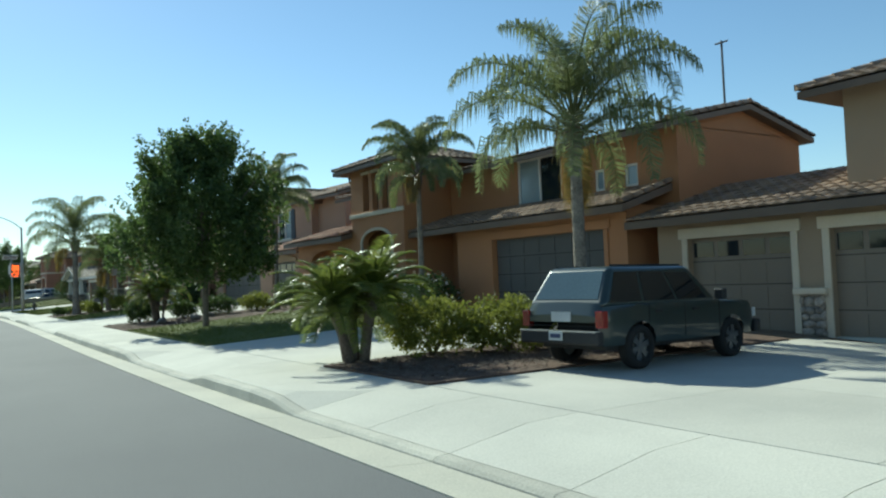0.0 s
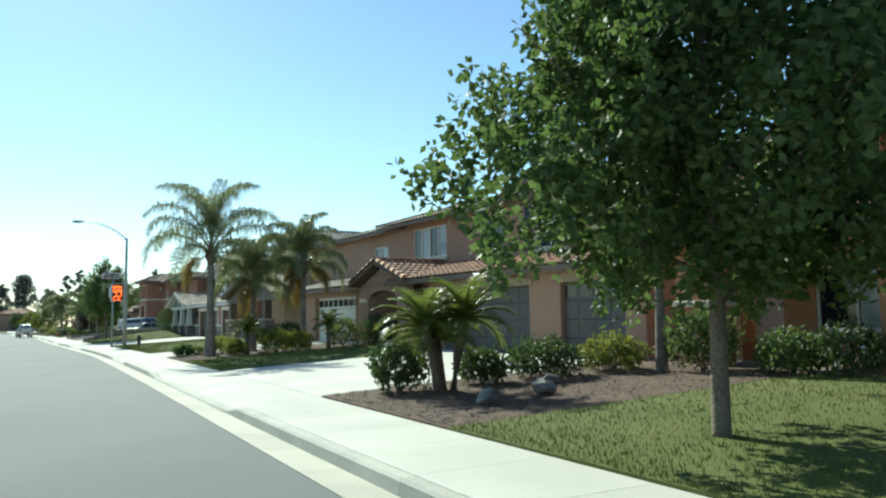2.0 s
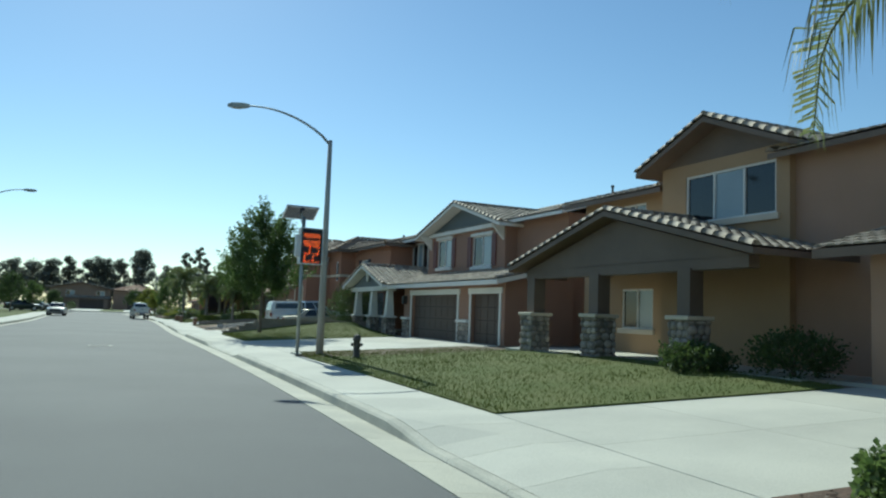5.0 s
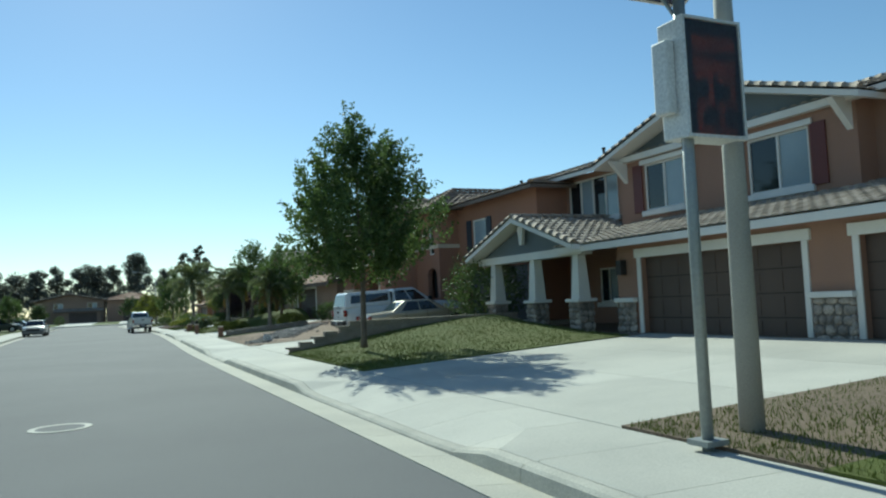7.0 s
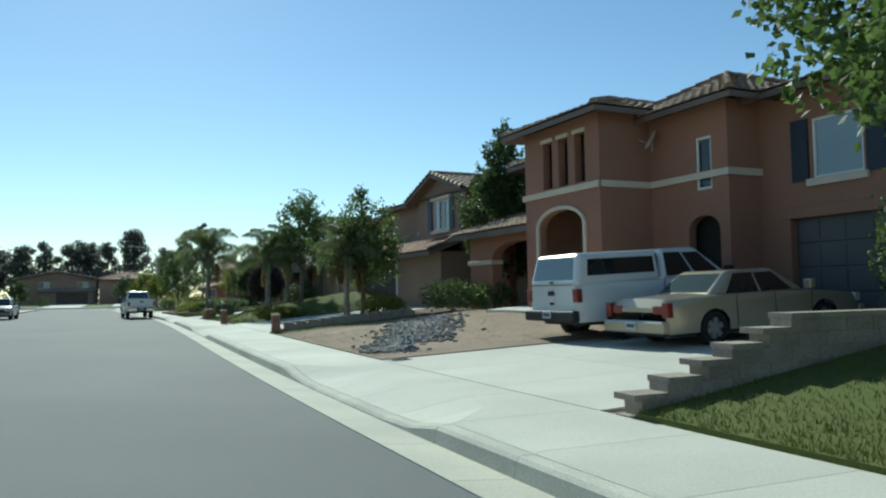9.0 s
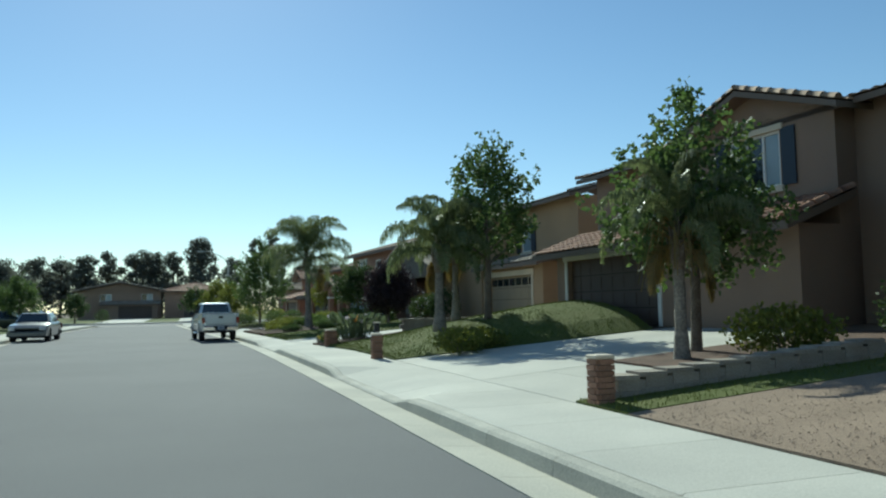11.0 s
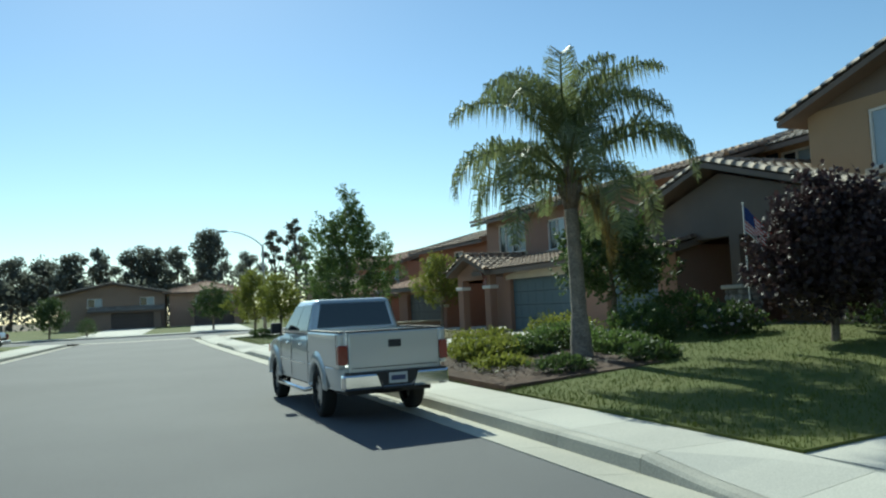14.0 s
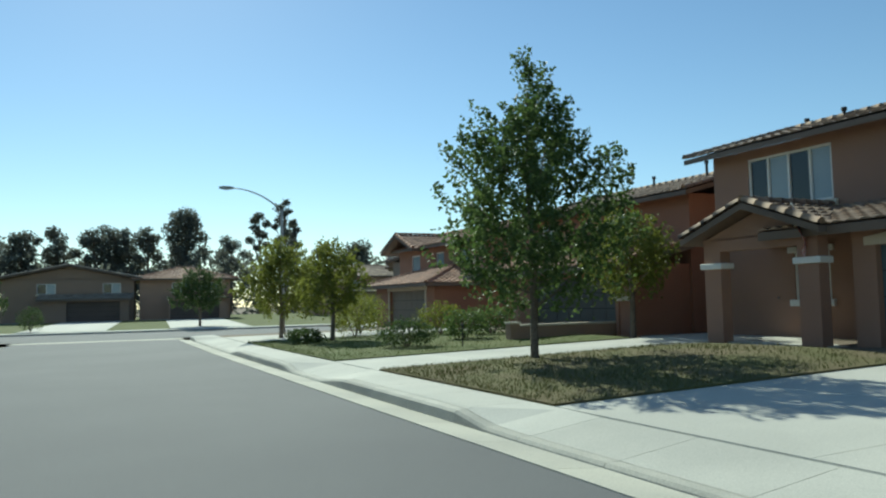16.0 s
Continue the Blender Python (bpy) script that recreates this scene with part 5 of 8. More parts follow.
# two houses on the other side of the street near the corner
for X, Y, pa in ((-22, 172, "gold"), (-22.5, 150, "brown")):
    hs = thing("house", pose(X, Y, 0.35, 0, 0, 180), "stucco two-storey house across the street", "house", "far houses")
    P = STUCCO[pa]
    footing(hs, 0.1, 10, -14, 0)
    block(hs, P, 0, 10, -14, 0, 0, 4.8, front=[(-12, -10.4, 3.2, 4.3), (-5, -3.4, 3.2, 4.3), (-8, -3, 0, 2.1)])
    window(hs, 0, -12, -10.4, 3.2, 4.3, 2)
    window(hs, 0, -5, -3.4, 3.2, 4.3, 2)
    garage_door(hs, 0, -8, -3, 0, 2.1, GDOOR["tan"])
    roof_hip(hs, -0.7, 10.7, -14.7, 0.7, 4.8, 1.6, TILE, BROWNWOOD)

# ---- plants ----


def quad_leaf(g, c, d, up, l, w):
    """A leaf folded along its middle."""
    s = d.cross(up)
    s = s.normalized() * w if s.length > 1e-4 else Vector((w, 0, 0))
    n = len(g.v)
    e = c + d * l
    m = c + d * (l * 0.5) + up * (w * 0.25)
    g.v += [tuple(c), tuple(m + s), tuple(e), tuple(m - s)]
    g.f.append((n, n + 1, n + 2, n + 3))


def rand_dir(r):
    while True:
        v = Vector((r.uniform(-1, 1), r.uniform(-1, 1), r.uniform(-1, 1)))
        if 0.05 < v.length < 1:
            return v.normalized()


def broadleaf(x, y, z, h, z0, rad, clumps, per, seed, leaf, label, size=0.11, pointed=0.6, lean=(0, 0), group="street trees", name="tree", spread=0.3, limbs=14, trunk_r=None):
    """Trunk, limbs and a crown of leaf clumps with gaps; widest a third up the crown."""
    r = random.Random(seed)
    t = thing(name, pose(x, y, z), label, "tree", group)
    tr = trunk_r or 0.016 * h + 0.03
    top = Vector((lean[0], lean[1], h * 0.9))
    pts = [(0, 0, -0.15), (0, 0, 0.1), (lean[0] * .2 + 0.03, lean[1] * .2, h * 0.3), (lean[0] * .6 - 0.03, lean[1] * .6 + .03, h * 0.62), tuple(top)]
    part("trunk", G().tube(pts, [tr * 1.35, tr, tr * 0.8, tr * 0.45, 0.012], 9), BARK, t, smooth=True)

    def env(f):
        return rad * (math.sin(math.pi * min(1, f ** 0.62 * 0.93 + 0.09)) ** pointed if f < 1 else 0)

    tips = []
    for i in range(limbs):
        f = (i + 0.5) / limbs
        zs = z0 * 0.8 + (h * 0.86 - z0 * 0.8) * f * 0.9
        a = i * 2.4 + r.uniform(-.4, .4)
        rr = max(0.2, env(f) * r.uniform(0.7, 0.98))
        zt = min(h * 0.97, zs + rr * r.uniform(0.45, 0.9))
        b = Vector((lean[0] * zs / h, lean[1] * zs / h, zs))
        e = Vector((lean[0] * zt / h + rr * math.cos(a), lean[1] * zt / h + rr * math.sin(a), zt))
        mid = b.lerp(e, 0.5) + Vector((0, 0, -0.06 * rr))
        part("limb", G().tube([b, mid, e], [tr * 0.38 * (1.1 - f), tr * 0.25 * (1.1 - f), 0.008], 5), BARK, t)
        tips.append((mid, e))
    g = G()
    hc = h - z0
    for i in range(int(clumps * 1.95)):
        f = r.random() ** 0.85
        if r.random() > 0.08 + (env(f) / rad) ** 1.4:
            continue
        a = r.uniform(0, 2 * math.pi)
        lobe = 1 + 0.24 * math.sin(3 * a + 7 * f + seed) + 0.16 * math.sin(7 * a - 11 * f)
        rr = env(f) * math.sqrt(r.uniform(0.1, 1.0)) * lobe
        c = Vector((lean[0] * f + rr * math.cos(a), lean[1] * f + rr * math.sin(a), z0 + hc * f + r.uniform(-.15, .15)))
        if noise.noise(c * (2.1 / rad) + Vector((seed, 0, 0))) < -0.3:
            continue
        out = Vector((math.cos(a), math.sin(a), 0.35)).normalized()
        # a leafy shoot that leans out and up
        way = (out * r.uniform(.35, 1.1) + Vector((0, 0, r.uniform(.3, 1.2))) + rand_dir(r) * .45).normalized()
        ln = spread * r.uniform(1.3, 3.0)
        for k in range(per):
            u = r.random()
            wd = spread * (.30 - .17 * u)
            p = c + way * (ln * (u - .45)) + Vector((r.gauss(0, wd), r.gauss(0, wd), r.gauss(0, wd * .8)))
            d = (rand_dir(r) + out * 0.5 + Vector((0, 0, -0.35))).normalized()
            quad_leaf(g, p, d, rand_dir(r), size * r.uniform(0.75, 1.3), size * r.uniform(0.3, 0.44))
    part("crown", g, leaf, t, kind="stuff", label="loose crown of small leaves")
    return t


def frond_mesh(g, r, base, az, elev, length, droop, leaflet, pairs, hang=0.7, stiff=False):
    """An arching rachis with leaflets on both sides, standing at several angles and hanging at their tips."""
    h = Vector((math.cos(az), math.sin(az), 0))
    pts = [Vector(base)]
    e = elev
    n = 14
    turn = r.uniform(-.25, .25)
    for i in range(n):
        hh = Vector((math.cos(az + turn * i / n), math.sin(az + turn * i / n), 0))
        d = hh * math.cos(e) + Vector((0, 0, math.sin(e)))
        pts.append(pts[-1] + d * (length / n))
        e = max(radians(-84), e - droop / n * (0.25 + 1.5 * i / n))
    g.tube(pts, [0.030 * (1 - i / (n + 1)) + 0.005 for i in range(n + 1)], 4, False)
    side = Vector((-h.y, h.x, 0))
    first = 0.1 if stiff else 0.2
    for k in range(pairs):
        t = first + (1 - first) * (k + r.random() * 0.6) / pairs
        q = t * n
        i = min(n - 1, int(q))
        p = pts[i].lerp(pts[i + 1], q - i)
        d = (pts[i + 1] - pts[i]).normalized()
        up = side.cross(d)
        if up.z < 0:
            up = -up
        l = leaflet * (math.sin(math.pi * (0.16 + 0.80 * t)) ** 0.6) * r.uniform(0.8, 1.15)
        for s in (-1, 1):
            o = (side * s * 0.85 + d * 0.5 + up * (r.uniform(-0.25, 0.75) if not stiff else 0.3)).normalized()
            a = p
            m = a + o * (l * 0.45)
            tip = m + (o * 0.45 + Vector((0, 0, -hang * r.uniform(.7, 1.2) if not stiff else -0.15))).normalized() * (l * 0.6)
            w = 0.0145 if not stiff else 0.0085
            wv = (d + Vector((0, 0, .5)) * r.uniform(-1, 1)).normalized() * w
            k0 = len(g.v)
            g.v += [tuple(a - wv * .6), tuple(a + wv * .6), tuple(m + wv), tuple(m - wv), tuple(tip)]
            g.f += [(k0, k0 + 1, k0 + 2, k0 + 3), (k0 + 3, k0 + 2, k0 + 4)]


def queen_palm(x, y, z, trunk, seed, label, fronds=17, length=2.7, old=3, lean=(0, 0), r0=0.17, leaflet=0.55, pairs=52, arch=1.45):
    r = random.Random(seed)
    fronds += 6
    pairs += 40
    leaflet *= 1.45 * min(1, length / 2.9)
    length *= 1.07
    t = thing("palm_tree", pose(x, y, z), label, "palm tree", "queen palms")
    stalks, old = 14 * old, (old + 1) // 2
    top = Vector((lean[0], lean[1], trunk))
    n = max(8, int(trunk / 0.16))
    pts, rad = [], []
    for i in range(n + 1):
        f = i / n
        pts.append((lean[0] * f * f, lean[1] * f * f, -0.15 + (trunk + 0.15) * f))
        rad.append((r0 * (1.35 - 0.45 * min(1, f * 3)) if f < 0.33 else r0 * (0.9 - 0.18 * f)) * (1.0 + (0.05 if i % 2 else 0)))
    part("trunk", G().tube(pts, rad, 12), PALMBARK, t, smooth=True)
    part("crownshaft", G().tube([top - Vector((0, 0, .1)), top + Vector((0, 0, .25)), top + Vector((0, 0, .95))], [r0 * .75, r0 * 1.15, 0.06], 10), BARK, t, "fibrous brown crown base", smooth=True)
    for i in range(9):
        az = i * 2.399
        d = Vector((math.cos(az), math.sin(az), 0))
        b0 = top + Vector((0, 0, 0.02 + .05 * i))
        part("leaf_base", G().tube([b0 + d * r0 * .6, b0 + d * (r0 * 1.2) + Vector((0, 0, .18)), b0 + d * (r0 * 1.5) + Vector((0, 0, .42))], [.05, .04, .012], 5), BARK, t)
    for i in range(fronds):
        f = i / (fronds - 1)
        az = i * 2.399 + r.uniform(-.3, .3)
        elev = radians(88 - 74 * f ** 1.2 + r.uniform(-7, 7))
        dry = i >= fronds - old
        if dry:
            elev = radians(r.uniform(-35, 5))
        g = G()
        frond_mesh(g, r, top + Vector((0, 0, 0.75 - 0.45 * f)), az, elev, (.68 if dry else 1) * length * r.uniform(0.88, 1.1) * (0.88 + 0.14 * math.sin(math.pi * f)), radians((72 + 62 * f) * arch), leaflet * r.uniform(.9, 1.1), pairs + (50 if dry else 0), 2.3)
        part("frond", g, FRONDOLD if dry else FROND, t, "yellowed hanging frond" if dry else "")
    fl = G()
    for i in range(stalks if stalks > 14 else 0):
        a, q = r.uniform(0, 6.283), r.uniform(.15, .45)
        b0 = top + Vector((.1 * math.cos(a), .1 * math.sin(a), r.uniform(.3, .7)))
        b1 = b0 + Vector((q * math.cos(a), q * math.sin(a), r.uniform(.0, .25)))
        b2 = b1 + Vector((q * .5 * math.cos(a), q * .5 * math.sin(a), -r.uniform(.3, .8)))
        fl.tube([b0, b1, b2], [.012, .011, .008], 3, False)
    if fl.v:
        part("flower_stalk", fl, FRONDOLD, t, "hanging yellow-orange flower strands", kind="stuff")
    return t


def date_palm(x, y, z, trunks, seed, label, length=1.1, fronds=22, name="dwarf_palm"):
    """Clustered dwarf date palm: short shaggy trunks under stiff feathery heads."""
    r = random.Random(seed)
    t = thing(name, pose(x, y, z), label, "dwarf palm", "dwarf palms")
    for dx, dy, h in trunks:
        pts = [(dx * .3, dy * .3, -0.1), (dx * .6, dy * .6, h * .5), (dx, dy, h)]
        part("trunk", G().tube(pts, [0.10, 0.085, 0.11], 8), BARK, t, smooth=True)
        for i in range(fronds):
            f = i / (fronds - 1)
            g = G()
            frond_mesh(g, r, (dx, dy, h), i * 2.399 + r.uniform(-.2, .2), radians(80 - 85 * f), length * r.uniform(.85, 1.1), radians(82), 0.27, 46, 0.5, True)
            part("frond", g, DATE, t)
    return t


def shrub(x, y, r0, h, seed, leaf, label, n=900, size=0.09, flower=None, blooms=0, name="shrub", z=None, category="shrub", flat=1.0):
    r = random.Random(seed)
    t = thing(name, pose(x, y, (hz(x, y) if z is None else z) + 0.02), label, category, "garden shrubs")
    for i in range(6):
        a = i * 1.05 + r.random()
        part("stem", G().tube([(0, 0, -0.05), (r0 * .3 * math.cos(a), r0 * .3 * math.sin(a), h * .4), (r0 * .6 * math.cos(a), r0 * .6 * math.sin(a), h * .75)], [0.02, 0.014, 0.006], 5), BARK, t)
    g = G()
    fl = G()

    def spot():
        a, e = r.uniform(0, 6.283), math.acos(r.uniform(-0.85, 1))
        q = r.uniform(0.3, 1.0) ** 0.5 * (1 + 0.2 * math.sin(3 * a + seed) * math.sin(2.5 * e + seed) + 0.12 * math.sin(9 * a + 5 * e))
        return Vector((r0 * q * math.sin(e) * math.cos(a), r0 * q * math.sin(e) * math.sin(a) * flat, h * 0.48 + h * 0.5 * q * math.cos(e)))

    for i in range(int(n * 1.7)):
        p = spot()
        quad_leaf(g, p, (rand_dir(r) + p.normalized() * .6 + Vector((0, 0, .2))).normalized(), rand_dir(r), size * r.uniform(.7, 1.3), size * r.uniform(.3, .45))
    part("foliage", g, leaf, t, kind="stuff")
    for i in range(blooms):
        p = spot() * 1.04
        for k in range(6):
            quad_leaf(fl, p, (rand_dir(r) + Vector((0, 0, .5))).normalized(), rand_dir(r), 0.06, 0.03)
    if blooms:
        part("blossom", fl, flower, t, kind="stuff")
    return t


# street trees
broadleaf(7.2, 28.6, hz(7.2, 28.6), 6.6, 1.6, 2.5, 1000, 38, 11, LEAF, "leafy green pear tree casting shade on the lawn", 0.115, 0.55, trunk_r=.105)
broadleaf(6.8, 90.5, hz(6.8, 90.5) + .36, 6.3, 1.8, 1.95, 680, 42, 12, LEAF, "young pear tree on the raised lawn", 0.095, 0.6, trunk_r=.085)
broadleaf(5.0, 160.1, hz(5.0, 160.1) + .05, 6.0, 1.1, 1.8, 480, 40, 13, LEAF, "young green tree with pointed crown", 0.095, 0.75, trunk_r=.085)
broadleaf(13.9, 113.2, hz(13.9, 113.2), 6.6, 1.1, 1.6, 480, 34, 14, LEAFDK, "tall dark green tree beside a red house", 0.13, 0.8)
broadleaf(10.4, 98.2 + 66.4, 0.4, 3.6, 1.3, 1.2, 160, 24, 15, LEAFYEL, "small light green tree by a red house", 0.11, 0.5)
broadleaf(9.0, 115.5, hz(9.0, 115.5), 4.6, 1.4, 1.4, 260, 24, 16, LEAF, "bushy tree in a front garden", 0.12, 0.5)
broadleaf(8.6, 124.6, hz(8.6, 124.6) + .6, 5.2, 1.8, 1.4, 220, 24, 17, LEAF, "slender leafy tree beside palms", 0.12, 0.5)
broadleaf(9.4, 139.8, hz(9.4, 139.8), 2.9, 0.85, 1.05, 420, 30, 18, LEAFPLUM, "dark purple-leaved plum tree in front of the porch", 0.11, 0.45)
broadleaf(9.4, 147.0, hz(9, 147.2), 3.3, 1.2, 1.3, 240, 24, 19, LEAFDK, "spreading dark tree behind the palm", 0.12, 0.45)
broadleaf(3.6, 172.5, 0.2, 3.4, 1.1, 1.1, 170, 24, 20, LEAFYEL, "young yellow-green tree near the corner", 0.11, 0.5)
broadleaf(2.6, 177.5, 0.2, 3.8, 1.0, 1.4, 220, 24, 21, LEAFYEL, "yellow-green tree near the corner", 0.12, 0.5)
broadleaf(0.8, 203, 0.15, 4.2, 1.2, 1.6, 200, 22, 22, LEAFDK, "dark tree beyond the cross street", 0.15, 0.5)
broadleaf(-12.5, 201.5, 0.15, 3.4, 0.9, 1.3, 160, 22, 23, LEAFDK, "rounded tree by a driveway", 0.15, 0.5)
broadleaf(-19.5, 199, 0.15, 4.6, 1.0, 1.9, 240, 22, 24, LEAFDK, "dark tree at the corner lot", 0.15, 0.5)
broadleaf(-12.2, 170, 0.2, 4.0, 1.2, 1.4, 220, 22, 25, LEAF, "tree on the far side of the street", 0.13, 0.5)
broadleaf(-13.2, 158, 0.2, 4.8, 1.4, 1.7, 240, 22, 26, LEAFDK, "dark tree on the far side of the street", 0.13, 0.5)
broadleaf(-14, 140, 0.2, 5.2, 1.4, 1.8, 240, 22, 27, LEAFDK, "leafy tree on the far side of the street", 0.13, 0.5)

# dark gum trees behind the far houses
rr = random.Random(99)
# x, height, half width of the crown, where the crown begins, number of leaf clumps
GUMS = [(-80, 13, 4, .3, 12), (-71, 12, 4, .3, 12), (-64, 14, 4, .3, 13), (-57, 12.5, 4, .3, 12), (-50, 13.5, 4.2, .3, 12), (-44, 12, 4, .3, 12), (-38, 12.5, 3.6, .3, 12), (-33, 11, 3.4, .3, 11), (-27.6, 11.6, 3.2, .3, 11),
        (-23.1, 11.2, 2.6, .3, 11), (-18.8, 11.8, 2.4, .35, 10), (-15.3, 12.8, 2.2, .45, 8), (-10.2, 12.2, 2.4, .3, 11), (-7.4, 13.1, 2.9, .3, 13), (-3.4, 12.6, 2.4, .3, 10), (1.8, 15.4, 2.8, .45, 13),
        (8.3, 11.8, 2.6, .35, 8), (12.6, 15.5, 1.6, .62, 5), (15.5, 16.6, 1.5, .5, 8), (17.7, 14.0, 1.2, .45, 6), (21, 10.2, 2.4, .3, 9), (27, 11, 3, .3, 10), (34, 10.5, 3, .3, 10), (42, 10, 3, .3, 10)]
for i, (gx, gh, gw, base, nb) in enumerate(GUMS):
    gh, gw, nb = gh * 1.04, gw * 1.42, int(nb * 1.8)
    t = thing("gum_tree", pose(gx, 262 + rr.uniform(-4, 4), 0), "tall dark eucalyptus with open clumped crown", "tree", "far gum trees")
    part("trunk", G().tube([(0, 0, -.2), (.3, 0, gh * .4), (0.1, .2, gh * .86)], [.30, .22, .07], 7), BARK, t)
    g = G()
    for b in range(nb):
        a = b * 2.4 + i
        u = (b + .5) / nb
        cr = gw * rr.uniform(.2, .36)
        zz = gh * base + (gh - cr * .8 - gh * base) * u
        out = max(gw - cr, 0) * rr.uniform(.35, 1.0) * (1.0 if u < .8 else .5)
        c = Vector((out * math.cos(a), out * math.sin(a), zz))
        part("limb", G().tube([(0.2, 0, max(zz - gh * .2, gh * .2)), tuple(c)], [.11, .04], 5), BARK, t)
        for k in range(int(40 + 190 * cr)):
            d = rand_dir(rr)
            p = c + Vector((d.x, d.y, d.z * .8)) * cr * rr.uniform(.05, 1.5) ** .5
            quad_leaf(g, p, (rand_dir(rr) + Vector((0, 0, -.5))).normalized(), rand_dir(rr), rr.uniform(.28, .5), rr.uniform(.10, .18))
    part("crown", g, EUCA, t, kind="stuff")
g = G()
for i in range(7000):
    px, py = rr.uniform(-95, 95), rr.uniform(252, 268)
    p = Vector((px, py, rr.uniform(0.2, 7.8 + 1.2 * math.sin(px * .21) + 1.0 * math.sin(px * .53) + (1.0 if px < -15 else 0))))
    for k in range(3):
        quad_leaf(g, p + rand_dir(rr) * .6, rand_dir(rr), rand_dir(rr), rr.uniform(.5, .9), rr.uniform(.16, .3))
tagged(g.ob("far_woods", EUCA), "dark undergrowth below the far gum trees", "woods", kind="stuff")

# queen palms
queen_palm(11.7, 16.2, hz(11.7, 16.2), 3.9, 31, "queen palm with grey trunk in a planting bed", 19, 3.2, 2, (0, 0), 0.17)
queen_palm(12.6, 24.1, hz(12.6, 24.1), 3.9, 32, "slender queen palm by the entry tower", 15, 2.1, 1, (0, 0), 0.10, 0.45)
queen_palm(11.9, 34.2, hz(11.9, 34.2), 4.1, 33, "slender palm beside a porch", 14, 2.3, 1, (0, 0), 0.10, 0.45)
queen_palm(7.35, 54.6, hz(7.35, 54.6), 3.8, 34, "tall queen palm with yellowed lower fronds", 17, 3.5, 2, (0, 0), 0.185)
queen_palm(9.3, 55.4, hz(9.3, 55.4), 2.5, 35, "queen palm with drooping yellowed fronds", 15, 2.4, 4, (0, 0), 0.15)
queen_palm(11.2, 54.4, hz(11.2, 54.4), 3.1, 36, "queen palm in front of a white garage door", 16, 2.5, 5, (0, 0), 0.14)
queen_palm(5.95, 142.4, hz(5.95, 142.4) + .1, 2.95, 37, "queen palm on a mulch mound", 21, 2.8, 2, (-0.05, 0), 0.17)
queen_palm(8.3, 126.6, hz(8.3, 126.6) + .65, 1.7, 38, "queen palm on the lawn mound", 14, 1.8, 2, (0, 0), 0.12)
queen_palm(6.9, 123.9, hz(6.9, 123.9) + .55, 1.55, 39, "queen palm with thick trunk on the lawn mound", 14, 1.9, 1, (0, 0), 0.15)
queen_palm(8.2, 114.8, hz(8.2, 114.8), 1.6, 40, "low palm with yellowed arching fronds", 14, 1.7, 5, (0, 0), 0.12, 0.4)

# dwarf date palms
date_palm(5.6, 15.25, hz(5.6, 15.25), [(-.35, .1, 1.0), (.3, -.15, 1.2), (.1, .35, 0.8)], 51, "clustered dwarf date palm at the kerb", 1.15, 30)
date_palm(7.3, 34.9, hz(7.3, 34.9), [(-.3, .2, 1.2), (.3, -.2, 1.35), (0, .4, 1.0)], 52, "clustered dwarf date palm in a mulch bed")
date_palm(8.6, 53.6, hz(8.6, 53.6), [(0, 0, 0.95)], 53, "dwarf date palm under tall palms", .9, 18)
date_palm(11.6, 52.4, hz(11.6, 52.4), [(0, 0, 1.0)], 54, "small dwarf date palm by the lawn", .85, 18)

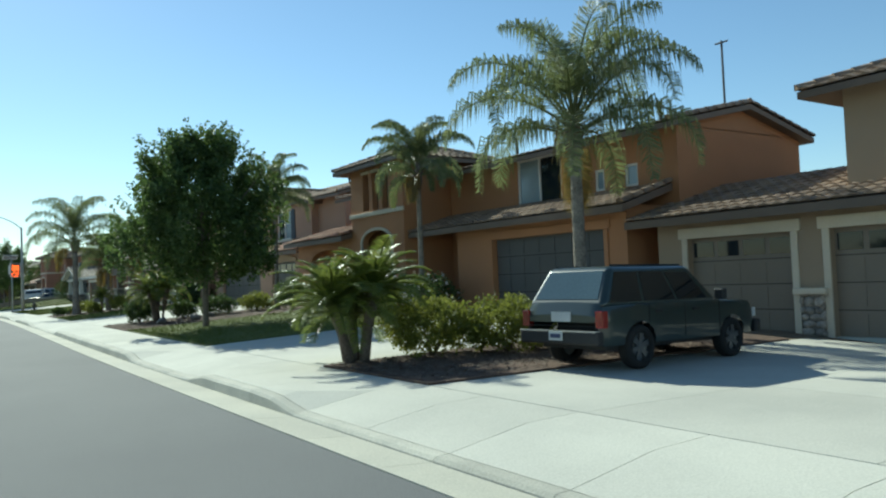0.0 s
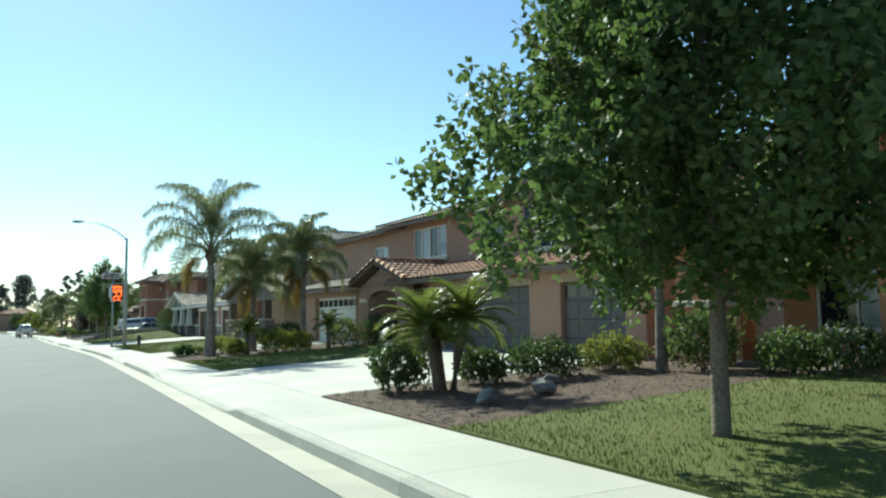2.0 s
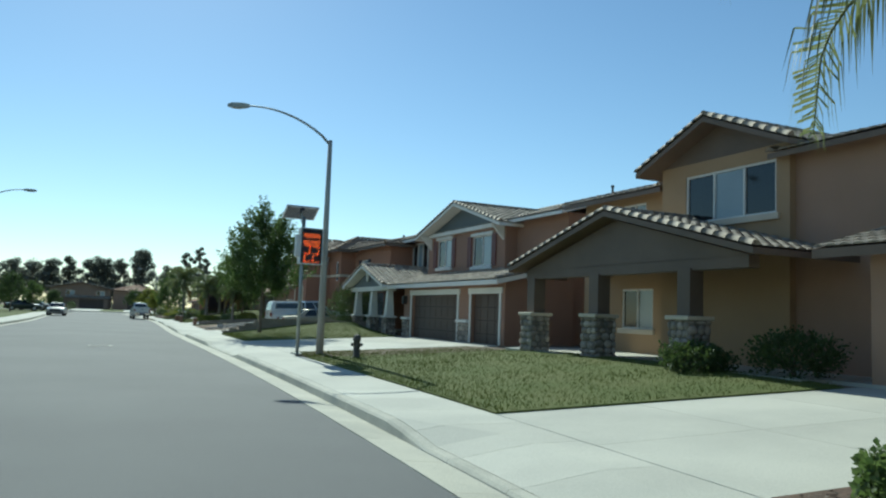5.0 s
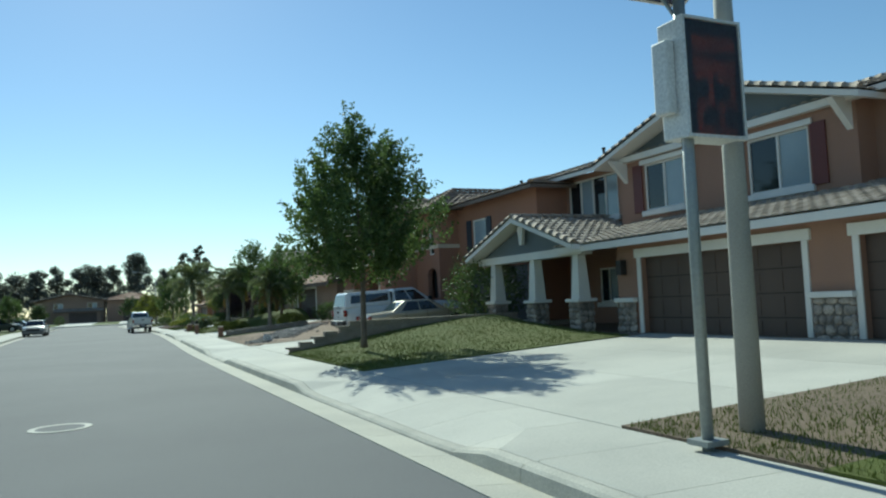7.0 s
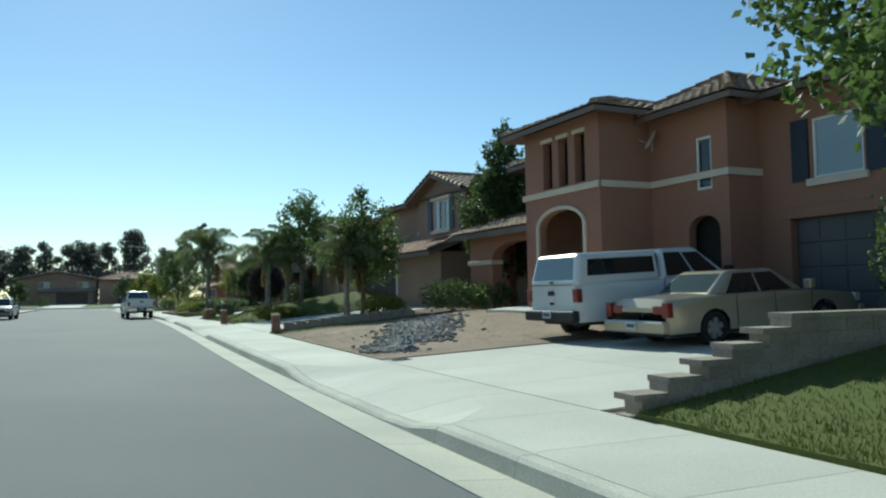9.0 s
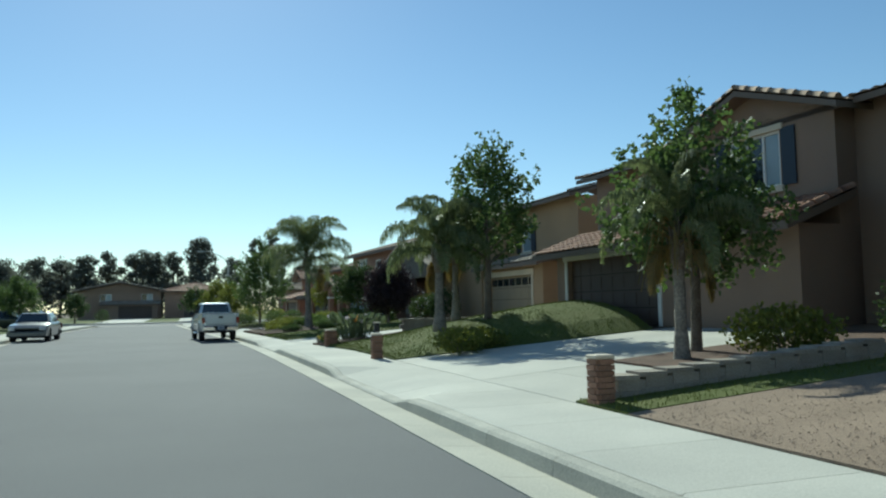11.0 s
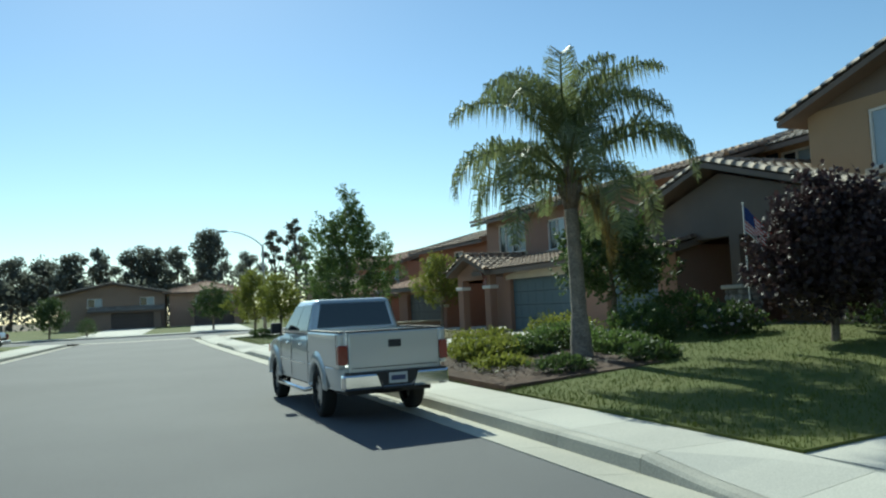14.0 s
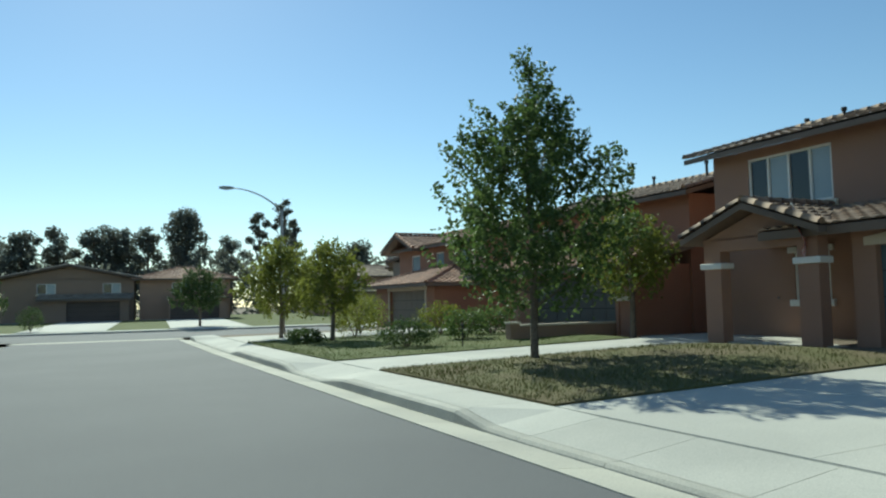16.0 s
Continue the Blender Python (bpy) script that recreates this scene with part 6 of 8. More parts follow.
# shrubs
for i, (px, py, rad, hh, lf, n, lab) in enumerate((
    (7.0, 15.1, .85, 1.0, LEAFYEL, 5200, "bushy yellow-green hedge shrub in bark"), (8.1, 14.4, .8, .95, LEAFYEL, 4800, "bushy yellow-green hedge shrub in bark"), (9.3, 14.2, .8, .95, LEAFYEL, 4200, "bushy yellow-green hedge shrub in bark"),
    (6.75, 35.7, .55, 0.95, LEAFDK, 1300, "dark rounded shrub at the pavement"), (9.7, 35.2, .75, .8, LEAFDK, 1500, "dark green shrub in a mulch bed"), (11.3, 35.0, .7, .75, LEAFYEL, 1300, "light green shrub in a mulch bed"),
    (12.2, 33.4, .7, 1.2, LEAF, 1500, "leafy shrub before the porch"), (12.4, 31.6, .6, .8, LEAF, 1100, "leafy shrub before the porch"),
    (6.55, 55.75, .42, .5, LEAF, 900, "small clipped shrub in a mulch bed"), (8.1, 53.4, .45, .6, LEAFYEL, 900, "small yellow-green shrub in a bed"), (9.6, 53.0, .7, .9, LEAFYEL, 1400, "yellow-green shrub under palms"), (10.6, 53.2, .6, .8, LEAFYEL, 1200, "yellow-green shrub under palms"), (8.2, 55.9, .7, .7, LEAFYEL, 1200, "yellow-green shrub by the driveway"),
    (13.3, 49.6, .7, 1.3, LEAFDK, 1500, "dark shrub by the porch"), (13.3, 51.3, .8, 1.2, LEAFDK, 1500, "dark shrub by the porch"),
    (13.4, 63.4, .9, 1.0, LEAFDK, 1500, "dark low hedge by the garage"), (12.4, 65.2, .8, .7, LEAFDK, 1300, "low hedge along the porch"),
    (11.3, 112.4, 1.1, 1.1, LEAFDK, 2000, "dark spreading shrub at the gravel"), (9.2, 113.6, .8, .8, LEAFYEL, 1300, "yellow-green shrub beside a driveway"), (12.4, 111.4, .8, .9, LEAF, 1200, "leafy green shrub near a house"),
    (7.2, 128.2 - 6.4, .7, .5, LEAFYEL, 1000, "low yellow-green shrub by a post"), (6.4, 120.9, .6, .6, LEAFYEL, 900, "low yellow-green shrub by a driveway"),
    (8.6, 144.4, .8, .9, LEAF, 1600, "rounded green shrub on the mound"), (7.3, 145.8, .9, .8, LEAFYEL, 1600, "rounded yellow-green shrub on the mound"), (10.4, 145.6, .9, 1.1, LEAF, 1600, "rounded green shrub on the mound"), (4.9, 144.4, .85, .55, LEAFYEL, 1600, "low spreading yellow-green ground cover shrub"), (5.4, 145.9, .9, .65, LEAFYEL, 1700, "low spreading yellow-green ground cover shrub"), (6.6, 144.4, .9, .7, LEAF, 1600, "low spreading green ground cover shrub"), (4.5, 142.7, .6, .32, LEAFYEL, 1000, "low spreading yellow-green ground cover shrub"), (7.0, 143.0, .8, .5, LEAF, 1300, "low spreading green ground cover shrub"), (5.9, 147.0, .7, .45, LEAFYEL, 1100, "low spreading yellow-green ground cover shrub"), (5.0, 141.3, .5, .35, LEAFDK, 700, "low dark shrub in reddish mulch"), (5.6, 143.9, .55, .5, LEAFDK, 900, "low dark shrub in reddish mulch"), (4.9, 145.2, .6, .5, LEAFDK, 900, "low dark shrub by boulders"), (6.6, 141.1, .5, .4, LEAFDK, 700, "low dark shrub in reddish mulch"), (12.0, 139.4, .8, 1.6, LEAFDK, 1500, "dark shrub by the wall"),
    (4.4, 166.6, .8, .8, LEAFDK, 900, "dark shrub on the lawn's edge"), (2.5, 171.6, .6, .5, LEAFDK, 700, "low dark shrub in reddish mulch"), (6.8, 168.2, .7, 1.0, LEAF, 900, "leafy green shrub near a house"), (8.5, 170, .8, 1.0, LEAF, 900, "leafy green shrub near a house"),
    (7.4, 172, .9, 1.2, LEAFYEL, 900, "yellow-green shrub beside a driveway"), (4.9, 174.5, 1.0, 1.6, LEAFYEL, 1200, "tall yellow-green shrub near the corner"), (6.0, 178, 1.2, 1.8, LEAFYEL, 1300, "tall yellow-green shrub near the corner"), (-9.6, 201.5, .8, 1.6, LEAFDK, 900, "conical dark shrub by a driveway"),
)):
    if rad > 0.05:
        shrub(px, py, rad, hh, 100 + i, lf, lab, n, .055 if "hedge shrub" in lab else .08)
shrub(13.0, 95.7, 1.45, 2.9, 161, LEAFDK, "tall dark rounded shrub at the house corner", 3600, 0.09, z=0.5)
shrub(12.7, 25.4, .9, 1.15, 162, LEAFDK, "rose bush with white flowers", 1500, .085, PETAL, 60, "rose_bush")
shrub(12.5, 23.6, .9, 1.2, 163, LEAFDK, "rose bush with white flowers", 1500, .085, PETAL, 60, "rose_bush")
shrub(12.6, 30.6, .6, .9, 164, LEAFDK, "rose bush with a few white flowers", 900, .085, PETAL, 14, "rose_bush")
shrub(13.0, 50.3, .6, 1.3, 165, LEAFDK, "shrub with pink flowers by the porch", 1000, .085, PETALPINK, 40, "flowering_shrub")
shrub(12.6, 53.4, .8, 1.2, 166, LEAF, "green shrub with pink flowers", 1300, .085, PETALPINK, 50, "flowering_shrub")
shrub(7.1, 55.95, .35, .4, 167, LEAF, "yellow flowering cushion plant", 500, .06, PETALYEL, 40, "flowering_shrub")
shrub(4.85, 129.6, .32, .4, 168, LEAF, "yellow flowering shrub by a brick post", 600, .06, PETALYEL, 60, "flowering_shrub")
shrub(11.4, 140.5, .8, 1.3, 169, LEAFDK, "oleander with white flowers", 1200, .085, PETAL, 40, "flowering_shrub")
shrub(9.8, 143.0, .7, .8, 170, LEAFDK, "rose bush with white flowers", 900, .085, PETAL, 20, "rose_bush")
shrub(8.4, 35.4, .5, .7, 171, LEAFDK, "rose bush with white flowers", 900, .085, PETAL, 10, "rose_bush")


def bird_of_paradise(x, y, n, h, seed, label):
    """Upright stalks with paddle leaves, and a few beaked flowers between them."""
    r = random.Random(seed)
    t = thing("bird_of_paradise", pose(x, y, hz(x, y) + .12), label, "garden plant", "paddle-leaved plants")
    for i in range(n):
        a, q = r.uniform(0, 6.283), r.random() ** .5
        b = Vector((.28 * q * math.cos(a), .28 * q * math.sin(a), 0))
        e = b + Vector((.42 * q * math.cos(a), .42 * q * math.sin(a), h * r.uniform(.55, .85)))
        st = part("stalk", G().tube([b, b.lerp(e, .5) + Vector((0, 0, .05)), e], [.014, .012, .009], 5), PADDLE, t)
        if i % 5 == 4:
            fl = G()
            for k in range(7):
                d = Vector((math.cos(a) * .5 + r.uniform(-.5, .5), math.sin(a) * .5 + r.uniform(-.5, .5), 1)).normalized()
                quad_leaf(fl, e, d, rand_dir(r), .17, .025)
            part("flower", fl, PETALORANGE if i % 2 else PETAL, st, "beaked flower head")
            continue
        d = ((e - b).normalized() + Vector((math.cos(a), math.sin(a), 0)) * .25).normalized()
        sd = d.cross(Vector((math.sin(a) + r.uniform(-.4, .4), -math.cos(a), .2))).normalized()
        nd = d.cross(sd).normalized()
        l, w = h * r.uniform(.3, .42), .085
        g = G()
        rows = 6
        for k in range(rows + 1):
            f = k / rows
            c = e + d * (l * f) + Vector((0, 0, -.1 * l * f * f))
            ww = w * math.sin(math.pi * (.08 + .9 * f)) ** .7
            g.v += [tuple(c - sd * ww + nd * ww * .45), tuple(c), tuple(c + sd * ww + nd * ww * .45)]
        for k in range(rows):
            g.f += [(3 * k, 3 * k + 1, 3 * k + 4, 3 * k + 3), (3 * k + 1, 3 * k + 2, 3 * k + 5, 3 * k + 4)]
        part("leaf", g, PADDLE, st)
    return t


bird_of_paradise(5.6, 129.95, 46, .85, 180, "clump of bird of paradise with orange flowers in mulch")
bird_of_paradise(6.1, 129.9, 30, .75, 181, "smaller clump of bird of paradise in mulch")

# ---- vehicles ----


def sharp(o, deg=32):
    o.data.set_sharp_from_angle(angle=radians(deg))


WHEELIN = mat("wheel well grey", (0.26, 0.26, 0.26), rough=0.5, metal=0.5)


def wheel(veh, x, y, R, w=0.24, rim=ALLOY):
    s = 1 if y > 0 else -1
    g = G()
    prof = [(0.62, 0.0), (0.66, 0.5), (0.9, 0.5), (0.985, 0.40), (1.0, 0.25), (1.0, -0.25), (0.985, -0.4), (0.9, -0.5), (0.62, -0.5)]
    k = 28
    for j in range(k):
        a = 2 * math.pi * j / k
        g.v += [(x + R * q * math.cos(a), y + w * t * s, R + R * q * math.sin(a)) for q, t in prof]
    n = len(prof)
    for j in range(k):
        for i in range(n - 1):
            g.f.append((j * n + i, j * n + i + 1, ((j + 1) % k) * n + i + 1, ((j + 1) % k) * n + i))
    ty = part("wheel", g, RUBBER, veh, smooth=True)
    h = G()
    h.tube([(x, y + w * .30 * s, R), (x, y + w * .36 * s, R)], R * 0.2, 16)
    for j in range(6):
        a = 2 * math.pi * j / 6 + 0.3
        c, d = math.cos(a), math.sin(a)
        t = (-d * R * .12, c * R * .12)
        y0, y1 = y + w * .22 * s, y + w * .34 * s
        q = [(x + c * R * .12 + t[0], R + d * R * .12 + t[1]), (x + c * R * .12 - t[0], R + d * R * .12 - t[1]), (x + c * R * .63 - t[0] * 1.3, R + d * R * .63 - t[1] * 1.3), (x + c * R * .63 + t[0] * 1.3, R + d * R * .63 + t[1] * 1.3)]
        h.prism([(px, y0, pz) for px, pz in q], (0, y1 - y0, 0))
    part("rim", h, rim, ty)
    b = G().tube([(x, y - w * .1 * s, R), (x, y + w * .12 * s, R)], R * 0.64, 20)
    part("brake_well", b, WHEELIN, ty)


def panel_on(veh, name, q, t, material, label=""):
    """A thin pane on a four-cornered patch, t proud of it."""
    q = [Vector(p) for p in q]
    n = (q[1] - q[0]).cross(q[3] - q[0]).normalized() * t
    g = G().prism([tuple(p) for p in q], tuple(n))
    return part(name, g, material, veh, label)


def lerp_patch(a, b, c, d, u0, u1, v0, v1):
    """Part of the patch with corners a, b below and d, c above."""
    a, b, c, d = (Vector(p) for p in (a, b, c, d))
    f = lambda u, v: a.lerp(b, u).lerp(d.lerp(c, u), v)
    return [f(u0, v0), f(u1, v0), f(u1, v1), f(u0, v1)]


def shell(out, L, W, sill, belt):
    """A body from its side outline: sides that bulge to the belt line, a crowned top and rounded corners in plan."""
    def span(x):
        zs = []
        for (xa, za), (xb, zb) in zip(out, out[1:] + out[:1]):
            if xa != xb and min(xa, xb) - 1e-6 <= x <= max(xa, xb) + 1e-6:
                zs.append(za + (zb - za) * (x - xa) / (xb - xa))
        return (min(zs), max(zs)) if zs else (belt, belt)

    lo, hi = min(p[0] for p in out), max(p[0] for p in out)
    xs = sorted({round(lo + .004 + (hi - lo - .008) * i / 72, 4) for i in range(73)} | {round(min(hi - .004, max(lo + .004, p[0])), 4) for p in out})
    top = max(p[1] for p in out)
    g, m, c = G(), 8, 4

    def half(x, z):
        up, dn = max(0, (z - belt) / max(.1, top - belt)), max(0, (belt - z) / max(.1, belt - sill))
        q = abs((x - (lo + hi) / 2) / ((hi - lo) / 2))
        return W / 2 * (1 - .055 * up ** 2 - .035 * dn ** 2) * (1 - .05 * q ** 6 - .08 * q ** 22)

    for x in xs:
        a, b = span(x)
        side = [(half(x, a + (b - a) * j / m) * (1 - .03 * (j == m)), a + (b - a) * j / m - (.012 if j == m else 0)) for j in range(m + 1)]
        w = side[-1][0]
        row = [(x, -y, z) for y, z in side]
        row += [(x, -w + 2 * w * k / (2 * c), b + .03 * (1 - (1 - k / c) ** 2)) for k in range(1, 2 * c)]
        row += [(x, y, z) for y, z in reversed(side)]
        g.v += row
    n = len(g.v) // len(xs)
    for i in range(len(xs) - 1):
        g.f += [(i * n + j, i * n + j + 1, (i + 1) * n + j + 1, (i + 1) * n + j) for j in range(n - 1)]
    g.f += [tuple(range(n)), tuple(range(len(g.v) - 1, len(g.v) - n - 1, -1))]
    return g


def vehicle(name, m, label, paint, L, W, sill, R, axles, upper, cabs, kind, rim=ALLOY, glass=CARGLASS, rearglass=None, light_z=0.8, bumper=CHROME, flare=False, wheel_w=0.24, belt=0.8):
    """Body outline with wheel arches pushed across the width, a tapered glasshouse, wheels, lamps, bumpers.
    upper: outline from the front sill over the bonnet to the rear sill. cabs: (x back, x front, z, x back roof, x front roof, z roof, half width below, above, side panes)."""
    v = thing(name, m, label, kind, "parked cars")
    x0, x1 = -L / 2, L / 2
    bottom = [(x0 + 0.12, sill)]
    for xc in axles:
        arch = [(xc + R * 1.16 * math.cos(t), R + R * 1.16 * math.sin(t)) for t in [math.pi * (1.12 - 1.24 * i / 14) for i in range(15)]]
        bottom += [(px, max(pz, sill)) for px, pz in arch]
    bottom.append((x1 - 0.12, sill))
    out = bottom + list(upper)
    body = part("body", shell(out, L, W, sill, belt), paint, v, smooth=True)
    sharp(body, 38)
    well = G()
    for xc in axles:
        well.box(xc - R * 1.1, xc + R * 1.1, -W / 2 + 0.3, W / 2 - 0.3, sill, R * 2.1)
    part("underside", well.box(x0 + .3, x1 - .3, -W / 2 + .2, W / 2 - .2, sill - .08, sill + .2), BLACKPL, v)
    for xc in axles:
        for s in (-1, 1):
            wheel(v, xc, s * (W / 2 - wheel_w * 0.5 - 0.005), R, wheel_w, rim)
            if flare:
                fl = G()
                prof = ((1.13, -.05), (1.13, .03), (1.18, .038), (1.32, .032), (1.46, .016), (1.58, -.006))
                for i in range(17):
                    t = math.pi * (1.06 - 1.12 * i / 16)
                    fl.v += [(xc + R * q * math.cos(t), s * (W / 2 + o), max(sill - .02, R + R * q * math.sin(t))) for q, o in prof]
                for i in range(16):
                    fl.f += [(6 * i + j, 6 * i + j + 1, 6 * i + j + 7, 6 * i + j + 6) for j in range(5)]
                part("fender_flare", fl, paint, v, smooth=True)
    for xb, xf, zb, rb, rf, zr, wb, wt, panes in cabs:
        c = G()
        k = [(xb, -wb, zb - .05), (xf, -wb, zb - .05), (xf, wb, zb - .05), (xb, wb, zb - .05), (rb, -wt, zr), (rf, -wt, zr), (rf, wt, zr), (rb, wt, zr)]
        c.v = k
        c.f = [(0, 3, 2, 1), (4, 5, 6, 7), (0, 1, 5, 4), (1, 2, 6, 5), (2, 3, 7, 6), (3, 0, 4, 7)]
        cab = part("cab", c, paint, v, bevel=0.11, smooth=True)
        cab.modifiers["bevel"].segments, cab.modifiers["bevel"].harden_normals = 4, True
        for s in (-1, 1):
            q = ((xb, s * wb, zb - .05), (xf, s * wb, zb - .05), (rf, s * wt, zr), (rb, s * wt, zr))
            for u0, u1, w0, w1 in panes:
                pq = lerp_patch(*q, u0, u1, w0, w1)
                panel_on(v, "side_window", pq if s < 0 else [pq[1], pq[0], pq[3], pq[2]], 0.008, glass)
        q = ((xf, -wb, zb - .05), (xf, wb, zb - .05), (rf, wt, zr), (rf, -wt, zr))
        panel_on(v, "windscreen", lerp_patch(*q, .07, .93, .12, .9), 0.008, glass)
        q = ((xb, wb, zb - .05), (xb, -wb, zb - .05), (rb, -wt, zr), (rb, wt, zr))
        panel_on(v, "rear_window", lerp_patch(*q, .08, .92, .2, .88), 0.008, rearglass or glass)
    for s in (-1, 1):
        part("tail_lamp", G().box(x0 - 0.004, x0 + 0.14, s * (W / 2 - 0.07) - 0.078, s * (W / 2 - 0.07) + 0.078, light_z - 0.14, light_z + 0.14), TAILRED, v, bevel=0.015)
        part("head_lamp", G().box(x1 - 0.14, x1 + 0.012, s * (W / 2 - 0.22) - 0.14, s * (W / 2 - 0.22) + 0.14, light_z - 0.14, light_z + 0.04), LAMPCLEAR, v, bevel=0.02)
    part("rear_bumper", G().box(x0 - 0.11, x0 + 0.08, -W / 2 + 0.03, W / 2 - 0.03, sill + 0.02, sill + 0.25), bumper, v, bevel=0.04)
    part("front_bumper", G().box(x1 - 0.08, x1 + 0.1, -W / 2 + 0.03, W / 2 - 0.03, sill + 0.0, sill + 0.25), bumper, v, bevel=0.04)
    pl = part("number_plate", G().box(x0 - 0.135, x0 - 0.118, -0.155, 0.155, sill + 0.09, sill + 0.24), PLATE, v)
    part("plate_bar", G().box(x0 - 0.139, x0 - 0.134, -0.12, 0.12, sill + 0.13, sill + 0.2), PLATEBAR, pl)
    return v


def seams(v, xs, W, z0, z1):
    for x in xs:
        for s in (-1, 1):
            part("door_seam", G().box(x - .006, x + .006, s * (W / 2 + .001) - .003, s * (W / 2 + .001) + .003, z0, z1), DARKIN, v)


def handles(v, xs, W, z, material):
    for x in xs:
        for s in (-1, 1):
            part("door_handle", G().box(x - .09, x + .09, s * (W / 2 + .02) - .02, s * (W / 2 + .02) + .02, z - .02, z + .025), material, v, bevel=.012)


def mirrors(v, x, W, z, material):
    for s in (-1, 1):
        part("side_mirror", G().box(x - .06, x + .08, s * (W / 2 + .13) - .1, s * (W / 2 + .13) + .1, z, z + .2), material, v, bevel=.03)


AMBER = mat("orange lamp lens", (0.6, 0.12, 0.02), rough=0.15, bump=0, spec=0.8)
# silver crew-cab pickup at the kerb
L, W = 5.8, 1.86
v = vehicle("pickup_truck", pose(1.42, 142.35, 0.0, 0, 0, 95.5) @ Matrix.Diagonal((0.88, 0.86, 0.955, 1)), "silver crew-cab pickup truck parked at the kerb", SILVER, L, W, 0.48, 0.40, (-1.5, 2.05),
            [(2.8, .66), (2.88, .85), (2.82, 1.0), (2.6, 1.12), (1.5, 1.22), (1.3, 1.26), (-0.86, 1.28), (-0.88, .84), (-2.84, .84), (-2.86, .5)],
            [(-0.86, 1.62, 1.29, -0.74, 0.52, 1.83, .90, .73, [(.06, .46, .13, .86), (.475, .91, .13, .84)])], "pickup truck", flare=True, light_z=1.0, rearglass=CARGLASS, bumper=CHROME)
for s in (-1, 1):
    part("bed_side", G().box(-2.86, -0.88, s * (W / 2 - .06) - .058, s * (W / 2 - .06) + .058, .80, 1.32), SILVER, v, bevel=.035)
    part("bed_rail", G().box(-2.86, -0.9, s * (W / 2 - .06) - .05, s * (W / 2 - .06) + .045, 1.318, 1.336), BLACKPL, v)
    part("window_trim", G().prism([(-.82, s * .915 - .006, 1.262), (1.42, s * .915 - .006, 1.262), (1.42, s * .915 - .006, 1.282), (-.82, s * .915 - .006, 1.282)], (0, .012, 0)), BLACKPL, v)
    part("step_bar", G().tube([(-.95, s * (W / 2 - .1), .42), (-.8, s * (W / 2 + .05), .37), (1.35, s * (W / 2 + .05), .37), (1.5, s * (W / 2 - .1), .42)], .038, 8), CHROME, v, "chrome step bar", smooth=True)
    part("side_moulding", G().box(.5, 1.32, s * (W / 2 + .008) - .008, s * (W / 2 + .008) + .008, .80, .825), CHROME, v)
    part("side_moulding", G().box(-.62, .42, s * (W / 2 + .008) - .008, s * (W / 2 + .008) + .008, .78, .805), CHROME, v)
    part("badge", G().box(-1.05, -.93, s * (W / 2 + .004) - .004, s * (W / 2 + .004) + .004, .98, 1.0), CHROME, v)
    part("badge", G().box(-1.02, -.9, s * (W / 2 + .004) - .004, s * (W / 2 + .004) + .004, .78, .795), CHROME, v)
    part("bed_seam", G().box(-2.745, -2.735, s * (W / 2 - .001) - .004, s * (W / 2 - .001) + .004, .9, 1.31), DARKIN, v)
tg = part("tailgate", G().box(-2.92, -2.84, -W / 2 + .15, W / 2 - .15, .70, 1.32), SILVER, v, "silver tailgate with black handle", bevel=.03)
part("tailgate_cap", G().box(-2.925, -2.835, -W / 2 + .13, W / 2 - .13, 1.316, 1.338), BLACKPL, tg, bevel=.008)
part("tailgate_handle", G().box(-2.935, -2.915, -.11, .11, 1.08, 1.19), BLACKPL, tg, bevel=.01)
# dark line on the flat gate stands for the shade of its crease
part("tailgate_crease", G().box(-2.924, -2.918, -W / 2 + .2, W / 2 - .2, .80, .812), DARKIN, tg)
part("bed_front", G().box(-.92, -.88, -W / 2 + .1, W / 2 - .1, .84, 1.30), SILVER, v)
part("step_pad", G().box(-3.02, -2.86, -.85, .85, .728, .748), BLACKPL, v)
part("bumper_recess", G().prism([(-3.016, -.36, .735), (-3.016, -.26, .49), (-3.016, .26, .49), (-3.016, .36, .735)], (.02, 0, 0)), BLACKPL, v)
part("plate_bracket", G().tube([(-3.0, -.32, .68), (-3.005, -.24, .53), (-3.005, .24, .53), (-3.0, .32, .68)], .014, 6), CHROME, v)
for s in (-1, 1):
    part("turn_signal", G().prism([(2.6, s * .925, .88), (2.86, s * .86, .86), (2.83, s * .87, 1.0), (2.62, s * .925, 1.02)], (0, s * .016, 0)), AMBER, v, "orange turn signal")
part("spare_wheel", G().tube([(-2.35, 0, .40), (-2.35, 0, .60)], .36, 20), RUBBER, v)
seams(v, (-.86, .46, 1.4), W, .52, 1.25)
handles(v, (-.42, .66), W, 1.10, CHROME)
mirrors(v, 1.22, W, 1.26, BLACKPL)

# white pickup with a camper shell
L, W = 5.6, 1.98
px, py = 11.5, 101.5
v = vehicle("pickup_truck", pose(px, py, hz(px, py) - .0, 0, -2.6, 2) @ Matrix.Scale(0.94, 4), "white pickup truck with white camper shell on the driveway", CARWHITE, L, W, 0.42, 0.39, (-1.62, 1.8),
            [(2.72, .62), (2.76, 1.0), (2.6, 1.1), (1.4, 1.2), (-2.74, 1.22), (-2.78, .45)],
            [(-0.5, 1.5, 1.22, -0.4, 0.6, 1.88, .93, .76, [(.06, .46, .14, .86), (.5, .88, .14, .84)]), (-2.76, -0.55, 1.22, -2.6, -.55, 1.86, .95, .82, [(.12, .93, .3, .8)])],
            "pickup truck", light_z=.98, bumper=BLACKPL, rearglass=PALECAR, rim=CARGREY)
